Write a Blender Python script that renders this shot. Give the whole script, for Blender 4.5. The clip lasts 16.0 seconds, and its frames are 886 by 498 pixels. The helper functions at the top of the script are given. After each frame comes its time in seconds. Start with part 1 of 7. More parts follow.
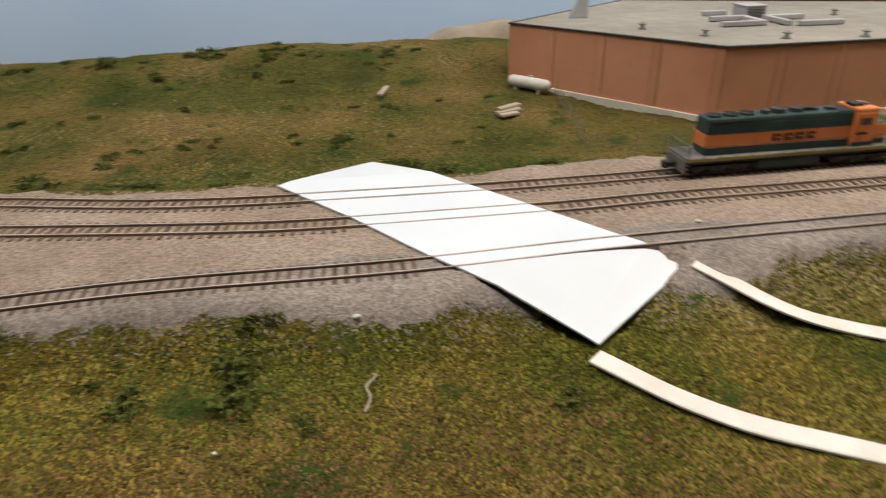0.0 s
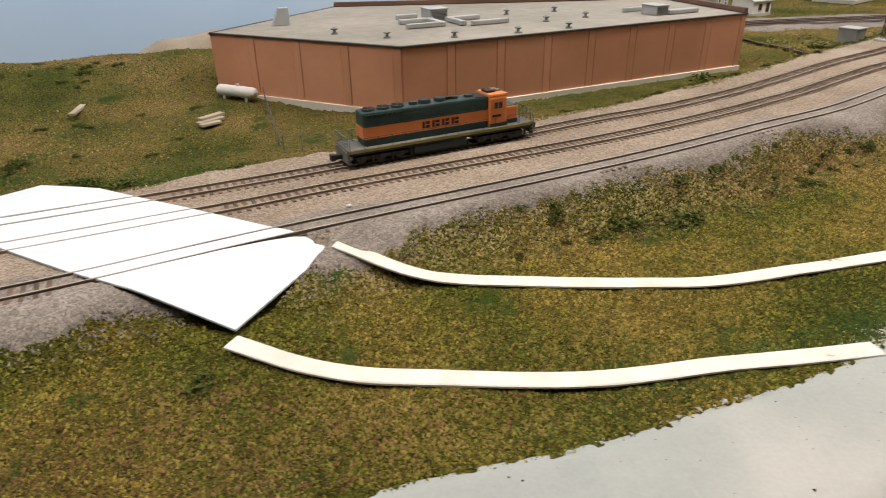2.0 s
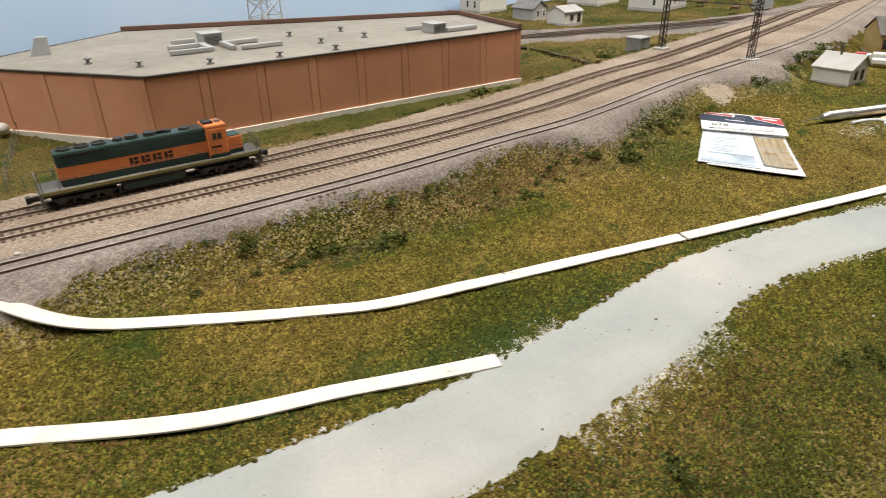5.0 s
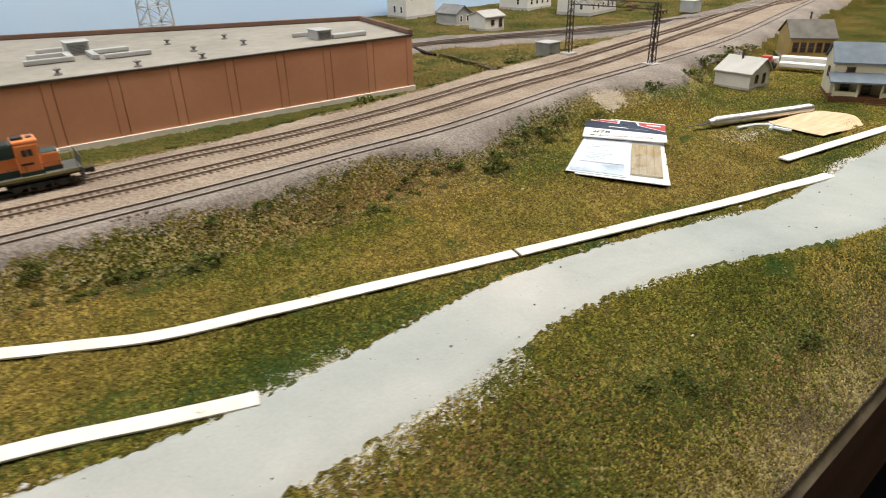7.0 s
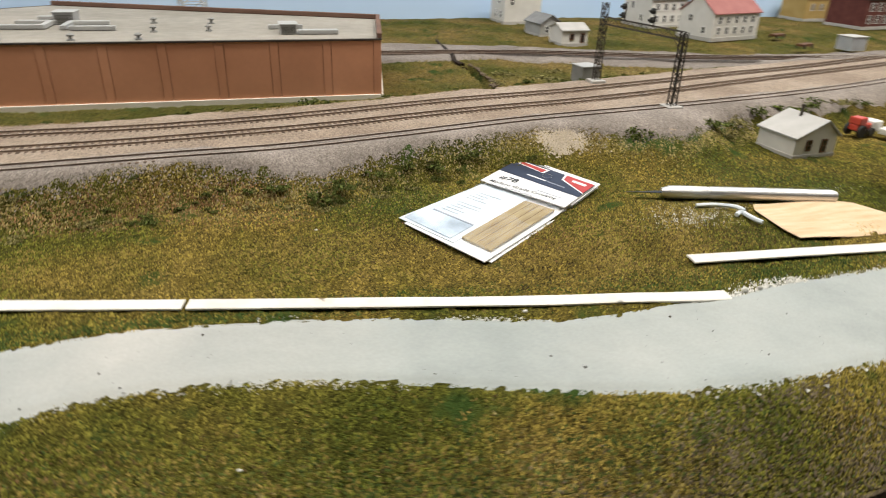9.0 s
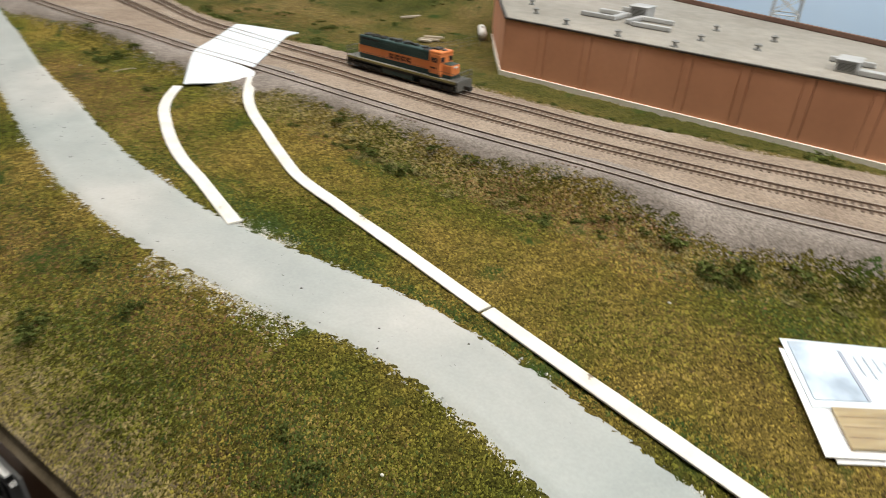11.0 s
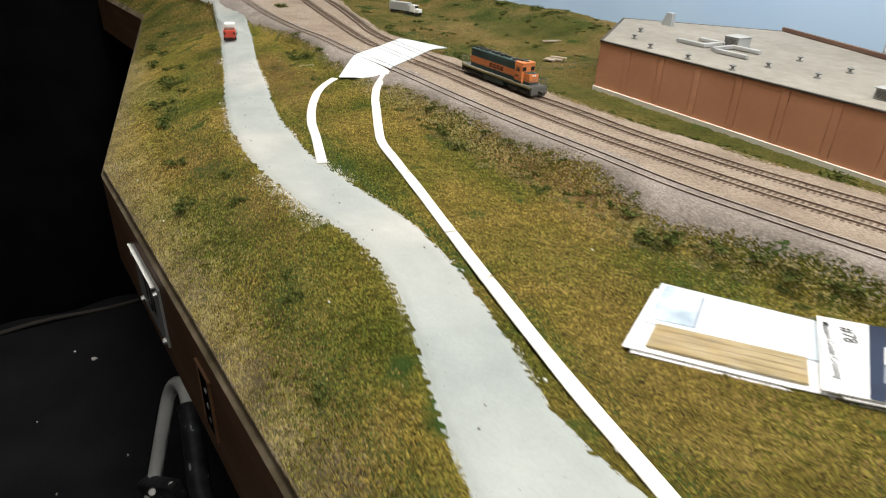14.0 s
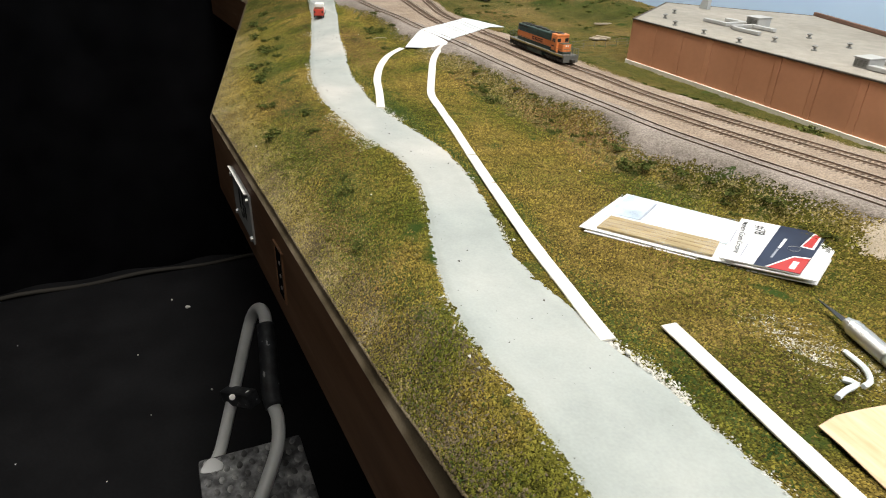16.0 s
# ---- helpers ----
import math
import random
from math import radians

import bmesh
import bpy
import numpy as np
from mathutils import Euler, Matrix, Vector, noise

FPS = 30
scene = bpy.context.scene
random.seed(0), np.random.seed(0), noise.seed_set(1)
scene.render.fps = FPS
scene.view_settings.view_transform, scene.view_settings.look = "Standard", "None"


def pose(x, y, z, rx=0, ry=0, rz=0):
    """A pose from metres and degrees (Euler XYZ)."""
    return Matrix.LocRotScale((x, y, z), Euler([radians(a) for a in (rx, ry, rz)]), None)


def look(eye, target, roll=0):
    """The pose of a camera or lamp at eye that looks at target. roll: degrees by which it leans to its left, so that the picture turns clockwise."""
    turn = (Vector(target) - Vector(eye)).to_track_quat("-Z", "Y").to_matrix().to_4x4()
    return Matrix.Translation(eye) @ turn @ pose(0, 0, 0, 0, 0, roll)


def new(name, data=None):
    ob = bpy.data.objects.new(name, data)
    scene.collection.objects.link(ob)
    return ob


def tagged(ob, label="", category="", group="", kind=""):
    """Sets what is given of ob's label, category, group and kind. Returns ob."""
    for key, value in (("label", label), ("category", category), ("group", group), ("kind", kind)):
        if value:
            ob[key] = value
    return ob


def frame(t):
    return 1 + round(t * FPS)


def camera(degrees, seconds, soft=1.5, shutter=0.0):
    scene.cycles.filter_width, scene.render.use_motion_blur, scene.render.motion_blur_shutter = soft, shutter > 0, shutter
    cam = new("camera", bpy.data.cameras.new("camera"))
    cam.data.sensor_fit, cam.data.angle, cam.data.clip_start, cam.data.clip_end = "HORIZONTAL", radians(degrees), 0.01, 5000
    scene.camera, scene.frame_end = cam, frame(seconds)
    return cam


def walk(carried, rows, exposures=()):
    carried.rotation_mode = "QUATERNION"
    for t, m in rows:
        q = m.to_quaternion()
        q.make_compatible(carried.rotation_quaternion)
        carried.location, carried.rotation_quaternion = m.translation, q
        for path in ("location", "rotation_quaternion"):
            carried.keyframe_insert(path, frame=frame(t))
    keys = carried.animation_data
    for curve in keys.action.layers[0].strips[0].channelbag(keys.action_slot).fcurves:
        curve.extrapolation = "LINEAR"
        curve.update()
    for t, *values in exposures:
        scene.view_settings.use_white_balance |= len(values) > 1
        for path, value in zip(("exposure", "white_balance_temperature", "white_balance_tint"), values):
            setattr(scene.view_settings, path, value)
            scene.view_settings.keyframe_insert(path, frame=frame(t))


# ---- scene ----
cam = camera(69.4, 16.0, 1.0, 0.5)
PATH = [
    (0, (0.343, 0.075, 2.028), (0.561, 1.837, 1.109), -1.4),
    (0.5, (0.439, -0.006, 1.982), (0.903, 1.71, 1.066), -2.1),
    (1, (0.582, -0.102, 2.013), (1.231, 1.552, 1.094), -1.3),
    (1.5, (0.754, -0.203, 2.021), (1.488, 1.416, 1.105), -1.0),
    (2, (0.917, -0.3, 2.041), (1.69, 1.304, 1.129), -0.9),
    (2.5, (1.079, -0.422, 2.06), (1.881, 1.165, 1.145), -0.8),
    (3, (1.225, -0.548, 2.085), (2.075, 1.016, 1.175), -0.8),
    (3.5, (1.361, -0.618, 2.122), (2.251, 0.928, 1.217), -0.8),
    (4, (1.541, -0.692, 2.117), (2.475, 0.824, 1.208), -1.0),
    (4.2, (1.607, -0.708, 2.119), (2.555, 0.8, 1.209), -1.0),
    (6.3, (2.235, -1.065, 2.183), (3.279, 0.392, 1.294), -1.7),
    (6.5, (2.293, -1.067, 2.183), (3.331, 0.392, 1.291), -1.6),
    (7, (2.656, -1.147, 2.109), (3.709, 0.303, 1.22), -1.4),
    (7.5, (2.957, -1.09, 1.989), (3.994, 0.368, 1.094), -0.5),
    (8, (3.629, -1.145, 1.954), (4.531, 0.403, 1.064), 0.4),
    (8.5, (4.424, -1.312, 2.075), (5.138, 0.33, 1.183), 0.8),
    (9, (5.086, -1.553, 2.094), (5.587, 0.166, 1.203), 1.8),
    (9.5, (5.611, -1.636, 1.964), (5.654, 0.146, 1.056), 3.0),
    (10, (5.61, -1.325, 1.997), (5.228, 0.41, 1.077), 4.2),
    (10.2, (5.647, -1.244, 2.1), (5.108, 0.431, 1.149), 4.2),
    (12.3, (6.553, -0.822, 2.366), (5.138, 0.241, 1.435), 2.9),
    (12.5, (6.645, -0.846, 2.372), (5.223, 0.208, 1.442), 2.7),
    (13, (7.029, -0.96, 2.374), (5.57, 0.035, 1.435), 1.6),
    (13.5, (7.234, -0.986, 2.391), (5.742, -0.038, 1.457), 2.0),
    (14, (7.705, -0.923, 2.409), (6.205, 0.008, 1.468), 2.2),
    (14.5, (8.175, -1.04, 2.372), (6.634, -0.179, 1.432), 1.9),
    (15, (8.51, -1.136, 2.328), (6.929, -0.355, 1.384), 1.9),
    (15.5, (8.838, -1.187, 2.336), (7.235, -0.459, 1.386), 2.0),
    (16, (9.032, -1.154, 2.396), (7.427, -0.438, 1.441), 2.0),
]
# the path's rows are in decimetres
walk(cam, [(t, look([v / 10 for v in eye], [v / 10 for v in target], roll)) for t, eye, target, roll in PATH],
     [(0.0, -0.22, 6700, 14), (1.0, -0.2, 6700, 14), (2.5, 0.0, 6650, 13), (4.0, 0.08, 6600, 12), (8.5, 0.06, 6500, 10), (9.5, -0.02, 6500, 10), (10.2, 0.0, 6450, 10), (12.5, 0.16, 6350, 9), (14.0, 0.2, 6350, 9), (16.0, 0.28, 6400, 9)])


# ---------------------------------------------------------------- light
world = bpy.data.worlds.new("room_air")
scene.world = world
world.use_nodes = True
world.node_tree.nodes["Background"].inputs[0].default_value = (0.9, 0.95, 1.0, 1)
world.node_tree.nodes["Background"].inputs[1].default_value = 0.02

S = 0.1  # all numbers below are decimetres; S turns them into metres


def lamp(name, x, y, z, sx, sy, power, color, tx=0.0):
    data = bpy.data.lights.new(name, "AREA")
    data.shape, data.size, data.size_y, data.energy, data.color = "RECTANGLE", sx * S, sy * S, power, color
    ob = new(name, data)
    ob.matrix_world = pose(x * S, y * S, z * S, tx, 0, 0)
    return ob


LAMP_COLOR = (1.0, 0.95, 0.87)
for lx, front in ((-6.5, 0.8), (5.0, 1.8), (16.5, 4.6)):
    lamp("ceiling_tube_light", lx, -3.0, 12.6, 11.0, 3.0, front, LAMP_COLOR)
    lamp("ceiling_tube_light", lx, 2.6, 12.6, 11.0, 3.0, 12.3 if lx < 10 else 19.5, LAMP_COLOR)

# ---------------------------------------------------------------- materials


def surf(name, colors, scale, rough=0.8, bump=0.0, bump_scale=400.0, metal=0.0, vary=0.0, island=0.0, fine=0.0,
         fine_scale=900.0, detail=4.0, spec=0.3, stops=None, stretch=None, coord="Object", mid=0.0, mid_scale=350.0, cells=0.0, cell_scale=1400.0):
    """A surface whose colour wanders between colours by noise at one scale, with fine grain, bump and a change from piece to piece."""
    m = bpy.data.materials.new(name)
    m.use_nodes = True
    t = m.node_tree
    n, link = t.nodes, t.links.new
    bsdf = n["Principled BSDF"]
    bsdf.inputs["Roughness"].default_value = rough
    bsdf.inputs["Metallic"].default_value = metal
    bsdf.inputs["Specular IOR Level"].default_value = spec
    co = n.new("ShaderNodeTexCoord").outputs[coord]
    if stretch:
        mp = n.new("ShaderNodeMapping")
        mp.inputs["Scale"].default_value = stretch
        link(co, mp.inputs["Vector"])
        co = mp.outputs[0]
    no = n.new("ShaderNodeTexNoise")
    no.inputs["Scale"].default_value, no.inputs["Detail"].default_value = scale, detail
    link(co, no.inputs["Vector"])
    ramp = n.new("ShaderNodeValToRGB")
    els = ramp.color_ramp.elements
    stops = stops or [0.3 + 0.4 * i / max(1, len(colors) - 1) for i in range(len(colors))]
    while len(els) < len(colors):
        els.new(0.5)
    for e, p, c in zip(els, stops, colors):
        e.position, e.color = p, (*c, 1)
    link(no.outputs["Fac"], ramp.inputs["Fac"])
    out = ramp.outputs["Color"]
    if vary or island or fine or mid or cells:
        val = None
        hsv = n.new("ShaderNodeHueSaturation")
        terms = []
        if vary:
            terms.append((n.new("ShaderNodeObjectInfo").outputs["Random"], vary))
        if island:
            terms.append((n.new("ShaderNodeNewGeometry").outputs["Random Per Island"], island))
        if fine:
            fn = n.new("ShaderNodeTexNoise")
            fn.inputs["Scale"].default_value, fn.inputs["Detail"].default_value = fine_scale, 2.0
            link(co, fn.inputs["Vector"])
            terms.append((fn.outputs["Fac"], fine))
        if mid:
            mn = n.new("ShaderNodeTexNoise")
            mn.inputs["Scale"].default_value, mn.inputs["Detail"].default_value = mid_scale, 3.0
            link(co, mn.inputs["Vector"])
            terms.append((mn.outputs["Fac"], mid))
        if cells:
            vo = n.new("ShaderNodeTexVoronoi")
            vo.inputs["Scale"].default_value = cell_scale
            link(co, vo.inputs["Vector"])
            sep = n.new("ShaderNodeSeparateColor")
            link(vo.outputs["Color"], sep.inputs["Color"])
            terms.append((sep.outputs[0], cells))
        for sock, amount in terms:
            mr = n.new("ShaderNodeMapRange")
            mr.inputs["To Min"].default_value, mr.inputs["To Max"].default_value = 1 - amount, 1 + amount
            link(sock, mr.inputs["Value"])
            if val is None:
                val = mr.outputs[0]
            else:
                mul = n.new("ShaderNodeMath")
                mul.operation = "MULTIPLY"
                link(val, mul.inputs[0])
                link(mr.outputs[0], mul.inputs[1])
                val = mul.outputs[0]
        link(val, hsv.inputs["Value"])
        link(out, hsv.inputs["Color"])
        out = hsv.outputs["Color"]
    link(out, bsdf.inputs["Base Color"])
    if bump:
        bn = n.new("ShaderNodeTexNoise")
        bn.inputs["Scale"].default_value, bn.inputs["Detail"].default_value = bump_scale, 3.0
        link(co, bn.inputs["Vector"])
        b = n.new("ShaderNodeBump")
        b.inputs["Strength"].default_value, b.inputs["Distance"].default_value = bump, 0.0006
        link(bn.outputs["Fac"], b.inputs["Height"])
        link(b.outputs[0], bsdf.inputs["Normal"])
    return m


def turf(name, dark, island, tone, cast=(1.0, 1.0, 1.0)):
    """Ground foam: green and straw patches a hand wide, mottled, with dark green spots."""
    m = surf(name, [tuple(tone * a * b for a, b in zip(c, cast)) for c in ((0.055, 0.066, 0.010), (0.100, 0.098, 0.018), (0.155, 0.122, 0.028), (0.205, 0.155, 0.045))], 14.0, rough=0.95,
             bump=1.0, bump_scale=1500, island=island, fine=0.3, fine_scale=1500, cells=0.0 if island else 0.75, cell_scale=1500, detail=5.0, spec=0.1, stops=[0.30, 0.45, 0.60, 0.75])
    t = m.node_tree
    n, link = t.nodes, t.links.new
    bsdf = n["Principled BSDF"]
    src = bsdf.inputs["Base Color"].links[0].from_socket
    co = n.new("ShaderNodeTexCoord").outputs["Object"]
    no = n.new("ShaderNodeTexNoise")
    no.inputs["Scale"].default_value, no.inputs["Detail"].default_value = 32.0, 4.0
    link(co, no.inputs["Vector"])
    mr = n.new("ShaderNodeMapRange")
    mr.inputs["From Min"].default_value, mr.inputs["From Max"].default_value = 0.60, 0.70
    link(no.outputs["Fac"], mr.inputs["Value"])
    mix = n.new("ShaderNodeMix")
    mix.data_type = "RGBA"
    link(mr.outputs[0], mix.inputs["Factor"])
    link(src, mix.inputs["A"])
    mix.inputs["B"].default_value = (0.035 * dark, 0.062 * dark, 0.012 * dark, 1)
    link(mix.outputs["Result"], bsdf.inputs["Base Color"])
    return m


# Ground far darker than its grains (M_TUFT): shade between grains put into the colour.
M_TURF = turf("gap_shade_foam", 1.0, 0.0, 0.58, (1.03, 0.985, 0.90))
# Turf behind the tracks: duller olive-brown, with more blue in its colour.
M_TURF_BACK = turf("dull_back_foam", 0.9, 0.0, 0.80, (1.04, 0.97, 1.35))
M_TUFT_BACK = turf("dull_back_grains", 0.9, 0.35, 1.0, (1.04, 0.97, 1.35))
M_TUFT = turf("foam_grains", 1.0, 0.68, 1.42, (1.03, 0.985, 0.90))
M_STRAW = surf("straw_grains", [(0.13, 0.105, 0.037), (0.20, 0.16, 0.062), (0.265, 0.215, 0.095)], 40, rough=0.95, island=0.5, spec=0.1)
M_OCHRE = surf("ochre_grains", [(0.11, 0.083, 0.018), (0.17, 0.125, 0.032), (0.23, 0.168, 0.048)], 40, rough=0.95, island=0.5, spec=0.1)
M_DEEP = surf("deep_green_grains", [(0.022, 0.042, 0.010), (0.045, 0.066, 0.015), (0.075, 0.092, 0.022)], 40, rough=0.95, island=0.5, spec=0.1)
M_RUST = surf("rust_grains", [(0.09, 0.05, 0.02), (0.15, 0.085, 0.035), (0.20, 0.12, 0.05)], 40, rough=0.95, island=0.5, spec=0.1)
M_BROWNG = surf("brown_grains", [(0.035, 0.026, 0.010), (0.06, 0.045, 0.016), (0.09, 0.065, 0.025)], 40, rough=0.95, island=0.5, spec=0.1)
M_SHRUB = surf("shrub_foam", [(0.030, 0.055, 0.012), (0.07, 0.09, 0.02), (0.16, 0.15, 0.05)], 60, rough=0.95, island=0.5, spec=0.1, coord="Generated")
M_SHRUB2 = surf("straw_foam", [(0.12, 0.11, 0.035), (0.20, 0.18, 0.07), (0.30, 0.26, 0.13)], 60, rough=0.95, island=0.5, spec=0.1, coord="Generated")
M_BALLAST = surf("ballast_tan", [(0.272, 0.209, 0.16), (0.345, 0.273, 0.21), (0.41, 0.333, 0.265)], 18, rough=0.95, bump=0.8, bump_scale=1300, island=0.22, mid=0.3, cells=0.35, cell_scale=1300, fine=0.3, fine_scale=1700, spec=0.1)
M_CINDER = surf("ballast_grey", [(0.165, 0.142, 0.124), (0.205, 0.178, 0.156), (0.25, 0.217, 0.193)], 22, rough=0.95, bump=0.8, bump_scale=1500, island=0.25, mid=0.3, cells=0.35, cell_scale=1300, fine=0.3, fine_scale=1900, spec=0.1)
M_ROAD = surf("road_plaster", [(0.28, 0.312, 0.30), (0.345, 0.37, 0.355), (0.375, 0.388, 0.368), (0.43, 0.424, 0.398)], 7, rough=0.7, bump=0.5, bump_scale=90, fine=0.10, fine_scale=700, mid=0.15, mid_scale=28, spec=0.3, detail=8, stops=[0.30, 0.45, 0.56, 0.70])
M_CRUST = surf("plaster_crumbs", [(0.42, 0.41, 0.37), (0.60, 0.59, 0.55)], 200, rough=0.9, island=0.25)
M_STYRENE = surf("white_styrene", [(0.68, 0.735, 0.78), (0.745, 0.795, 0.835)], 20, rough=0.45, bump=0.05, spec=0.4)
M_STRIP = surf("cream_foam_strip", [(0.22, 0.17, 0.12), (0.67, 0.63, 0.555), (0.77, 0.745, 0.69)], 75, stops=[0.245, 0.275, 0.6], rough=0.7, bump=0.25, bump_scale=300, fine=0.05)
M_RAIL = surf("weathered_rail", [(0.25, 0.185, 0.14), (0.36, 0.275, 0.21)], 80, rough=0.8, metal=0.0)
M_RAILDARK = surf("dark_siding_rail", [(0.14, 0.10, 0.08), (0.22, 0.165, 0.13)], 80, rough=0.8)
M_RAILTOP = surf("rail_head", [(0.40, 0.33, 0.26), (0.52, 0.45, 0.37)], 60, rough=0.55, metal=0.3)
M_TIE = surf("tie_brown", [(0.105, 0.075, 0.055), (0.165, 0.12, 0.09)], 120, rough=0.9, vary=0.3, spec=0.15)
M_BRICK = surf("terracotta_wall", [(0.54, 0.25, 0.14), (0.62, 0.295, 0.17), (0.67, 0.34, 0.205)], 13, rough=0.8, vary=0.06, fine=0.05, fine_scale=250, bump=0.15, bump_scale=600)
M_SEAM = surf("dark_seam", [(0.30, 0.135, 0.08), (0.40, 0.185, 0.11)], 60, rough=0.9)
M_FOOTING = surf("pale_footing", [(0.74, 0.69, 0.60), (0.84, 0.79, 0.70)], 40, rough=0.85, fine=0.08)
M_ROOF = surf("gravel_roof", [(0.24, 0.222, 0.19), (0.29, 0.27, 0.232), (0.34, 0.31, 0.27)], 9, rough=0.95, mid=0.24, mid_scale=90, fine=0.2, fine_scale=1600, bump=0.25, bump_scale=1500)
M_TRIM = surf("dark_trim", [(0.04, 0.033, 0.028), (0.08, 0.065, 0.05)], 50, rough=0.7)
M_PARAPET = surf("brown_parapet", [(0.13, 0.075, 0.055), (0.19, 0.11, 0.08)], 30, rough=0.85)
M_HVAC = surf("grey_hvac", [(0.36, 0.36, 0.355), (0.47, 0.47, 0.46)], 40, rough=0.6, vary=0.08)
M_VENT = surf("dull_vent_grey", [(0.20, 0.20, 0.19), (0.30, 0.295, 0.28)], 60, rough=0.7)
M_PIPE = surf("white_pipe", [(0.70, 0.69, 0.66), (0.80, 0.79, 0.76)], 60, rough=0.6)
M_FASCIA = surf("brown_fascia", [(0.17, 0.085, 0.042), (0.23, 0.118, 0.060), (0.28, 0.155, 0.085), (0.50, 0.36, 0.25)], 25, rough=0.5, bump=0.2, bump_scale=300, fine=0.15, mid=0.2, mid_scale=120, stretch=(0.25, 0.25, 2.5), detail=7, stops=[0.3, 0.5, 0.68, 0.82])
M_BLACK = surf("black_cloth", [(0.0015, 0.0015, 0.002), (0.0045, 0.0045, 0.0055)], 10, rough=0.95, bump=0.2, bump_scale=90, spec=0.05)
M_FLOOR = surf("black_floor", [(0.007, 0.007, 0.008), (0.014, 0.014, 0.0155)], 6, rough=0.7, fine=0.3, fine_scale=120, spec=0.12)
M_SKIRT = surf("dark_skirt_cloth", [(0.012, 0.012, 0.013), (0.022, 0.022, 0.024)], 8, rough=0.9, bump=0.2, bump_scale=90, spec=0.1)
M_HEM = surf("dull_hem", [(0.022, 0.020, 0.018), (0.050, 0.045, 0.038)], 3, rough=0.8, detail=6)
M_CEIL = surf("ceiling_paint", [(0.70, 0.69, 0.66), (0.76, 0.75, 0.72)], 4, rough=0.9)
M_SKY = surf("painted_sky", [(0.42, 0.59, 0.84), (0.49, 0.65, 0.87), (0.60, 0.72, 0.88)], 2.2, rough=0.9)
M_TUBE = surf("grey_tube", [(0.70, 0.70, 0.69), (0.80, 0.80, 0.79)], 30, rough=0.35, spec=0.5)
M_GRIP = surf("black_grip", [(0.022, 0.023, 0.026), (0.05, 0.052, 0.058), (0.5, 0.5, 0.5)], 70, rough=0.5, fine=0.3, fine_scale=200, stops=[0.4, 0.655, 0.69])
M_ALU = surf("aluminium", [(0.62, 0.61, 0.59), (0.78, 0.77, 0.76)], 50, rough=0.42, metal=1.0)
M_STEEL = surf("dark_steel", [(0.05, 0.05, 0.05), (0.10, 0.10, 0.10)], 80, rough=0.4, metal=0.8)
M_PINE = surf("pine_veneer", [(0.56, 0.385, 0.225), (0.64, 0.465, 0.295), (0.70, 0.54, 0.37)], 40, rough=0.7, stretch=(1, 6, 1), fine=0.05)
M_WHITEW = surf("white_clapboard", [(0.64, 0.62, 0.58), (0.72, 0.70, 0.66)], 80, rough=0.8)
M_GREYW = surf("grey_clapboard", [(0.33, 0.33, 0.32), (0.40, 0.40, 0.385)], 80, rough=0.8)
M_YELLOW = surf("ochre_siding", [(0.40, 0.27, 0.09), (0.48, 0.34, 0.13)], 80, rough=0.8)
M_CREAM = surf("cream_siding", [(0.62, 0.56, 0.40), (0.70, 0.64, 0.48)], 80, rough=0.8)
M_REDBR = surf("dark_red_brick", [(0.10, 0.03, 0.025), (0.15, 0.05, 0.04)], 120, rough=0.85)
M_ROOFG = surf("grey_shingle", [(0.17, 0.17, 0.17), (0.24, 0.24, 0.235)], 90, rough=0.9, fine=0.1)
M_ROOFB = surf("blue_grey_shingle", [(0.12, 0.15, 0.185), (0.17, 0.205, 0.24)], 90, rough=0.9, fine=0.1)
M_ROOFD = surf("dark_shingle", [(0.10, 0.092, 0.08), (0.15, 0.14, 0.125)], 90, rough=0.9, fine=0.1)
M_ROOFW = surf("pale_roof", [(0.40, 0.39, 0.37), (0.48, 0.47, 0.45)], 60, rough=0.85)
M_ROOFR = surf("red_roof", [(0.30, 0.12, 0.11), (0.38, 0.165, 0.15)], 60, rough=0.8)
M_GLASSD = surf("dark_window", [(0.012, 0.012, 0.014), (0.03, 0.03, 0.032)], 60, rough=0.25, spec=0.5)
M_BROWNT = surf("brown_trim", [(0.10, 0.045, 0.02), (0.15, 0.07, 0.035)], 60, rough=0.7)
M_LATTICE = surf("rusty_lattice", [(0.030, 0.025, 0.020), (0.06, 0.05, 0.04)], 80, rough=0.8)
M_CONC = surf("pale_concrete", [(0.40, 0.385, 0.36), (0.50, 0.48, 0.45)], 60, rough=0.9)
M_SILVER = surf("silver_tower", [(0.40, 0.42, 0.43), (0.50, 0.52, 0.53)], 60, rough=0.5, metal=0.3)
M_ORANGE = surf("loco_orange", [(0.64, 0.195, 0.055), (0.76, 0.255, 0.085)], 60, rough=0.45, fine=0.05)
M_GREEN = surf("loco_green", [(0.022, 0.046, 0.041), (0.042, 0.072, 0.064)], 60, rough=0.45, fine=0.1)
M_LOCOGREY = surf("loco_grey", [(0.10, 0.10, 0.09), (0.19, 0.185, 0.165)], 60, rough=0.6)
M_OLIVE = surf("loco_stripe", [(0.20, 0.175, 0.065), (0.29, 0.25, 0.10)], 60, rough=0.6)
M_LOCOBLK = surf("loco_underframe", [(0.018, 0.017, 0.016), (0.05, 0.046, 0.04)], 90, rough=0.65)
M_FAN = surf("loco_dark_grey", [(0.03, 0.032, 0.03), (0.06, 0.06, 0.055)], 90, rough=0.6)
M_MAROON = surf("dark_lettering", [(0.05, 0.018, 0.012), (0.07, 0.025, 0.018)], 60, rough=0.6)
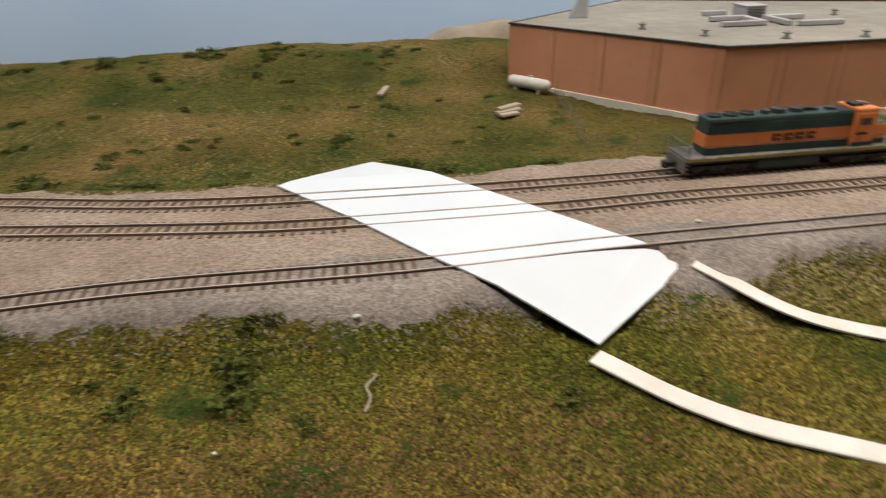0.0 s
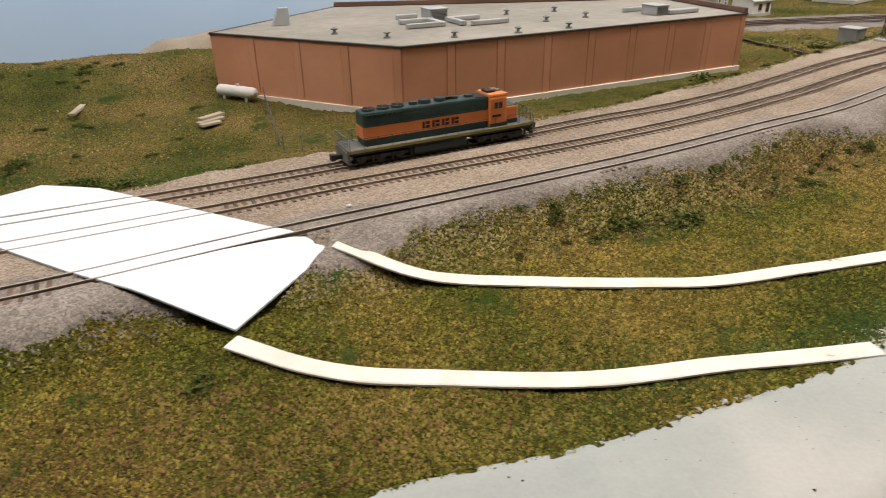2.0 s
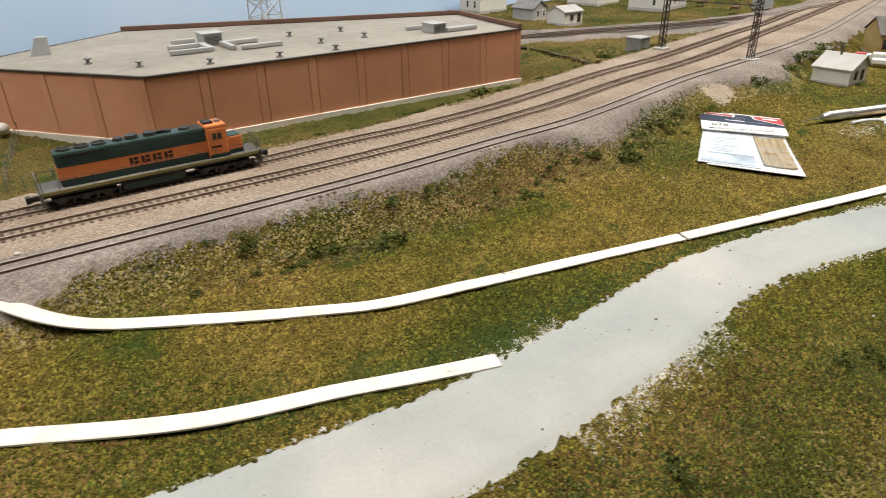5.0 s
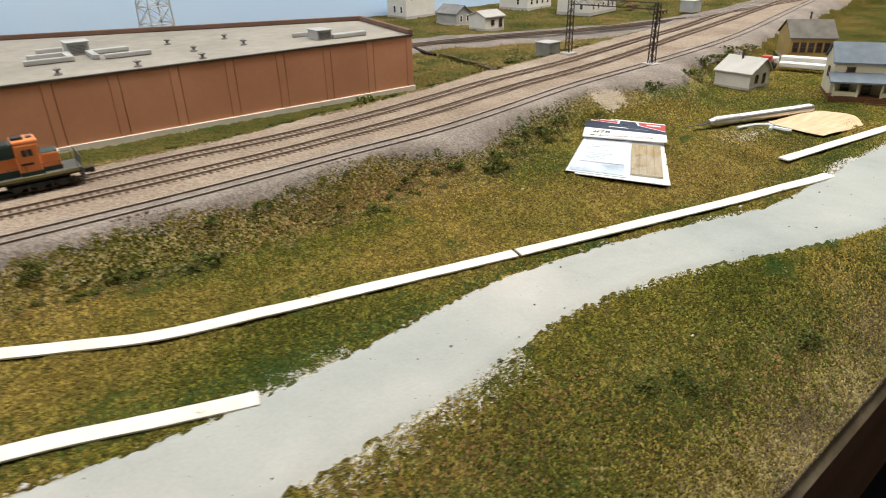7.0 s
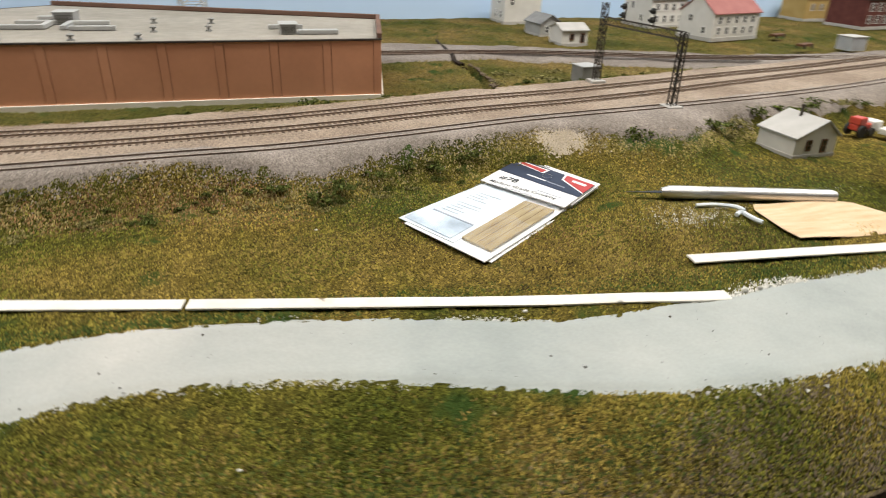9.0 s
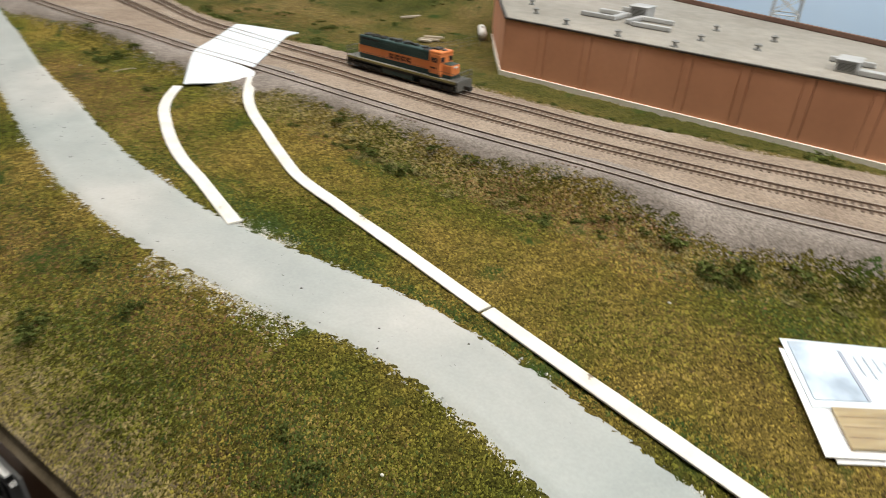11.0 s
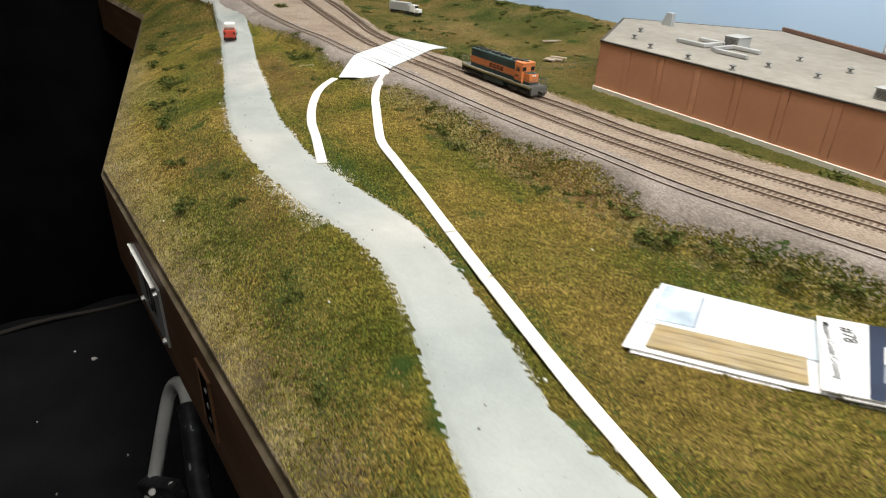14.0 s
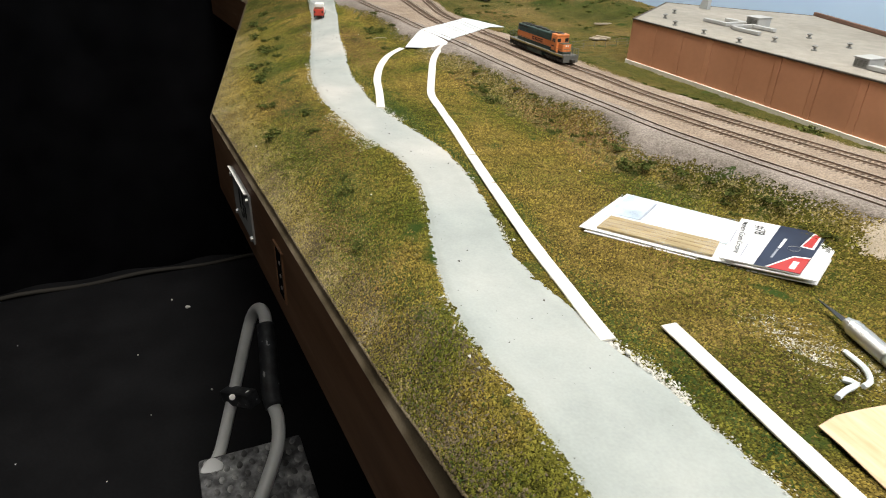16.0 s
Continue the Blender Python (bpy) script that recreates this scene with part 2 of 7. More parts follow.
M_CARD = surf("white_card", [(0.80, 0.80, 0.80), (0.86, 0.86, 0.86)], 20, rough=0.5)
M_INSERT = surf("insert_paper", [(0.56, 0.63, 0.69), (0.70, 0.74, 0.78)], 25, rough=0.4, detail=6)
M_NAVY = surf("navy_card", [(0.016, 0.021, 0.040), (0.032, 0.042, 0.078)], 30, rough=0.4)
M_RED = surf("red_print", [(0.40, 0.035, 0.03), (0.48, 0.055, 0.05)], 30, rough=0.4)
M_INK = surf("black_print", [(0.015, 0.015, 0.016), (0.03, 0.03, 0.03)], 30, rough=0.5)
M_GREYINK = surf("grey_print", [(0.26, 0.28, 0.33), (0.40, 0.42, 0.47)], 60, rough=0.5)
M_FAINT = surf("faint_grey_print", [(0.38, 0.41, 0.46), (0.52, 0.54, 0.58)], 60, rough=0.5)
# Dark and pale blotches paint the crinkled bag's reflections into the blue print.
M_PALEBLUE = surf("print_with_bag_reflections", [(0.22, 0.26, 0.32), (0.52, 0.60, 0.68), (0.80, 0.82, 0.84)], 45, detail=6, rough=0.4)
M_WOODKIT = surf("wood_grain_part", [(0.27, 0.205, 0.105), (0.36, 0.285, 0.155), (0.44, 0.36, 0.215)], 45, rough=0.45, stretch=(1, 9, 1), fine=0.15, fine_scale=500)
M_SAND = surf("bare_sand", [(0.33, 0.28, 0.21), (0.42, 0.36, 0.285)], 50, rough=0.95, bump=0.6, bump_scale=700, fine=0.25, fine_scale=900)
M_LIP = surf("lip_earth", [(0.062, 0.048, 0.029), (0.105, 0.082, 0.052), (0.16, 0.13, 0.088)], 40, rough=0.95, island=0.5, fine=0.3, fine_scale=900, spec=0.1)
M_EARTH = surf("bare_earth", [(0.24, 0.20, 0.155), (0.31, 0.26, 0.20), (0.36, 0.31, 0.25)], 30, rough=0.95, bump=0.6, bump_scale=500, fine=0.3, fine_scale=900)
M_JOINT = surf("joint_earth", [(0.07, 0.05, 0.032), (0.14, 0.105, 0.07)], 60, rough=0.95)
# Near-black brown: the shade inside the open joint and crack, as colour.
M_GAPSHADE = surf("gap_shade", [(0.006, 0.004, 0.003), (0.03, 0.018, 0.01)], 60, rough=0.95)
M_OLDWOOD = surf("grey_planks", [(0.32, 0.27, 0.20), (0.42, 0.36, 0.28)], 60, rough=0.9, vary=0.15)
M_REDCAR = surf("red_paint", [(0.50, 0.06, 0.04), (0.58, 0.09, 0.06)], 40, rough=0.35)
M_RUSTCAR = surf("boxcar_brown", [(0.20, 0.10, 0.05), (0.28, 0.15, 0.08)], 60, rough=0.8)


def film():
    m = bpy.data.materials.new("clear_bag_film")
    m.use_nodes = True
    t = m.node_tree
    n, link = t.nodes, t.links.new
    for x in list(n):
        if x.type == "BSDF_PRINCIPLED":
            n.remove(x)
    clear, gloss, mix = n.new("ShaderNodeBsdfTransparent"), n.new("ShaderNodeBsdfGlossy"), n.new("ShaderNodeMixShader")
    gloss.inputs["Roughness"].default_value = 0.12
    fres = n.new("ShaderNodeFresnel")
    fres.inputs["IOR"].default_value = 1.5
    link(fres.outputs[0], mix.inputs[0])
    link(clear.outputs[0], mix.inputs[1])
    link(gloss.outputs[0], mix.inputs[2])
    link(mix.outputs[0], n["Material Output"].inputs["Surface"])
    return m


M_FILM = film()

# ---------------------------------------------------------------- builders


def part(name, bm, material, parent=None, label="", smooth=False):
    """Links a bmesh, drawn in decimetres, as one mesh object under a thing."""
    me = bpy.data.meshes.new(name)
    bmesh.ops.scale(bm, vec=(S, S, S), verts=bm.verts)
    bm.normal_update()
    bm.to_mesh(me)
    bm.free()
    if smooth:
        for p in me.polygons:
            p.use_smooth = True
    me.materials.append(material)
    ob = new(name, me)
    if parent is not None:
        ob.parent = parent
    if label:
        tagged(ob, label)
    return ob


def thing(name, label, category, x=0.0, y=0.0, z=0.0, rz=0.0, group="", kind=""):
    ob = new(name)
    ob.empty_display_size = 0.01
    ob.matrix_world = pose(x * S, y * S, z * S, 0, 0, rz)
    return tagged(ob, label, category, group, kind)


def twin(ob, x, y, z, rx=0.0, ry=0.0, rz=0.0, parent=None):
    """Another object on the same mesh."""
    o = ob.copy()
    scene.collection.objects.link(o)
    o.parent = parent if parent is not None else ob.parent
    o.matrix_basis = pose(x * S, y * S, z * S, rx, ry, rz)
    return o


def box(bm, x0, y0, z0, x1, y1, z1, bevel=0.0, m=None):
    r = bmesh.ops.create_cube(bm, size=1.0)
    vs = r["verts"]
    bmesh.ops.scale(bm, vec=(x1 - x0, y1 - y0, z1 - z0), verts=vs)
    bmesh.ops.translate(bm, vec=((x0 + x1) / 2, (y0 + y1) / 2, (z0 + z1) / 2), verts=vs)
    if bevel:
        es = list({e for v in vs for e in v.link_edges})
        r = bmesh.ops.bevel(bm, geom=es, offset=bevel, segments=2, affect="EDGES", profile=0.6)
        vs = list({v for f in r["faces"] for v in f.verts} | {v for v in vs if v.is_valid})
    if m is not None:
        bmesh.ops.transform(bm, matrix=m, verts=vs)
    return vs


def rod(bm, a, b, r0, r1=None, n=8):
    a, b = Vector(a), Vector(b)
    d = b - a
    q = d.to_track_quat("Z", "Y").to_matrix().to_4x4()
    return bmesh.ops.create_cone(bm, cap_ends=True, segments=n, radius1=r0, radius2=r0 if r1 is None else r1, depth=d.length,
                                 matrix=Matrix.Translation((a + b) / 2) @ q)["verts"]


def pipe(bm, pts, r, n=10):
    """A round tube through points."""
    pts = [Vector(p) for p in pts]
    rings = []
    for i, p in enumerate(pts):
        d = (pts[min(i + 1, len(pts) - 1)] - pts[max(i - 1, 0)]).normalized()
        u = d.cross(Vector((0.13, 0.95, 0.28))).normalized()
        v = d.cross(u)
        rings.append([bm.verts.new(p + r * (math.cos(2 * math.pi * k / n) * u + math.sin(2 * math.pi * k / n) * v)) for k in range(n)])
    for a, b in zip(rings, rings[1:]):
        for k in range(n):
            bm.faces.new((a[k], a[(k + 1) % n], b[(k + 1) % n], b[k]))
    bm.faces.new(rings[0][::-1])
    bm.faces.new(rings[-1])


def prism(bm, poly, z0, z1):
    """A plate over a polygon; z0 and z1 are numbers or functions of x and y."""
    f0 = z0 if callable(z0) else (lambda x, y: z0)
    f1 = z1 if callable(z1) else (lambda x, y: z1)
    lo = [bm.verts.new((x, y, f0(x, y))) for x, y in poly]
    hi = [bm.verts.new((x, y, f1(x, y))) for x, y in poly]
    bm.faces.new(hi)
    bm.faces.new(lo[::-1])
    for i in range(len(poly)):
        j = (i + 1) % len(poly)
        bm.faces.new((lo[i], lo[j], hi[j], hi[i]))
    bmesh.ops.recalc_face_normals(bm, faces=bm.faces)


def spline(pts, step):
    """Points at even steps along a smooth curve through pts."""
    p = np.array(pts, float)
    out = []
    for i in range(len(p) - 1):
        a, b, c, d = p[max(i - 1, 0)], p[i], p[i + 1], p[min(i + 2, len(p) - 1)]
        for u in np.linspace(0, 1, 24, endpoint=False):
            out.append(0.5 * (2 * b + (c - a) * u + (2 * a - 5 * b + 4 * c - d) * u * u + (3 * b - a - 3 * c + d) * u ** 3))
    out = np.array(out + [p[-1]])
    s = np.r_[0, np.cumsum(np.linalg.norm(np.diff(out, axis=0), axis=1))]
    t = np.arange(0, s[-1], step)
    return np.stack([np.interp(t, s, out[:, k]) for k in range(out.shape[1])], 1)


def mesh_np(name, verts, faces, material, smooth=False):
    me = bpy.data.meshes.new(name)
    me.from_pydata((np.asarray(verts) * S).tolist(), [], np.asarray(faces).tolist())
    me.materials.append(material)
    if smooth:
        me.polygons.foreach_set("use_smooth", [True] * len(me.polygons))
    me.update()
    return new(name, me)


# smooth value noise on arrays, for the land's relief
GRID = np.random.RandomState(7).rand(256, 256)


def wavy(x, y, scale):
    u, v = np.asarray(x, float) * scale + 91.3, np.asarray(y, float) * scale + 57.7
    i, j = np.floor(u).astype(int), np.floor(v).astype(int)
    a, b = u - i, v - j
    a, b = a * a * (3 - 2 * a), b * b * (3 - 2 * b)
    g = lambda p, q: GRID[p % 256, q % 256]
    return (g(i, j) * (1 - a) + g(i + 1, j) * a) * (1 - b) + (g(i, j + 1) * (1 - a) + g(i + 1, j + 1) * a) * b - 0.5


# ---------------------------------------------------------------- the land's plan
ROAD_X = [-11, -8, -5, -2.5, -2, -0.6, 0, 0.8, 1.25, 1.7, 2.0, 2.3, 2.55, 2.8, 3.05, 3.4, 3.8, 4.1, 4.35, 4.6, 4.85, 5.05, 5.2, 5.4, 5.57, 5.86, 6.2, 6.5, 6.8, 7.1, 7.4, 7.8, 9, 12]
ROAD_FAR = [2.6, 2.56, 2.4, 1.8, 1.7, 1.35, 1.222, 1.057, 0.952, 0.857, 0.812, 0.787, 0.767, 0.747, 0.737, 0.782, 0.822, 0.852, 0.867, 0.868, 0.854, 0.827, 0.802, 0.757, 0.717, 0.652, 0.557, 0.532, 0.567, 0.582, 0.627, 0.632, 0.627, 0.635]
ROAD_NEAR = [1.6, 1.66, 1.84, 1.34, 1.23, 0.91, 0.78, 0.57, 0.475, 0.385, 0.335, 0.31, 0.295, 0.28, 0.268, 0.305, 0.345, 0.395, 0.43, 0.46, 0.44, 0.415, 0.38, 0.32, 0.265, 0.165, 0.065, 0.0, -0.03, -0.03, -0.02, -0.03, -0.01, -0.01]
BED_X = [-12, -5, -2.5, -1, -0.1, 0.3, 0.7, 1.65, 1.95, 2.5, 3.3, 3.9, 4.6, 5, 5.35, 5.8, 6.3, 7.0, 7.46, 8.05, 8.7, 10.4, 12.5, 18]
BED_NEAR = [1.95, 1.86, 1.84, 2.02, 2.03, 1.97, 1.96, 1.97, 2.08, 2.10, 2.13, 2.12, 2.26, 2.17, 2.13, 2.32, 2.46, 2.60, 2.55, 2.40, 2.76, 3.08, 3.6, 5.0]
BACK_X = [-12, -5, -1, 0.9, 1.9, 3.2, 4.2, 5.6, 7.85, 11.2, 14, 18]
BED_FAR = [5.6, 4.15, 3.25, 3.16, 3.24, 3.25, 3.29, 3.56, 4.06, 4.77, 5.4, 6.3]
FRONT_X = [-12, -7, -4.7, -2.9, -1.4, -0.5, 0.5, 1.4, 2.8, 3.6, 4.5, 5.2, 5.9, 7.0, 8.2, 9.7, 11.2, 14, 17.5]
FRONT_Y = [3.0, 2.6, 2.32, 2.16, 2.14, 2.20, 2.195, 2.245, 2.265, 2.295, 2.37, 2.42, 2.55, 2.79, 2.96, 3.21, 3.57, 4.4, 5.4]
BACKDROP_Y = 8.9


SHEET_L = [(-0.095, 3.12), (0.018, 2.975), (0.27, 2.66), (0.55, 2.27), (0.64, 2.16), (1.075, 1.765)]
SHEET_R = [(0.38, 3.56), (0.82, 2.98), (1.025, 2.72), (1.33, 2.32), (1.41, 2.225), (1.555, 2.135)]


def along(line, y):
    """Where one of the sheet's sides lies at y."""
    return float(np.interp(y, [p[1] for p in line[::-1]], [p[0] for p in line[::-1]]))


def road_far(x):
    return np.interp(x, ROAD_X, ROAD_FAR)


def road_near(x):
    return np.interp(x, ROAD_X, ROAD_NEAR)


def bed_near(x):
    return np.interp(x, BED_X, BED_NEAR)


def bed_far(x):
    return np.interp(x, BACK_X, BED_FAR)


def edge_y(x):
    x = np.asarray(x)
    return np.where(x > 1.40, -0.715 + 0.0666 * (x - 1.40), np.where(x > -7.6, -0.715 + 0.186 * (1.40 - x), 0.959 + 0.1 * (x + 7.6)))


def joint_x(y):
    """The line of the open joint between two boards."""
    return np.interp(y, [3.75, 4.1, 4.45, 5.0, 5.2], [7.02, 7.12, 7.20, 7.235, 7.19])


def ramp01(t):
    t = np.clip(t, 0, 1)
    return t * t * (3 - 2 * t)


def land(x, y):
    """Height of the bare land."""
    x, y = np.asarray(x, float), np.asarray(y, float)
    e, rn, bn, bf = edge_y(x), road_near(x) - 0.03, bed_near(x), bed_far(x)
    e = np.minimum(e, rn - 0.3)
    lip = 0.185 + 0.4 * ramp01((x - 11.0) / 2.0)
    s = np.clip((y - e) / (rn - e), 0, 1)
    z = lip + (0.588 - lip) * (0.55 * s + 0.45 * np.sin(s * math.pi / 2))
    s = np.clip((y - rn) / np.maximum(bn - 0.28 - rn, 0.05), 0, 1)
    z = z + s * (0.030 + 0.07 * ramp01((3.8 - x) / 2.2))
    far = ramp01((x - 6.4) / 0.6) * ramp01((8.75 - x) / 0.3)
    under = ramp01((x - 0.6) / 0.25) * ramp01((1.8 - x) / 0.3)
    start = bn - 0.22 - 0.2 * far - 0.08 * under
    end = np.maximum(start + 0.15, np.minimum(bn + 0.26, np.interp(x, FRONT_X, FRONT_Y) - 0.10)) * (1 - under) + (bn + 0.26) * under
    bed = ramp01((y - start) / (end - start))
    z = z * (1 - bed) + 0.842 * bed
    z = z - (0.065 + 0.03 * ramp01((6.6 - x) / 0.6)) * ramp01((y - bf) / 0.18)
    back = np.clip(y - bf, 0, None)
    z = z + 0.055 * ramp01(back / 3)
    side = ramp01((2.9 - x) / 1.6)
    crest = 6.15 + 0.3 * wavy(x, y * 0, 0.8)
    hill = ramp01((y - crest + 1.25) / 1.25) * side
    z = z + (0.185 + 0.08 * wavy(x, y * 0.2, 0.5)) * hill - 0.5 * side * ramp01((y - crest - 0.15) / 0.7)
    z = z - 0.13 * ramp01((0.062 - np.abs(x - joint_x(y))) / 0.025) * ramp01((y - 3.80) / 0.12) * ramp01((5.2 - y) / 0.12)
    side_at = lambda line: np.interp(y, [p[1] for p in line[::-1]], [p[0] for p in line[::-1]])
    inner = ramp01((x - side_at(SHEET_L) + 0.005) / 0.06) * ramp01((side_at(SHEET_R) + 0.05 - 0.035 * ramp01((y - 2.12) / 0.04) - x) / 0.06)
    above = ramp01((-0.616 * (x - 1.075) + 0.788 * (y - 1.765) + 0.028) / 0.05)
    z = z - 0.04 * inner * ramp01((y - 3.02) / 0.1) * ramp01((3.56 - y) / 0.05)
    z = z - 0.07 * inner * above * ramp01((y - 1.80) / 0.06) * ramp01((2.25 - y) / 0.04)
    z = z + 0.05 * np.exp(-((x + 0.35) / 0.6) ** 2) * ramp01((y - 5.5) / 0.5) * ramp01((6.9 - y) / 0.5)
    z = z + 0.055 * np.exp(-((x + 1.1) / 0.9) ** 2 - ((y - 4.75) / 0.42) ** 2) - 0.03 * np.exp(-((x + 0.9) / 0.8) ** 2 - ((y - 5.4) / 0.2) ** 2)
    z = z + 0.03 * wavy(x, y, 3.1) * ramp01((y - bf - 0.25) / 0.4) * ramp01((2.3 - x) / 0.8)
    z = z - 0.022 * ramp01((y - bf - 0.2) / 0.5) * ramp01((2.6 - x) / 0.4) * ramp01((5.6 - y) / 0.4)
    flat = ramp01((y - bn + 0.1) / 0.2) * ramp01((bf - y) / 0.1)
    z = z + (1 - flat) * ramp01((y - e) / 0.1) * (0.022 * wavy(x, y, 2.2) + 0.014 * wavy(x, y, 7.0) + 0.008 * wavy(x, y, 22.0)) * (1 - 0.7 * ramp01((y - rn) / 0.05) * ramp01((road_far(x) - y) / 0.05))
    return z


def ground_sheet():
    xs = np.r_[np.arange(-12, -3, 0.08), np.arange(-3, 10.5, 0.032), np.arange(10.5, 30, 0.12)]
    vs = np.r_[np.linspace(0, 0.45, 170), np.linspace(0.45, 1, 95)[1:]]
    e = edge_y(xs)
    X = np.repeat(xs[:, None], len(vs), 1)
    Y = e[:, None] + (BACKDROP_Y - e)[:, None] * vs[None, :]
    Z = land(X, Y) + 0.012 * (np.random.RandomState(3).rand(*X.shape) - 0.5) * np.where(Y < 5, 1, 0.5)
    Z[:, 0], Y[:, 0] = 0.128, Y[:, 0] - 0.027
    Z[:, 1] = np.maximum(Z[:, 1] - 0.02, 0.158)
    n, m = X.shape
    idx = np.arange(n * m).reshape(n, m)
    f = np.stack([idx[:-1, :-1], idx[1:, :-1], idx[1:, 1:], idx[:-1, 1:]], -1).reshape(-1, 4)
    v = np.stack([X, Y, Z], -1).reshape(-1, 3)
    ob = mesh_np("ground", v, f, M_TURF, True)
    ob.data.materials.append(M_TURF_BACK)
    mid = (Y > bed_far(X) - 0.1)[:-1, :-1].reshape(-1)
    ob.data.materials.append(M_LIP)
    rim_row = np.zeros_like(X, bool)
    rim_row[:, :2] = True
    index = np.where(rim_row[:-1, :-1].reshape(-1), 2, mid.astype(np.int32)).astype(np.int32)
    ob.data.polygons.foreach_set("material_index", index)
    return tagged(ob, "olive and straw coloured foam turf of a model landscape", "ground", kind="structure")


ground_sheet()


def band(name, near, far, x0, x1, step, rows, lift, material, ragged, edge_drop=0.03):
    """A sheet that follows the land between two curves, with ragged sides that dip under the turf."""
    xs = np.arange(x0, x1, step)
    a, b = near(xs) + ragged * (wavy(xs, xs * 0 + 3, 2.1) + 0.6 * wavy(xs, xs * 0 + 8, 9) + 0.35 * wavy(xs, xs * 0 + 5, 31)), far(xs) + ragged * (wavy(xs, xs * 0 + 13, 2.3) + 0.6 * wavy(xs, xs * 0 + 18, 8) + 0.35 * wavy(xs, xs * 0 + 15, 33))
    vs = np.linspace(0, 1, rows)
    X = np.repeat(xs[:, None], rows, 1)
    Y = a[:, None] + (b - a)[:, None] * vs[None, :]
    side = np.minimum(vs, 1 - vs)[None, :] * (b - a)[:, None]
    Z = land(X, Y) + lift - edge_drop * (1 - ramp01(side / 0.06))
    n, m = X.shape
    idx = np.arange(n * m).reshape(n, m)
    f = np.stack([idx[:-1, :-1], idx[1:, :-1], idx[1:, 1:], idx[:-1, 1:]], -1).reshape(-1, 4)
    return mesh_np(name, np.stack([X, Y, Z], -1).reshape(-1, 3), f, material, True)


tagged(band("road", road_near, road_far, -11, 12, 0.025, 30, 0.013, M_ROAD, 0.011, 0.013), "pale grey unfinished plaster road with frayed white edges", "road", kind="structure")
tagged(band("track_bed", lambda x: bed_near(x) + 0.0, bed_far, -12, 18, 0.04, 60, 0.014, M_BALLAST, 0.09), "tan and pinkish fine gravel bed under the rails", "ballast", kind="structure")
tagged(band("cinder_shoulder", bed_near, lambda x: np.interp(x, FRONT_X, FRONT_Y) + 0.15, -12, 16, 0.035, 20, 0.0165, M_CINDER, 0.09, 0.021),
       "grey fine gravel shoulder round the front siding", "ballast", kind="structure")
TOWN_X = [6.3, 7.0, 7.7, 8.65, 10.0, 10.6, 12, 14, 18]
TOWN_NEAR = [5.32, 5.36, 5.38, 5.03, 4.69, 4.60, 4.7, 5.0, 5.6]
TOWN_FAR = [6.42, 6.40, 6.30, 6.05, 5.70, 5.52, 5.45, 5.6, 6.2]
tagged(band("branch_bed", lambda x: np.interp(x, TOWN_X, TOWN_NEAR), lambda x: np.interp(x, TOWN_X, TOWN_FAR), 6.3, 17.5, 0.05, 24, 0.022, M_CINDER, 0.06),
       "pale grey gravel bed under the branch track", "ballast", kind="structure")
TRACK_BACK = [(-12, 5.2), (-8, 4.5), (-4.85, 3.83), (-3, 3.5), (-1.5, 3.18), (-0.6, 2.99), (0.3, 2.93), (1.2, 2.92), (2, 2.935), (3, 2.96), (3.6, 3.0), (4.25, 3.01), (5.0, 3.10), (5.6, 3.22), (6.6, 3.45), (7.65, 3.62), (8.6, 3.84), (9.6, 4.08), (10.8, 4.34), (12, 4.68), (14, 5.2), (17.5, 6.1)]
TRACK_MID = [(-12, 4.7), (-8, 4.05), (-4.75, 3.4), (-3.1, 3.1), (-1.4, 2.83), (-0.3, 2.67), (0.3, 2.63), (1.2, 2.63), (1.8, 2.65), (2.9, 2.64), (3.6, 2.65), (4.3, 2.70), (5.0, 2.79), (5.5, 2.87), (6.6, 3.11), (7.5, 3.25), (8.4, 3.44), (9.4, 3.70), (10.4, 3.96), (12.1, 4.39), (14, 4.9), (17.5, 5.8)]
TRACK_FRONT = list(zip(FRONT_X, FRONT_Y))
TRACK_TOWN = [(6.35, 5.72), (7.3, 5.70), (8.0, 5.62), (8.8, 5.42), (9.8, 5.12), (10.8, 4.95), (11.8, 4.86), (13.5, 4.86), (17.5, 5.1)]
RAIL_TOP = 0.87


def rail_mesh(path, off, name, parent, material):
    """One rail: foot, web and head swept along the path."""
    p = spline(path, 0.12)
    d = np.gradient(p, axis=0)
    d /= np.linalg.norm(d, axis=1)[:, None]
    nrm = np.stack([-d[:, 1], d[:, 0]], 1)
    prof = [(-0.0075, 0.0), (-0.0022, 0.004), (-0.0022, 0.012), (-0.004, 0.014), (-0.004, 0.02), (0.004, 0.02), (0.004, 0.014), (0.0022, 0.012), (0.0022, 0.004), (0.0075, 0.0)]
    k = len(prof)
    v = np.concatenate([np.c_[p + nrm * (off + q), np.full(len(p), RAIL_TOP - 0.02 + h)][:, None, :] for q, h in prof], 1).reshape(-1, 3)
    i = np.arange(len(p) - 1)[:, None] * k
    j = np.arange(k)[None, :]
    f = np.stack([i + j, i + (j + 1) % k, i + k + (j + 1) % k, i + k + j], -1).reshape(-1, 4)
    ob = mesh_np(name, v, f, material)
    ob.data.materials.append(M_RAILTOP)
    mi = np.zeros(len(f), int)
    mi[np.tile(np.arange(k), len(p) - 1) == 4] = 1
    ob.data.polygons.foreach_set("material_index", mi)
    ob.parent = parent
    return ob


def under_sheet(x, y):
    """Whether a tie here would lie under the crossing sheet."""
    return 1.7 < y < 3.56 and along(SHEET_L, y) - 0.02 < x < along(SHEET_R, y) + 0.02


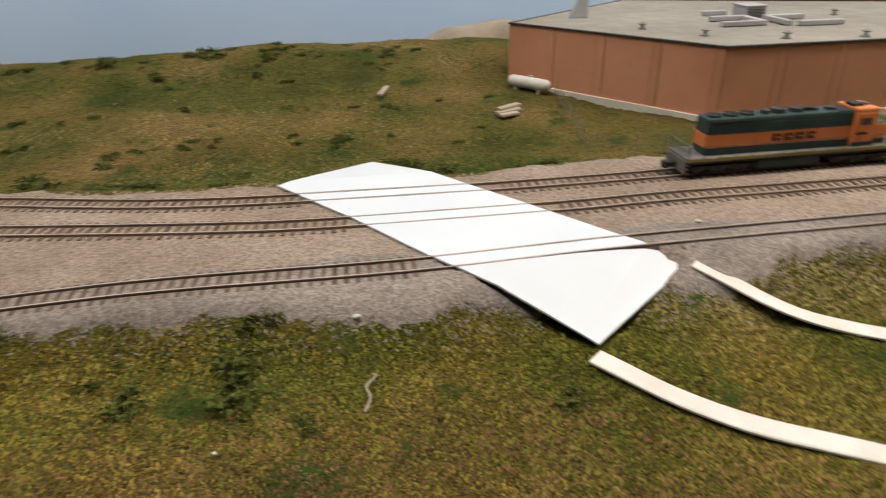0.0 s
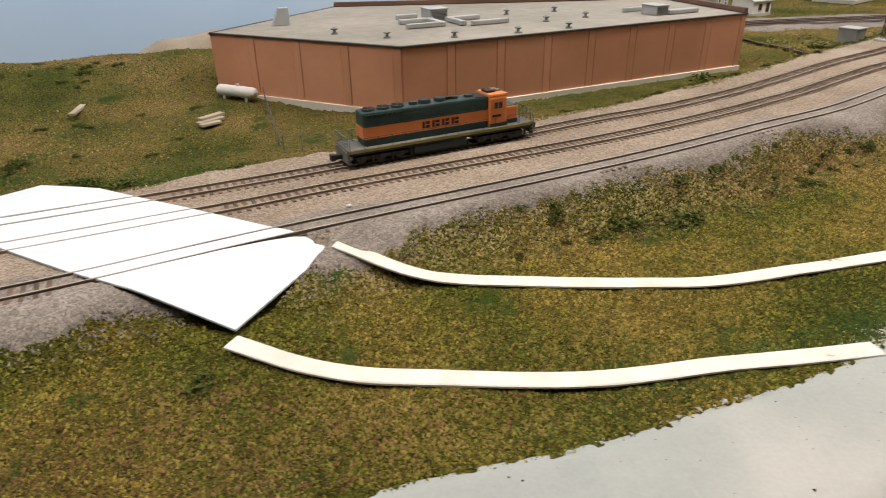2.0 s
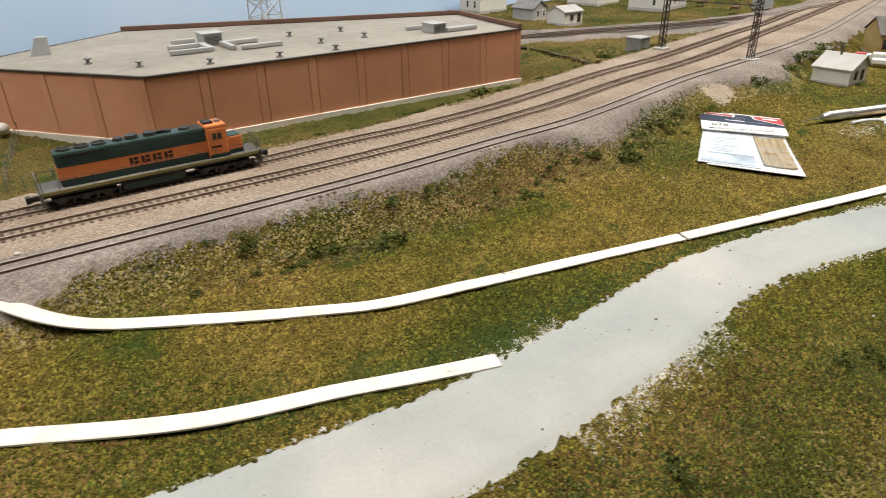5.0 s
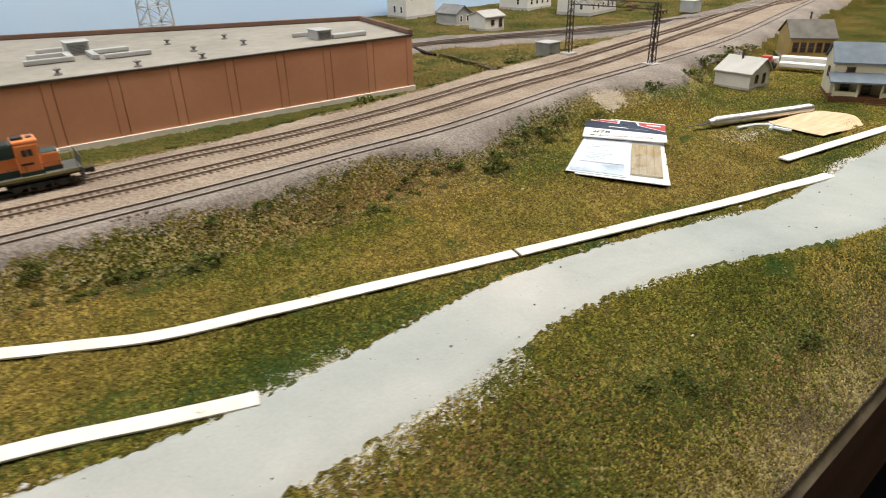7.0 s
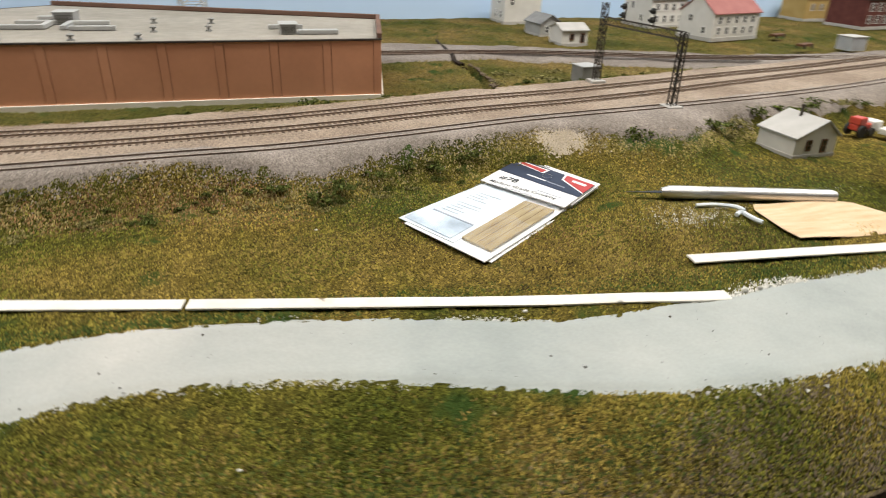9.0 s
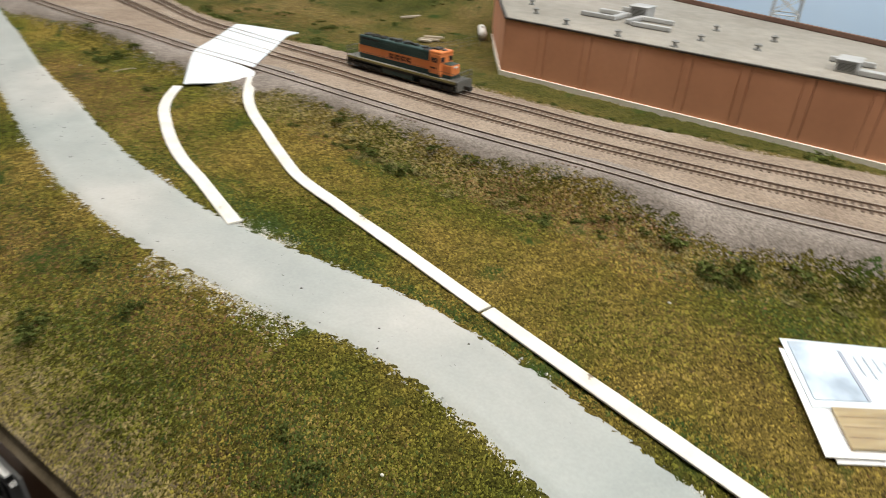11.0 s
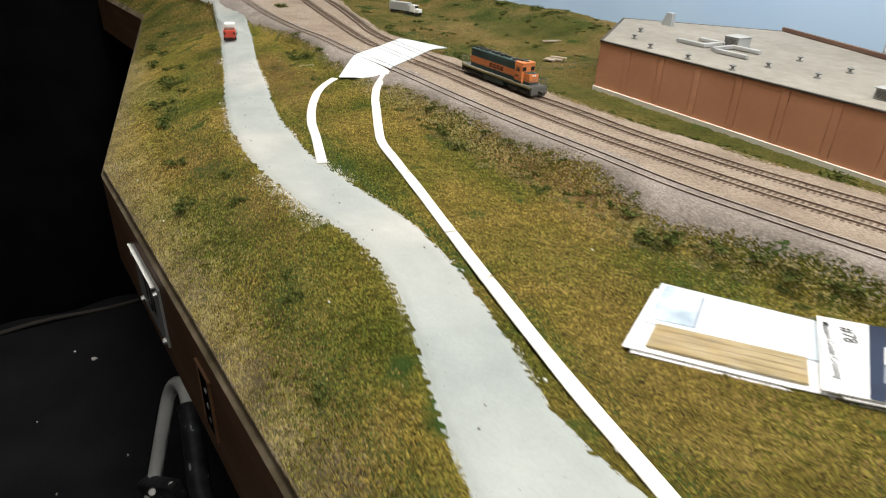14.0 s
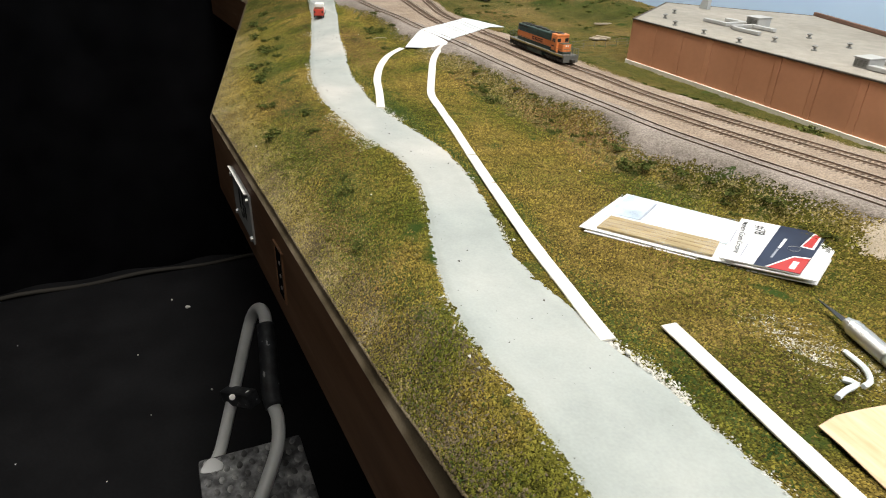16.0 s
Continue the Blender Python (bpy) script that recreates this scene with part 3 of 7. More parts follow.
def railway(label, path, near_x, sunk=0.0):
    """Two rails on wooden ties; the ties within near_x are single pieces, the far ones one mesh."""
    t = thing("railway_track", label, "railway track", group="model railway tracks")
    rail_mesh(path, 0.047, "rail", t, M_RAILDARK if sunk else M_RAIL)
    rail_mesh(path, -0.047, "rail", t, M_RAILDARK if sunk else M_RAIL)
    p = spline(path, 0.0425)
    d = np.gradient(p, axis=0)
    bm = bmesh.new()
    box(bm, -0.0095, -0.085, -0.014, 0.0095, 0.085, 0.0, 0.002)
    first, count = None, 0
    far = bmesh.new()
    rnd = random.Random(len(path))
    for (x, y), (dx, dy) in zip(p, d):
        a = math.degrees(math.atan2(dy, dx)) + rnd.uniform(-1.5, 1.5)
        z = RAIL_TOP - 0.0095 - (sunk if x > 0.5 else 0.15 * sunk) + rnd.uniform(-0.0009, 0.0)
        if under_sheet(x, y) or under_sheet(x - 0.02, y - 0.07) or (1.3 < x < 1.53 and y < 2.32):
            continue
        if near_x[0] < x < near_x[1] and count < 300:
            if first is None:
                first = part("tie", bm, M_TIE, t)
                first.matrix_basis = pose(x * S, y * S, z * S, 0, 0, a)
            else:
                twin(first, x, y, z, rz=a, parent=t)
            count += 1
        else:
            box(far, -0.0095, -0.085, -0.014, 0.0095, 0.085, 0.0, 0.0, Matrix.Translation((x, y, z)) @ Matrix.Rotation(math.radians(a), 4, "Z"))
    tagged(part("tie_row", far, M_TIE, t), kind="stuff")
    return t


# ---------------------------------------------------------------- room, fascia and backdrop
def wall(name, label, x0, y0, z0, x1, y1, z1, material):
    bm = bmesh.new()
    box(bm, x0, y0, z0, x1, y1, z1)
    return tagged(part(name, bm, material), label, "wall", kind="structure")


wall("floor", "black painted room floor", -30, -26, -9.4, 36, 20, -9.0, M_FLOOR)
wall("ceiling", "plain pale room ceiling", -30, -26, 13.0, 36, 20, 13.4, M_CEIL)
wall("wall_south", "plain dark wall behind the aisle", -30, -26.4, -9.0, 36, -26, 13.0, M_BLACK)
wall("wall_north", "plain dark wall behind the painted sky", -30, 20, -9.0, 36, 20.4, 13.0, M_BLACK)
wall("wall_east", "plain dark side wall", 36, -26, -9.0, 36.4, 20, 13.0, M_BLACK)
wall("wall_west", "plain dark side wall", -30.4, -26, -9.0, -30, 20, 13.0, M_BLACK)


def backdrop():
    """A tall sheet painted as sky, bent forward at its ends."""
    pts = spline([(-12.0, 6.9), (-8, 8.2), (-4, 8.75), (0, 8.85), (6, 8.87), (12, 8.9), (18, 8.9), (24, 8.9), (30, 8.9)], 0.3)
    n = len(pts)
    v = [(x, y, z) for x, y in pts for z in (0.3, 6.5)] + [(x, y + 0.06, z) for x, y in pts for z in (0.3, 6.5)]
    f = []
    for i in range(n - 1):
        a, b = 2 * i, 2 * i + 2
        f += [(a, b, b + 1, a + 1), (2 * n + a + 1, 2 * n + b + 1, 2 * n + b, 2 * n + a), (a + 1, b + 1, 2 * n + b + 1, 2 * n + a + 1)]
    return tagged(mesh_np("backdrop", v, f, M_SKY, True), "pale blue painted sky board behind the landscape", "backdrop", kind="structure")


backdrop()


def fascia():
    """The brown board along the front of the layout, in three runs."""
    runs = [(12.0, edge_y(12.0), 1.40, -0.715), (1.40, -0.715, -7.6, edge_y(-7.6)), (-7.6, edge_y(-7.6), -12.0, edge_y(-12.0))]
    for k, (xa, ya, xb, yb) in enumerate(runs):
        bm = bmesh.new()
        ya, yb = float(ya), float(yb)
        d = Vector((xb - xa, yb - ya))
        nrm = Vector((d.y, -d.x)).normalized() * -0.022
        if nrm.y > 0:
            nrm = -nrm
        n = 40
        for i in range(n):
            p, q = Vector((xa, ya)) + d * (i / n), Vector((xa, ya)) + d * ((i + 1) / n)
            lo = [bm.verts.new((c.x, c.y, z)) for c, z in ((p, -0.73), (q, -0.73), (q + nrm, -0.73), (p + nrm, -0.73))]
            za, zb = 0.116 + 0.010 * float(wavy(p.x, 2, 1.3)), 0.116 + 0.010 * float(wavy(q.x, 2, 1.3))
            hi = [bm.verts.new((c.x, c.y, z)) for c, z in ((p, za), (q, zb), (q + nrm, zb), (p + nrm, za))]
            bm.faces.new(hi), bm.faces.new(lo[::-1])
            for a in range(4):
                bm.faces.new((lo[a], lo[(a + 1) % 4], hi[(a + 1) % 4], hi[a]))
        bmesh.ops.remove_doubles(bm, verts=bm.verts, dist=0.0005)
        bmesh.ops.recalc_face_normals(bm, faces=bm.faces)
        tagged(part("fascia", bm, M_FASCIA), "dark brown painted board along the layout's edge", "fascia", kind="structure")


fascia()


def curtain(name, label, pts, z0, z1, cloth):
    """Black cloth with soft folds."""
    p = spline(pts, 0.12)
    d = np.gradient(p, axis=0)
    d /= np.linalg.norm(d, axis=1)[:, None]
    nrm = np.stack([-d[:, 1], d[:, 0]], 1)
    zs = np.linspace(z0, z1, 12)
    s = np.arange(len(p)) * 0.12
    v = []
    for i in range(len(p)):
        for z in zs:
            o = 0.14 * math.sin(s[i] * 2.3 + 0.4 * z) * (0.4 + 0.6 * (z1 - z) / (z1 - z0)) + 0.25 * float(wavy(s[i], z, 0.6))
            v.append((p[i, 0] + nrm[i, 0] * o, p[i, 1] + nrm[i, 1] * o, z))
    m = len(zs)
    idx = np.arange(len(v)).reshape(-1, m)
    f = np.stack([idx[:-1, :-1], idx[1:, :-1], idx[1:, 1:], idx[:-1, 1:]], -1).reshape(-1, 4)
    return tagged(mesh_np(name, v, f, cloth, True), label, "curtain", kind="structure")


curtain("skirt_curtain", "black cloth hung below the layout's edge", [(12, 3.2), (6.5, 2.9), (1.8, 2.5), (-4, 2.6), (-8.0, 2.8)], -9.0, -0.7, M_SKIRT)
curtain("end_curtain", "black cloth across the end of the aisle", [(-12.3, 3.0), (-12.4, -2), (-12.2, -7), (-11.6, -12), (-11.0, -22)], -9.0, 1.2, M_BLACK)

bm = bmesh.new()
pipe(bm, [(x + 0.35, y, -8.93 + 0.05 * math.sin(y * 1.7)) for x, y in spline([(-12.2, 2.5), (-12.2, -2), (-12.0, -7), (-11.4, -12), (-10.8, -22)], 0.5)], 0.07, 8)
tagged(part("curtain_hem", bm, M_HEM, None, smooth=True), "dull brown-grey rolled hem of the black curtain on the floor", "curtain hem", kind="structure")

# ---------------------------------------------------------------- white sheet over the rails, and the two strips
def sheet_z(x, y):
    """Level over the rails, sloping to its far corner and down to its lower edge."""
    dx, dy = x - 1.075, y - 1.765
    t, d = 0.788 * dx + 0.616 * dy, -0.616 * dx + 0.788 * dy
    foot = 0.738 + 0.085 * t
    rise = float(np.interp(d / float(np.interp(t, [-0.1, 0.54], [0.50, 0.15])), [0, 1], [0, 1]))
    return min(foot + (0.868 - foot) * rise, float(np.interp(y, [2.0, 3.0, 3.17, 3.56], [0.868, 0.870, 0.870, 0.805])))


def sheet_crossing():
    t = thing("crossing_sheet", "white plastic sheet pieces between rails as mock road crossing", "road crossing")
    lines = []
    for path in (TRACK_BACK, TRACK_MID, TRACK_FRONT):
        px, py = [p[0] for p in path], [p[1] for p in path]
        lines += [(px, py, o) for o in (0.052, 0.042, -0.042, -0.052)]

    def meet(side, line):
        """Where a side of the sheet meets a line that runs beside a rail."""
        y = 2.5
        for _ in range(12):
            y = float(np.interp(along(side, y), line[0], line[1])) + line[2]
        return along(side, y), y

    def run(side, hi, lo):
        """The side's points from hi down to lo; none is its end."""
        top, low = meet(side, hi) if hi else side[0], meet(side, lo) if lo else side[-1]
        return [top] + [p for p in side if low[1] + 0.006 < p[1] < top[1] - 0.006] + [low]

    ends = [None] + lines + [None]
    for k in range(0, len(ends), 2):
        poly = run(SHEET_R, ends[k], ends[k + 1]) + run(SHEET_L, ends[k], ends[k + 1])[::-1]
        bm = bmesh.new()
        prism(bm, poly[::-1], 0.0, 0.008)
        for c in (3.05, 3.17, 3.3, 3.4):
            bmesh.ops.bisect_plane(bm, geom=list(bm.verts) + list(bm.edges) + list(bm.faces), plane_co=(0, c, 0), plane_no=(0, 1, 0))
        for d in (0.06, 0.13, 0.2, 0.3, 0.4):
            bmesh.ops.bisect_plane(bm, geom=list(bm.verts) + list(bm.edges) + list(bm.faces), plane_co=(1.075 - 0.616 * d, 1.765 + 0.788 * d, 0), plane_no=(-0.616, 0.788, 0))
        for v in bm.verts:
            v.co.z += sheet_z(v.co.x, v.co.y) - 0.008
        part("sheet_piece", bm, M_STYRENE, t)
    return t


sheet_crossing()


def strip(name, label, path, width, height, group):
    """A flat foam strip that lies on the turf."""
    q = spline(path, 0.05)
    p = q[:, :2]
    d = np.gradient(p, axis=0)
    d /= np.linalg.norm(d, axis=1)[:, None]
    nrm = np.stack([-d[:, 1], d[:, 0]], 1)
    across = [land(p[:, 0] + k * width * nrm[:, 0], p[:, 1] + k * width * nrm[:, 1]) + np.where(p[:, 1] + k * width * nrm[:, 1] > bed_near(p[:, 0]) - 0.03, 0.018, 0.008) for k in (-0.5, 0.0, 0.5)]
    z = np.maximum(q[:, 2] + 0.013, np.max(across, axis=0) - 0.004)
    k = np.ones(9) / 9
    z = np.convolve(np.pad(z, 4, mode="edge"), k, "valid")
    w = width / 2 * (1 + 0.1 * wavy(p[:, 0], p[:, 1], 3))
    rows = []
    for q, h in ((-1, 0), (-1, 0.75), (-0.86, 1), (0.86, 1), (1, 0.75), (1, 0)):
        rows.append(np.c_[p + nrm * (q * w)[:, None], z + h * height + 0.002 * wavy(p[:, 0], p[:, 1] + q, 9)])
    v = np.stack(rows, 1).reshape(-1, 3)
    m = len(rows)
    i = np.arange(len(p) - 1)[:, None] * m
    j = np.arange(m)[None, :]
    f = np.stack([i + j, i + (j + 1) % m, i + m + (j + 1) % m, i + m + j], -1).reshape(-1, 4).tolist()
    f += [list(range(m))[::-1], list(range(len(v) - m, len(v)))]
    me = bpy.data.meshes.new(name)
    me.from_pydata((v * S).tolist(), [], f)
    me.materials.append(M_STRIP)
    return tagged(new(name, me), label, "foam strip", group)


strip("foam_strip", "short curved cream foam strip marking a planned road edge", [(1.05, 1.725, 0.705), (1.22, 1.535, 0.68), (1.38, 1.405, 0.665), (1.545, 1.31, 0.655), (1.895, 1.14, 0.635), (2.27, 1.0, 0.615), (2.695, 0.885, 0.60), (3.235, 0.725, 0.585)], 0.080, 0.010, "road edge strips")
strip("foam_strip", "long curved cream foam strip marking a planned road edge", [(1.565, 2.085, 0.77), (1.755, 1.90, 0.725), (1.965, 1.78, 0.685), (2.185, 1.685, 0.66), (2.635, 1.49, 0.635), (2.995, 1.35, 0.62), (3.425, 1.265, 0.61), (3.93, 1.17, 0.602), (4.30, 1.09, 0.602), (4.685, 1.006, 0.603)], 0.080, 0.010, "road edge strips")
strip("foam_strip", "long straight cream foam strip butted to a curved one", [(4.695, 1.004, 0.603), (5.33, 0.870, 0.605), (6.25, 0.695, 0.598), (7.115, 0.575, 0.575)], 0.080, 0.010, "road edge strips")
strip("foam_strip", "straight cream foam strip lying on the turf by the road", [(7.13, 0.91, 0.602), (8.2, 0.815, 0.600), (9.2, 0.72, 0.598), (10.4, 0.62, 0.598)], 0.085, 0.010, "road edge strips")


# ---------------------------------------------------------------- warehouse
WALL_LO, WALL_HI = 0.782, 1.255
PLAN = [(2.69, 4.015), (6.10, 4.015), (6.32, 5.32), (3.02, 6.60), (1.60, 5.42)]


def warehouse():
    t = thing("warehouse", "flat-roofed terracotta panel warehouse with dark seams and pale footing", "building")
    cx, cy = 3.9, 5.0

    def inset(dist):
        out = []
        n = len(PLAN)
        for i in range(n):
            a, b, c = Vector(PLAN[i - 1]), Vector(PLAN[i]), Vector(PLAN[(i + 1) % n])
            n1 = Vector((-(b - a).y, (b - a).x)).normalized()
            n2 = Vector((-(c - b).y, (c - b).x)).normalized()
            h = (n1 + n2)
            h /= h.dot(n1)
            out.append(tuple(b + h * dist))
        return out

    bm = bmesh.new()
    prism(bm, inset(0.02), WALL_LO - 0.12, WALL_HI - 0.01)
    part("wall_core", bm, M_SEAM, t)
    bm = bmesh.new()
    prism(bm, inset(0.004), WALL_HI - 0.009, WALL_HI + 0.004)
    part("roof", bm, M_ROOF, t, "pale grey gravelled flat roof")
    counts = [8, 3, 8, 4, 4]
    for i in range(5):
        a, b = Vector(PLAN[i]), Vector(PLAN[(i + 1) % 5])
        d = (b - a)
        L, u = d.length, d.normalized()
        nrm = Vector((u.y, -u.x))
        rz = math.degrees(math.atan2(u.y, u.x))
        m = Matrix.Translation((a.x, a.y, 0)) @ Matrix.Rotation(math.radians(rz), 4, "Z")
        w = L / counts[i]
        for k in range(counts[i]):
            bm = bmesh.new()
            box(bm, k * w + 0.007, -0.004, WALL_LO, (k + 1) * w - 0.0655, 0.022, WALL_HI - 0.0075, 0.003, m)
            part("wall_panel", bm, M_BRICK, t)
            bm = bmesh.new()
            box(bm, (k + 1) * w - 0.063, -0.0065, WALL_LO, (k + 1) * w + 0.002, 0.022, WALL_HI - 0.0075, 0.003, m)
            part("pilaster", bm, M_BRICK, t)
        bm = bmesh.new()
        box(bm, -0.016, -0.019, WALL_LO - 0.12, L + 0.016, 0.02, WALL_LO + 0.014, 0.003, m)
        part("footing", bm, M_FOOTING, t, "pale plaster footing")
        bm = bmesh.new()
        box(bm, -0.010, -0.014, WALL_HI - 0.007, L + 0.010, 0.014, WALL_HI + 0.007, 0.002, m)
        part("roof_edge", bm, M_TRIM, t, "dark thin roof edge")
        if i in (1, 2):
            bm = bmesh.new()
            box(bm, 0.0, -0.012, WALL_HI + 0.008, L, 0.03, WALL_HI + 0.05, 0.004, m)
            part("parapet", bm, M_PARAPET, t, "low brown parapet")
    z = WALL_HI + 0.004

    def vent(x, y):
        v = bmesh.new()
        rod(v, (x, y, z), (x, y, z + 0.012), 0.028, 0.026, 10)
        rod(v, (x, y, z + 0.012), (x, y, z + 0.035), 0.012, 0.012, 8)
        rod(v, (x, y, z + 0.035), (x, y, z + 0.044), 0.026, 0.03, 10)
        rod(v, (x, y, z + 0.044), (x, y, z + 0.056), 0.03, 0.006, 10)
        part("roof_vent", v, M_VENT, t)

    for x, y in ((2.75, 4.42), (2.46, 4.81), (3.2, 4.18), (3.72, 4.11), (4.2, 4.11), (4.26, 4.52), (4.2, 5.08), (4.7, 4.55), (4.7, 5.03)):
        vent(x, y)

    def unit(x, y, sx, sy, h, ducts):
        b = bmesh.new()
        box(b, x - sx / 2, y - sy / 2, z, x + sx / 2, y + sy / 2, z + h, 0.008)
        box(b, x - sx / 2 - 0.01, y - sy / 2 - 0.01, z + h, x + sx / 2 + 0.01, y + sy / 2 + 0.01, z + h + 0.008, 0.003)
        u = part("rooftop_unit", b, M_HVAC, t, "pale grey rooftop air unit with ducts")
        for k in range(6):
            g = bmesh.new()
            box(g, x - sx * 0.4, y - sy / 2 - 0.004, z + h * (0.2 + 0.11 * k), x + sx * 0.4, y - sy / 2 + 0.001, z + h * (0.24 + 0.11 * k))
            part("louvre", g, M_LOCOGREY, u)
        for x0, y0, x1, y1 in ducts:
            g = bmesh.new()
            box(g, min(x0, x1), min(y0, y1), z + 0.005, max(x0, x1), max(y0, y1), z + 0.04, 0.006)
            part("duct", g, M_HVAC, u)

    unit(3.48, 5.12, 0.17, 0.20, 0.10, [(3.1, 5.0, 3.42, 5.05), (3.05, 4.72, 3.35, 4.77), (3.35, 4.72, 3.4, 5.02), (3.56, 4.95, 3.85, 5.0), (3.6, 4.62, 3.95, 4.67), (3.52, 4.67, 3.57, 5.0), (3.2, 5.3, 3.4, 5.35)])
    unit(5.36, 4.40, 0.14, 0.2, 0.08, [(5.44, 4.28, 5.78, 4.36), (5.2, 4.62, 5.5, 4.66)])
    b = bmesh.new()
    box(b, 2.13, 5.50, z, 2.28, 5.56, z + 0.145, 0.006)
    hood = [v for v in b.verts if v.co.z > z + 0.1 and v.co.x < 2.2]
    for v in hood:
        v.co.x += 0.06
    part("vent_hood", b, M_SILVER, t, "grey sloped vent hood")
    return t


warehouse()
railway("brown tie model railway track in tan gravel beside the warehouse", TRACK_BACK, (-1.6, 8.5))
railway("brown tie model railway track in tan gravel between two others", TRACK_MID, (-1.6, 8.5))
railway("dark siding track half sunk in grey gravel", TRACK_FRONT, (-1.6, 8.5), 0.003)
railway("branch track running behind the warehouse to the village", TRACK_TOWN, (6.3, 7.6), 0.006)

# ---------------------------------------------------------------- turf, shrubs and crumbs


def scatter(name, label, x, y, size, r, material):
    """Ragged four-faced lumps at the given places on the land, joined in one mesh."""
    n = len(x)
    s = size * (0.55 + 0.9 * r.rand(n) ** 2)
    base = np.array([(1, 0, -0.45), (-0.5, 0.87, -0.45), (-0.5, -0.87, -0.45), (0, 0, 0.85)])
    a = r.rand(n) * 2 * math.pi
    ca, sa = np.cos(a), np.sin(a)
    v = base[None] * (1 + 0.5 * (r.rand(n, 4, 1) - 0.5)) * s[:, None, None]
    lean = (r.rand(n, 2) - 0.5) * 1.5 * s[:, None]
    vx, vy, vz = v[..., 0] * ca[:, None] - v[..., 1] * sa[:, None], v[..., 0] * sa[:, None] + v[..., 1] * ca[:, None], v[..., 2]
    vx[:, 3] += lean[:, 0]
    vy[:, 3] += lean[:, 1]
    z = land(x, y) + 0.25 * s
    P = np.stack([vx + x[:, None], vy + y[:, None], vz + z[:, None]], -1).reshape(-1, 3)
    F = np.array([(0, 1, 3), (1, 2, 3), (2, 0, 3)])
    faces = (np.arange(n)[:, None, None] * 4 + F[None]).reshape(-1, 3)
    me = bpy.data.meshes.new(name)
    me.vertices.add(len(P))
    me.vertices.foreach_set("co", (P * S).ravel().astype(np.float32))
    me.loops.add(len(faces) * 3)
    me.loops.foreach_set("vertex_index", faces.ravel().astype(np.int32))
    me.polygons.add(len(faces))
    me.polygons.foreach_set("loop_start", np.arange(0, len(faces) * 3, 3, dtype=np.int32))
    me.update()
    me.validate()
    me.materials.append(material)
    return tagged(new(name, me), label, "turf", kind="stuff")


def grains(name, label, count, x0, x1, y_low, y_high, size, seed, material, keep=None, fray=0.012):
    """Loose foam grains: little ragged four-faced lumps scattered over the turf."""
    r = np.random.RandomState(seed)
    x = x0 + (x1 - x0) * r.rand(count)
    lo, hi = y_low(x), y_high(x)
    y = lo + (hi - lo) * r.rand(count) + fray * r.randn(count)
    y = np.maximum(y, edge_y(x) + 0.015)
    if keep is not None:
        ok = keep(x, y, r)
        x, y = x[ok], y[ok]
    return scatter(name, label, x, y, size, r, material)


def thinning(x, y, r):
    """Turf thins out towards the gravel."""
    return off_sheet(x, y, r) & (r.rand(len(x)) < 0.12 + (bed_near(x) - y + 0.08 * wavy(x, y, 5)) / 0.22)


def in_warehouse(x, y, r):
    return ~((x > 2.75) & (x < 6.0) & (y > 4.1) & (y < 5.3)) & ~((np.abs(x - joint_x(y)) < 0.062) & (y > 3.8) & (y < 5.2))


def off_sheet(x, y, r):
    side = lambda line: np.interp(y, [p[1] for p in line[::-1]], [p[0] for p in line[::-1]])
    return ~((y > 1.76) & (y < 3.56) & (x > side(SHEET_L)) & (x < side(SHEET_R)) & (y > 1.765 + 0.70 * (x - 1.075)))


grains("turf_grains", "loose olive foam turf between road and tracks", 195000, -3.0, 12.0, lambda x: road_far(x) - 0.005, lambda x: bed_near(x) + 0.02, 0.0063, 11, M_TUFT, thinning)
grains("turf_grains", "loose olive foam turf on the front slope", 155000, -3.0, 9.2, lambda x: edge_y(x) + 0.02, lambda x: road_near(x) + 0.01, 0.0063, 12, M_TUFT)
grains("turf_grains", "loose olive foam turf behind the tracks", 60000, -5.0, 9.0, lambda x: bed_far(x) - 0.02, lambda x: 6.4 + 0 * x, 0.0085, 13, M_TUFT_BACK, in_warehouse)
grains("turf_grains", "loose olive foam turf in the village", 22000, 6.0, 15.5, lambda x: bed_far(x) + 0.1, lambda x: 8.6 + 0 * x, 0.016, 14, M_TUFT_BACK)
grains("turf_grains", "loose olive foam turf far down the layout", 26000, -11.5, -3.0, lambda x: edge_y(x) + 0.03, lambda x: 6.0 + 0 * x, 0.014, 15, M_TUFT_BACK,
       lambda x, y, r: ~((y > road_near(x)) & (y < road_far(x))) & ~((y > bed_near(x)) & (y < bed_far(x))))
grains("ballast_grains", "loose tan gravel grains between the rails", 45000, -2.0, 9.0, lambda x: np.interp(x, FRONT_X, FRONT_Y) + 0.1, lambda x: bed_far(x), 0.0065, 16, M_BALLAST,
       lambda x, y, r: off_sheet(x, y, r))
grains("cinder_grains", "loose grey gravel grains beside the siding", 60000, -2.0, 9.0, lambda x: bed_near(x), lambda x: np.interp(x, FRONT_X, FRONT_Y) + 0.12, 0.0072, 17, M_CINDER,
       lambda x, y, r: off_sheet(x, y, r))


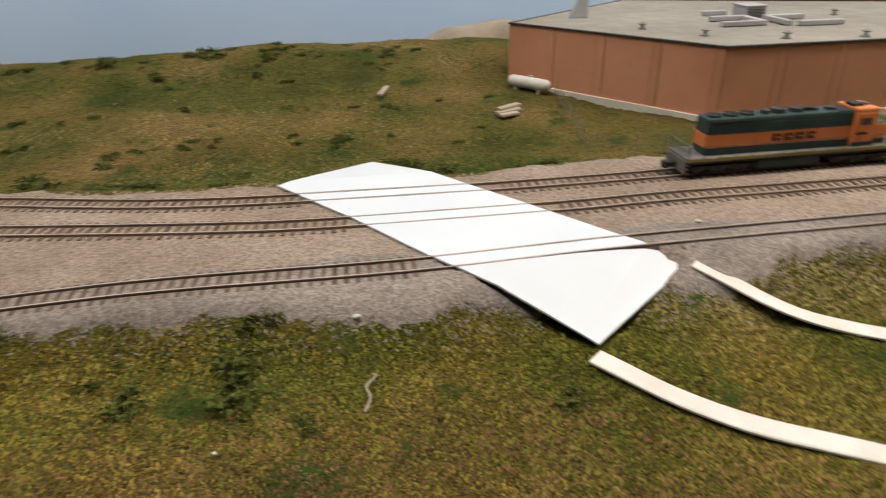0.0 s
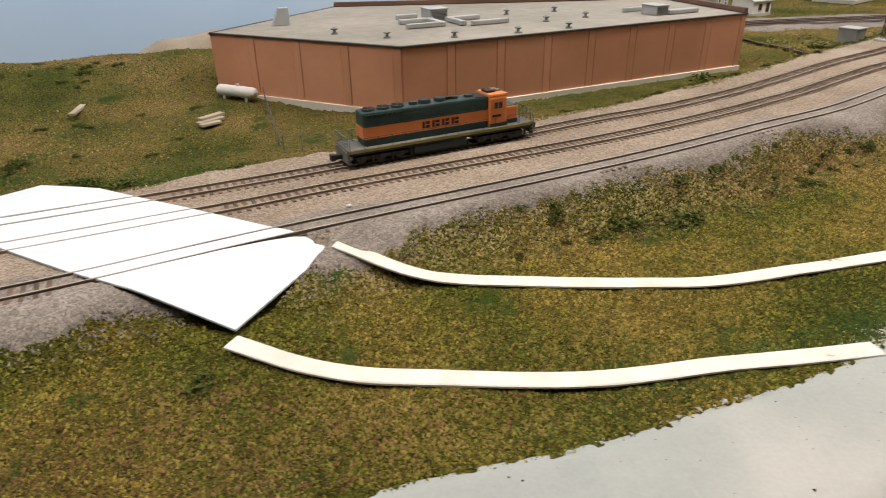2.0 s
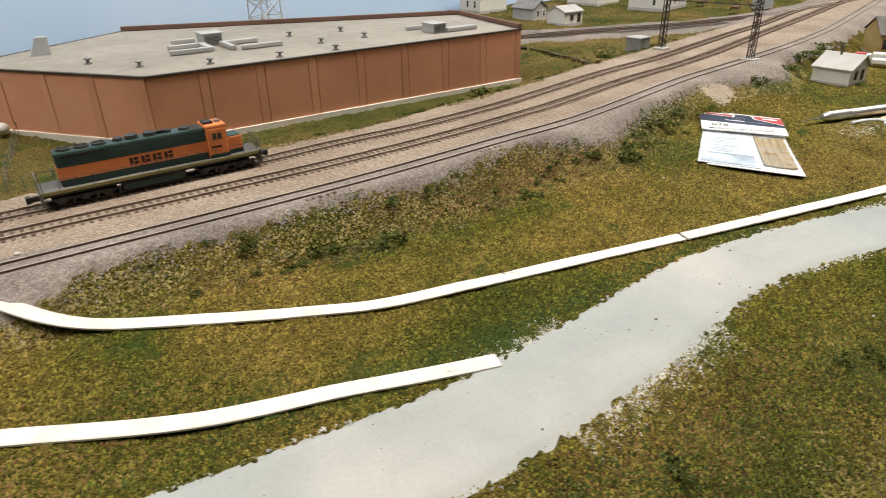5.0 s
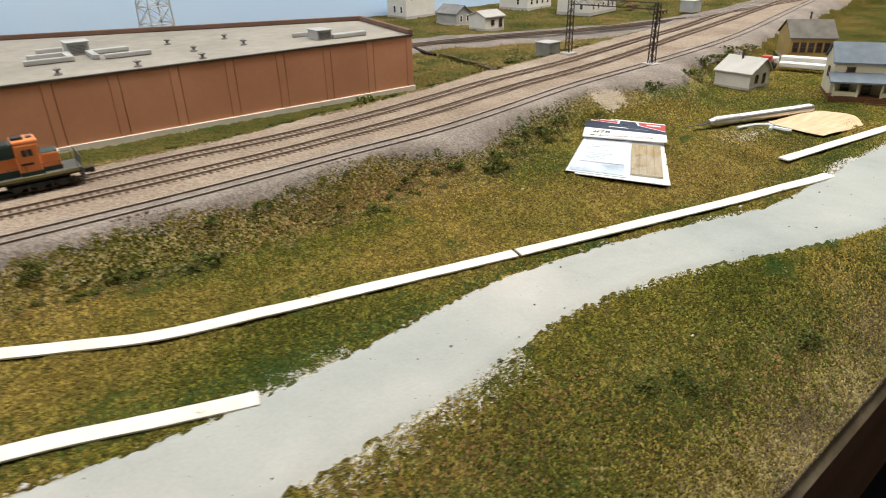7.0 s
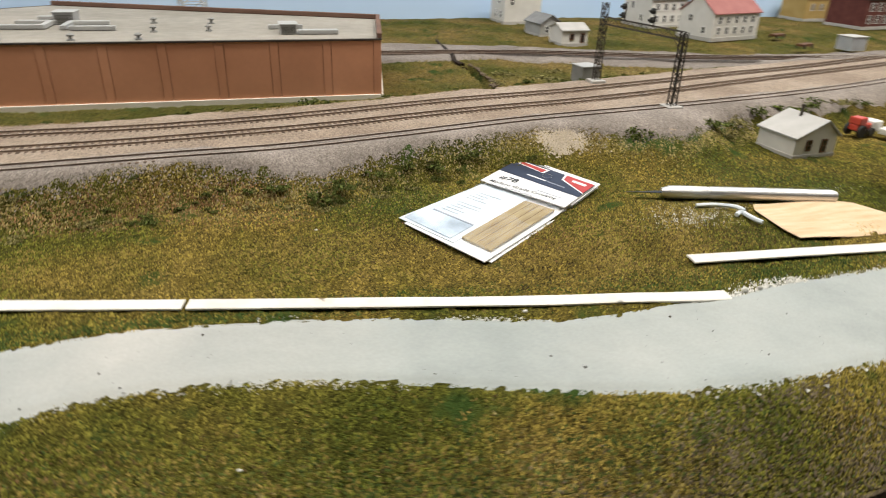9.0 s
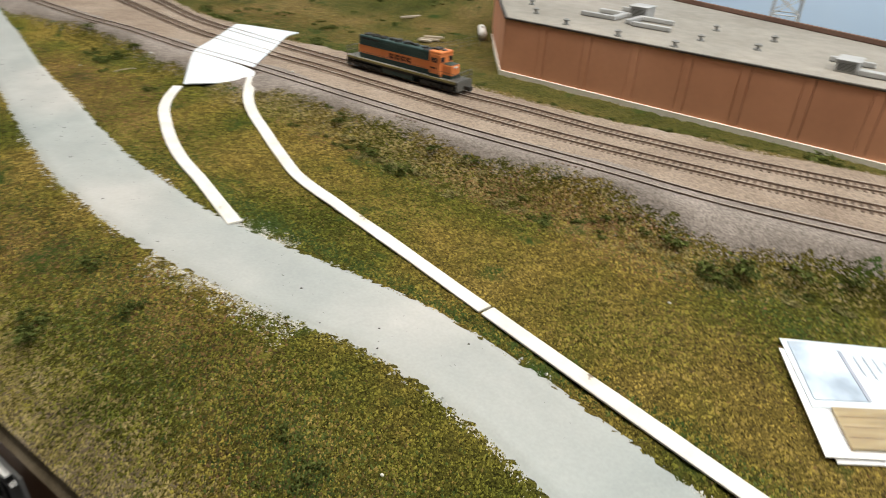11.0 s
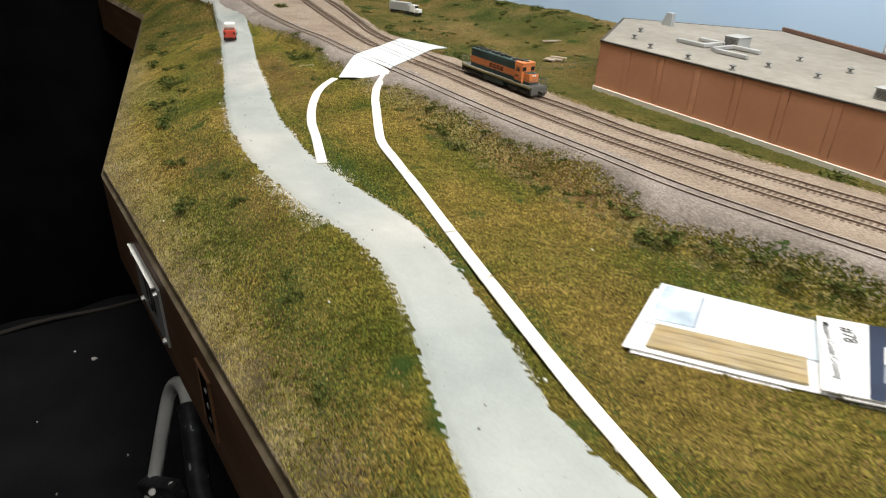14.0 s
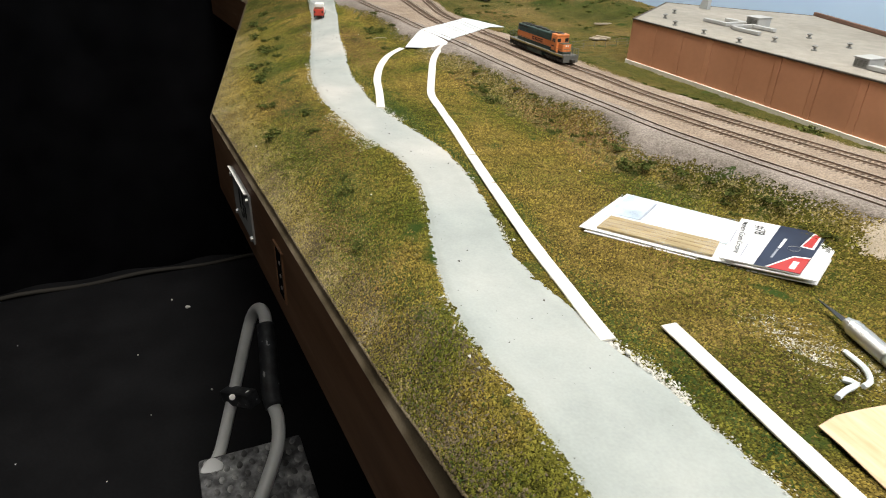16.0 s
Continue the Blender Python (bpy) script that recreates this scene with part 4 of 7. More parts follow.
def drift(name, label, spots, size, seed, material, keep=None):
    """Grains of one colour sprinkled in drifts over the turf: middle, reach and number of each."""
    r = np.random.RandomState(seed)
    xs, ys = [], []
    for cx, cy, rx, ry, n in spots:
        n = int(0.62 * n)
        xs.append(cx + rx * r.randn(n))
        ys.append(cy + ry * r.randn(n) + 0.5 * ry * wavy(xs[-1], xs[-1] * 0 + seed, 4))
    x, y = np.concatenate(xs), np.concatenate(ys)
    ok = (y > edge_y(x) + 0.02) & ((y < road_near(x) - 0.01) | (y > road_far(x) + 0.01)) & ((y < bed_near(x) + 0.02) | (y > bed_far(x) + 0.02)) & off_sheet(x, y, r)
    x, y = x[ok], y[ok]
    return scatter(name, label, x, y, size, r, material)


drift("straw_grains", "pale straw foam grains in drifts", [(-1.5, 0.05, 1.2, 0.10, 9000), (1.2, -0.55, 0.5, 0.10, 6000), (2.4, -0.5, 0.7, 0.11, 9000), (4.2, -0.42, 0.9, 0.10, 9000), (6.0, -0.3, 0.7, 0.06, 4000), (3.4, 2.02, 0.9, 0.08, 2500), (5.2, 2.05, 0.9, 0.10, 3000), (1.9, 1.85, 0.3, 0.08, 900), (-1.0, 4.6, 1.2, 0.35, 1500), (2.05, 2.0, 0.3, 0.06, 1500), (7.7, 1.6, 0.22, 0.08, 900), (8.0, 4.42, 0.45, 0.12, 2600), (9.0, 4.6, 0.4, 0.1, 1500)], 0.0071, 21, M_STRAW)
drift("ochre_grains", "ochre foam grains in drifts", [(2.4, 1.2, 0.5, 0.14, 7000), (3.6, 1.5, 0.7, 0.16, 9000), (5.3, 1.35, 0.7, 0.20, 14000), (6.7, 1.05, 0.45, 0.16, 13000), (7.2, 1.3, 0.3, 0.2, 5000), (0.9, 1.25, 0.5, 0.12, 5000), (1.6, 1.0, 0.4, 0.08, 3000), (4.2, 0.1, 0.7, 0.10, 5000), (5.6, -0.05, 0.5, 0.08, 3500), (0.6, 4.4, 0.9, 0.4, 5000), (6.8, 2.2, 0.3, 0.1, 2500), (7.3, 1.9, 0.4, 0.15, 4000), (-1.2, 0.5, 0.9, 0.12, 4000)], 0.0071, 22, M_OCHRE)
drift("green_grains", "deep green foam grains in drifts", [(3.6, 0.88, 0.7, 0.05, 6000), (5.0, 0.88, 0.6, 0.05, 5000), (2.7, 0.92, 0.5, 0.04, 3000), (4.6, -0.03, 0.14, 0.09, 1800), (3.0, 0.08, 0.35, 0.08, 3500), (0.6, 0.15, 0.6, 0.10, 4500), (5.45, -0.1, 0.14, 0.06, 900), (6.2, -0.12, 0.4, 0.06, 2500), (8.3, 2.0, 0.5, 0.3, 7000), (-0.2, 1.78, 0.3, 0.12, 3500), (-1.2, 1.6, 0.5, 0.15, 3500), (3.2, 1.88, 0.3, 0.08, 2200), (5.6, 1.95, 0.5, 0.12, 4000), (7.0, 0.75, 0.4, 0.07, 2500), (8.0, 0.75, 0.5, 0.05, 2500), (-1.2, 5.9, 1.0, 0.2, 4000), (0.7, 3.55, 0.4, 0.12, 2200), (-0.9, 3.6, 0.5, 0.12, 2200), (-2.0, 0.7, 0.8, 0.12, 3000), (1.6, 0.05, 0.8, 0.10, 7000), (-0.5, 0.5, 0.6, 0.1, 5000), (4.6, 0.0, 0.9, 0.14, 9000), (5.6, -0.15, 0.6, 0.1, 5000), (3.4, -0.1, 0.5, 0.12, 4000), (7.2, -0.25, 0.6, 0.08, 4000), (6.6, 1.75, 0.3, 0.1, 1500)], 0.0071, 23, M_DEEP)
drift("rust_grains", "rust brown foam grains in drifts", [(0.4, 1.42, 0.6, 0.14, 9000), (-0.6, 1.4, 0.6, 0.14, 6000), (1.2, 1.1, 0.4, 0.10, 4000), (3.6, 0.12, 0.4, 0.10, 3500), (2.4, -0.05, 0.5, 0.12, 3500), (5.0, 1.9, 0.3, 0.08, 1500), (4.68, 2.09, 0.28, 0.05, 3200), (4.1, 2.03, 0.25, 0.05, 1500), (2.6, 1.86, 0.3, 0.05, 1200), (-0.8, 4.1, 0.6, 0.2, 3000), (4.0, 1.95, 0.4, 0.06, 1500), (5.2, -0.2, 0.5, 0.08, 3000), (6.4, 1.4, 0.3, 0.15, 2000)], 0.0071, 24, M_RUST)

# The first two, thickest drifts darken the front-left turf like a person's shadow.
drift("brown_grains", "dark brown foam grains in drifts, two standing for front-left shade", [(-0.9, 1.15, 0.8, 0.22, 22000), (0.2, 1.05, 0.6, 0.25, 24000), (0.9, 0.85, 0.4, 0.1, 3500), (2.4, 0.0, 0.6, 0.12, 5000), (3.8, 0.05, 0.6, 0.12, 4000), (5.6, 1.5, 0.5, 0.2, 5000), (6.6, 0.95, 0.4, 0.15, 4000), (7.4, 1.2, 0.4, 0.2, 5000), (8.6, 2.0, 0.5, 0.25, 4000), (6.5, -0.2, 0.6, 0.08, 3500), (4.8, -0.15, 0.8, 0.12, 7000)], 0.0071, 25, M_BROWNG)

drift("green_grains", "dark green foam flock in the hollows of the hill", [(-1.15, 5.5, 0.35, 0.10, 5200), (-0.4, 5.65, 0.35, 0.09, 4500), (0.3, 5.92, 0.4, 0.08, 4000), (-2.0, 5.6, 0.6, 0.15, 4500), (0.6, 3.75, 0.35, 0.12, 3000), (0.95, 3.52, 0.25, 0.07, 1800), (1.35, 3.5, 0.3, 0.06, 1400), (-0.85, 3.5, 0.35, 0.08, 2000), (0.05, 4.93, 0.2, 0.06, 900), (1.0, 5.7, 0.4, 0.2, 2500), (-3.2, 4.8, 0.6, 0.3, 2500)], 0.0068, 27, M_DEEP)
drift("straw_grains", "dry straw foam flock over the hill's brow", [(-0.8, 4.55, 0.6, 0.25, 4000), (-0.3, 3.75, 0.5, 0.15, 1800), (-2.3, 4.5, 0.7, 0.3, 2500), (0.6, 4.4, 0.35, 0.15, 900), (0.2, 6.05, 0.9, 0.05, 1800)], 0.0062, 28, M_STRAW)
CLUMP = np.random.RandomState(77)
cx = -2.5 + 11.5 * CLUMP.rand(15000)
cy = np.where(CLUMP.rand(15000) < 0.5, edge_y(cx) + 0.1 + (road_near(cx) - edge_y(cx) - 0.1) * CLUMP.rand(15000), road_far(cx) + (bed_near(cx) - road_far(cx) - 0.05) * CLUMP.rand(15000))
ok = off_sheet(cx, cy, CLUMP)
scatter("turf_clumps", "coarse mixed foam clumps all over the turf", cx[ok], cy[ok], 0.0090, CLUMP, M_TUFT)
cx, cy = 7.13 + 0.085 * CLUMP.randn(4200), 2.49 + 0.045 * CLUMP.randn(4200)
scatter("sand_grains", "bare pale sand spilt beside the gravel", cx, cy + 0.05 * wavy(cx, cy, 9), 0.0085, CLUMP, M_SAND)


def rim(name, label, count, x0, x1, line, inward, size, seed, material, keep=off_sheet):
    """Grains that thin out from a line: inward is the reach to either side, below and above."""
    r = np.random.RandomState(seed)
    x = x0 + (x1 - x0) * r.rand(count)
    d = r.randn(count)
    y = line(x) + np.where(d < 0, d * inward[0], d * inward[1]) * (1 + 1.2 * wavy(x, x * 0 + seed, 2.5))
    y = np.maximum(y, edge_y(x) + 0.012)
    ok = keep(x, y, r)
    return scatter(name, label, x[ok], y[ok], size, r, material)


rim("earth_grains", "bare grey-brown earth crumbs along the layout's lip", 26000, -3.0, 9.2, lambda x: edge_y(x) + 0.01, (0.02, 0.09), 0.0078, 41, M_LIP)
drift("earth_grains", "bare grey-brown earth showing through the turf", [(5.05, -0.36, 0.16, 0.05, 2600), (6.0, -0.27, 0.22, 0.05, 3200), (6.55, -0.18, 0.14, 0.07, 2200), (7.2, -0.22, 0.2, 0.06, 2600), (3.9, -0.42, 0.2, 0.05, 1500), (6.95, -0.07, 0.12, 0.03, 900), (1.75, -0.6, 0.2, 0.04, 1200)], 0.0075, 51, M_LIP)
rim("straw_grains", "dry straw foam grains along the layout's lip", 24000, -3.0, 6.0, lambda x: edge_y(x) + 0.10, (0.08, 0.16), 0.0078, 42, M_STRAW)
rim("straw_grains", "dry straw foam grains beside the gravel", 8000, 1.3, 9.0, lambda x: bed_near(x) - 0.10, (0.07, 0.05), 0.0078, 43, M_STRAW)
rim("gravel_grains", "grey gravel grains spilt over the turf's edge", 15000, -2.5, 9.0, lambda x: bed_near(x) + 0.01, (0.045, 0.035), 0.0065, 44, M_CINDER)
rim("plaster_dust", "pale plaster dust along the road's front edge", 13000, -1.0, 9.0, lambda x: road_near(x) - 0.008, (0.022, 0.010), 0.0048, 45, M_CRUST, lambda x, y, r: wavy(x, x * 0 + 9, 1.3) > 0.10 + 0.2 * r.rand(len(x)))
rim("plaster_dust", "pale plaster dust along the road's back edge", 8000, -1.0, 9.0, lambda x: road_far(x) - 0.004, (0.008, 0.010), 0.0048, 46, M_CRUST, lambda x, y, r: wavy(x, x * 0 + 29, 1.3) > 0.12 + 0.2 * r.rand(len(x)))
rim("plaster_smear", "frayed white plaster smeared over the turf by the road", 4200, 3.15, 4.15, lambda x: road_near(x) - 0.02, (0.045, 0.012), 0.0038, 48, M_CRUST)
rim("plaster_smear", "frayed white plaster crumbs at the road's back edge", 1800, 3.0, 3.6, lambda x: road_far(x) + 0.008, (0.01, 0.025), 0.0036, 49, M_CRUST)
rim("plaster_smear", "white plaster lumps where the foam strip meets the road", 700, 6.9, 7.6, lambda x: road_far(x) + 0.004, (0.012, 0.02), 0.009, 50, M_CRUST)
drift("sawdust", "fine pale sanding dust scattered on the turf", [(7.47, 1.40, 0.13, 0.06, 4600), (7.75, 1.55, 0.22, 0.05, 1800), (8.5, 1.62, 0.25, 0.04, 500), (7.28, 0.66, 0.06, 0.03, 300)], 0.0032, 47, M_CRUST)


def crumbs(name, label, count, curve, spread, seed):
    r = np.random.RandomState(seed)
    x = 1.0 + 8.0 * r.rand(count)
    near = wavy(x, x * 0 + 40 + seed, 1.7) > 0.02
    x = x[near]
    y = curve(x) + spread * r.randn(len(x))
    bm_v, bm_f = [], []
    base = np.array([(1, 0, 0), (-0.5, 0.87, 0), (-0.5, -0.87, 0), (0, 0, 0.8)])
    z = land(x, y) + 0.012
    for i in range(len(x)):
        s = 0.002 + 0.009 * r.rand() ** 5
        k = len(bm_v)
        for b in base:
            bm_v.append((x[i] + s * (b[0] + r.rand() - 0.5), y[i] + s * (b[1] + r.rand() - 0.5), z[i] + s * b[2]))
        bm_f += [(k, k + 1, k + 3), (k + 1, k + 2, k + 3), (k + 2, k, k + 3)]
    return tagged(mesh_np(name, bm_v, bm_f, M_CRUST), label, "debris", kind="stuff")


crumbs("plaster_crumbs", "white plaster crumbs along the road's front edge", 1300, lambda x: road_near(x) - 0.012, 0.016, 3)
crumbs("plaster_crumbs", "white plaster crumbs along the road's back edge", 500, lambda x: road_far(x) - 0.006, 0.008, 4)


def shrub_mesh(name, seed, n, material, flat):
    """A low clump of many small foam flakes with gaps."""
    r = np.random.RandomState(seed)
    V, F = [], []
    blobs = r.randn(5, 3) * np.array([0.45, 0.45, 0.15])
    for i in range(n):
        c = blobs[r.randint(5)] + r.randn(3) * np.array([0.30, 0.30, 0.22])
        c[2] = abs(c[2]) * flat
        s = 0.10 + 0.12 * r.rand()
        k = len(V)
        for _ in range(4):
            d = r.randn(3)
            V.append(tuple(c + d / np.linalg.norm(d) * s))
        F += [(k, k + 1, k + 2), (k, k + 2, k + 3), (k, k + 3, k + 1), (k + 1, k + 3, k + 2)]
    me = bpy.data.meshes.new(name)
    me.from_pydata(V, [], F)
    me.materials.append(material)
    return me


SHRUBS = [shrub_mesh("shrub", 1, 150, M_SHRUB, 0.9), shrub_mesh("shrub", 2, 150, M_SHRUB, 0.6), shrub_mesh("shrub", 3, 140, M_SHRUB2, 0.7)]
RS = random.Random(5)


def shrub(x, y, size, kind, label="dark green foam shrub on the turf"):
    ob = new("shrub", SHRUBS[kind])
    z = float(land(x, y))
    ob.matrix_world = pose(x * S, y * S, (z + 0.004) * S, 0, 0, RS.uniform(0, 360)) @ Matrix.Diagonal((size * S, size * S * RS.uniform(0.7, 1.2), size * S * RS.uniform(0.6, 1.0), 1))
    return tagged(ob, label, "shrub", "foam shrubs")


for x, y, s, k in ((3.36, 1.88, 0.085, 0), (3.2, 1.93, 0.07, 2), (3.0, 1.94, 0.085, 0), (2.85, 1.88, 0.06, 1), (3.5, 1.95, 0.06, 2), (4.55, 2.05, 0.07, 1), (5.4, 2.02, 0.09, 0), (5.1, 2.1, 0.07, 1),
                   (6.4, 2.40, 0.09, 0), (6.15, 2.32, 0.09, 1), (5.7, 2.22, 0.08, 0), (5.5, 2.12, 0.09, 1), (4.1, 1.98, 0.06, 2), (4.43, 1.97, 0.06, 1), (5.95, 2.3, 0.07, 0),
                   (7.75, 2.48, 0.10, 0), (8.5, 2.68, 0.11, 1), (8.75, 2.78, 0.10, 2), (9.1, 2.88, 0.10, 0), (9.4, 2.95, 0.12, 1), (9.75, 3.02, 0.12, 0), (10.1, 3.08, 0.12, 2), (10.4, 3.1, 0.10, 0), (8.62, 2.6, 0.08, 2),
                   (5.46, 3.72, 0.13, 0), (5.3, 3.66, 0.06, 1), (5.62, 3.68, 0.06, 0), (4.9, 3.5, 0.05, 1), (4.4, 3.42, 0.05, 1), (3.95, 3.4, 0.05, 1), (3.5, 3.42, 0.05, 0),
                   (-1.0, 3.46, 0.10, 0), (-0.85, 3.52, 0.08, 1), (-1.49, 3.66, 0.09, 0), (0.61, 3.60, 0.08, 0), (0.75, 3.45, 0.09, 0), (0.85, 3.38, 0.06, 1), (1.26, 3.40, 0.07, 0), (1.4, 3.45, 0.06, 1), (0.19, 4.13, 0.07, 1),
                   (0.5, 3.75, 0.06, 1), (-1.79, 5.95, 0.12, 1), (-0.95, 6.05, 0.12, 0), (-2.42, 5.9, 0.10, 1), (-0.4, 5.8, 0.09, 0), (-1.3, 5.7, 0.08, 1),
                   (-0.97, 2.02, 0.08, 0), (-0.11, 1.87, 0.08, 0), (-0.11, 1.72, 0.09, 0), (-0.04, 1.99, 0.06, 1), (-0.45, 1.75, 0.07, 0), (0.10, 1.57, 0.05, 1), (0.92, 1.55, 0.05, 0), (-0.6, 1.85, 0.05, 1),
                   (0.86, 0.01, 0.07, 1), (0.34, 0.10, 0.07, 0), (2.96, 0.08, 0.07, 0), (3.4, 0.05, 0.06, 1), (4.66, -0.02, 0.06, 0), (2.9, -0.25, 0.05, 1), (4.5, 0.02, 0.05, 0), (-0.4, 0.4, 0.08, 1), (0.1, 0.3, 0.06, 0), (5.45, -0.15, 0.06, 0),
                   (-3.4, 2.62, 0.12, 0), (-4.4, 2.8, 0.13, 1), (-5.2, 2.95, 0.13, 2), (-1.9, 4.4, 0.08, 0), (-1.2, 3.9, 0.07, 1), (-3.1, 4.0, 0.09, 0), (7.3, 4.3, 0.09, 2), (7.6, 4.25, 0.10, 1), (7.9, 4.5, 0.10, 2), (7.5, 4.7, 0.09, 2), (8.6, 4.4, 0.09, 1), (9.0, 4.5, 0.09, 2), (7.85, 4.2, 0.08, 0), (8.1, 4.8, 0.09, 2),
                   (9.05, 2.16, 0.045, 0), (-0.64, 0.25, 0.13, 0), (-0.4, 0.3, 0.09, 1), (0.29, 0.0, 0.11, 0), (1.05, -0.05, 0.12, 1), (0.8, 0.05, 0.08, 0), (2.15, -0.20, 0.10, 1), (2.3, -0.12, 0.07, 0), (3.04, -0.25, 0.09, 1), (-1.96, 0.34, 0.12, 0), (-1.5, 0.4, 0.09, 1), (-2.6, 0.55, 0.12, 0), (-3.39, 0.53, 0.13, 1), (-1.1, 0.55, 0.08, 0), (-4.2, 0.8, 0.13, 0)):
    shrub(x, y, s, k, "dark green foam shrub on the turf" if k < 2 else "pale straw foam shrub on the turf")
for _ in range(70):
    x = RS.uniform(1.8, 7.0)
    y = float(bed_near(x)) - RS.uniform(0.02, 0.3)
    shrub(x, y, RS.uniform(0.025, 0.055), RS.choice((0, 1, 2, 2)), "small olive foam tuft beside the gravel")
for _ in range(95):
    x = RS.uniform(2.0, 9.0)
    y = float(bed_far(x)) + RS.uniform(0.02, 0.14)
    shrub(x, y, RS.uniform(0.02, 0.045), RS.choice((0, 1, 1)), "small dark foam tuft beside the gravel")

for _ in range(75):
    x = RS.gauss(-0.3, 1.1)
    y = RS.choice((5.55 + 0.12 * (x + 1.2), 5.95, 6.1, 3.55, 4.2, 4.9)) + RS.gauss(0, 0.10)
    if x < 1.5 and y > float(bed_far(x)) + 0.05:
        shrub(x, y, RS.uniform(0.025, 0.06), RS.choice((0, 1, 1)), "low dark scrub tuft on the turf hill")


def specks():
    """Stray dark grains dropped on the road."""
    r = np.random.RandomState(31)
    n = 200
    x = -1 + 10 * r.rand(n)
    u = r.rand(n)
    y = road_near(x) + (road_far(x) - road_near(x)) * (0.06 + 0.88 * u)
    V, F = [], []
    for i in range(n):
        s = 0.002 + 0.007 * r.rand() ** 5
        z = float(land(x[i], y[i])) + 0.0135
        k = len(V)
        V += [(x[i] + s * a, y[i] + s * b, z + s * c) for a, b, c in ((1, 0, 0), (-0.5, 0.9, 0), (-0.5, -0.9, 0), (0.1, 0, 0.9))]
        F += [(k, k + 1, k + 3), (k + 1, k + 2, k + 3), (k + 2, k, k + 3)]
    return tagged(mesh_np("road_grit", V, F, M_TRIM), "dark stray grit on the plaster road", "debris", kind="stuff")


specks()

# ---------------------------------------------------------------- locomotive


def locomotive():
    """Six-axle diesel with a long hood behind the cab; drawn from its rear coupler at x = 0, rails at z = 0."""
    t = thing("diesel_locomotive", "weathered orange and dark green six-axle model diesel locomotive", "locomotive", 1.808, 2.935, RAIL_TOP, 0.8)

    def b(name, mat, x0, y0, z0, x1, y1, z1, bev=0.004, parent=None, label=""):
        bm = bmesh.new()
        box(bm, x0, y0, z0, x1, y1, z1, bev)
        return part(name, bm, mat, parent or t, label)

    w = 0.095
    b("frame", M_LOCOBLK, 0.085, -w, 0.062, 1.22, w, 0.085)
    for s in (-1, 1):
        b("sill", M_OLIVE, 0.076, s * (w + 0.001) - 0.003, 0.075, 1.23, s * (w + 0.001) + 0.003, 0.092, 0.001, label="dull yellow sill stripe")
        b("lower_hood_side", M_GREEN, 0.19, s * 0.059 - 0.004, 0.088, 0.945, s * 0.059 + 0.004, 0.128, 0.001)
    b("walkway", M_LOCOGREY, 0.076, -w, 0.085, 1.23, w, 0.092, 0.002)
    hood = b("hood", M_GREEN, 0.18, -0.06, 0.092, 0.952, 0.06, 0.272, 0.012, label="dark green long hood with orange side band")
    for s in (-1, 1):
        b("orange_band", M_ORANGE, 0.182, s * 0.0605 - 0.002, 0.130, 0.952, s * 0.0605 + 0.002, 0.196, 0.001, hood)
        b("door_line", M_GREEN, 0.20, s * 0.061 - 0.003, 0.199, 0.93, s * 0.061 + 0.003, 0.204, 0.001, hood)
        for k in range(15):
            x = 0.215 + k * 0.046
            b("hood_door", M_GREEN, x, s * 0.0605 - 0.001, 0.207, x + 0.043, s * 0.0605 + 0.0012, 0.243, 0.001, hood)
        for k in range(4):
            x = 0.525 + k * 0.061
            bm = bmesh.new()
            y = s * 0.0632
            box(bm, x, y - 0.0008, 0.145, x + 0.016, y + 0.0008, 0.182)
            box(bm, x + 0.021, y - 0.0008, 0.145, x + 0.046, y + 0.0008, 0.160)
            box(bm, x + 0.021, y - 0.0008, 0.167, x + 0.046, y + 0.0008, 0.182)
            part("lettering_mark", bm, M_MAROON, hood)
    b("hood_end_band", M_ORANGE, 0.1775, -0.056, 0.130, 0.182, 0.056, 0.196, 0.001, hood)
    for x in (0.235, 0.32, 0.405):
        bm = bmesh.new()
        rod(bm, (x, 0, 0.268), (x, 0, 0.283), 0.038, 0.036, 16)
        f = part("radiator_fan", bm, M_FAN, hood)
        bm = bmesh.new()
        for k in range(4):
            a = k * math.pi / 4
            box(bm, -0.032, -0.002, 0.2835, 0.032, 0.002, 0.286, 0, Matrix.Translation((x, 0, 0)) @ Matrix.Rotation(a, 4, "Z"))
        part("fan_guard", bm, M_LOCOBLK, f)
    for x, r, h in ((0.50, 0.026, 0.016), (0.57, 0.038, 0.02), (0.665, 0.036, 0.018), (0.76, 0.022, 0.014), (0.85, 0.03, 0.012)):
        bm = bmesh.new()
        rod(bm, (x, 0, 0.268), (x, 0, 0.272 + h), r, r * 0.9, 14)
        part("roof_fan", bm, M_FAN, hood)
    b("exhaust", M_LOCOBLK, 0.70, -0.012, 0.268, 0.74, 0.012, 0.288, 0.002, hood)
    b("air_intake", M_LOCOBLK, 0.865, -0.056, 0.20, 0.935, 0.056, 0.274, 0.004, hood)
    for s in (-1, 1):
        for k in range(7):
            b("side_grille", M_LOCOBLK, 0.205 + k * 0.03, s * 0.061 - 0.003, 0.246, 0.228 + k * 0.03, s * 0.061 + 0.002, 0.260, 0.0, hood)
    cab = b("cab", M_ORANGE, 0.925, -0.080, 0.092, 1.04, 0.080, 0.266, 0.010, label="bright orange cab")
    cab.location.x = 0.026 * S
    roof = bmesh.new()
    box(roof, 0.922, -0.078, 0.262, 1.046, 0.078, 0.284, 0.010)
    part("cab_roof", roof, M_ORANGE, cab)
    b("air_conditioner", M_LOCOBLK, 0.928, -0.035, 0.282, 0.985, 0.035, 0.297, 0.004, cab)
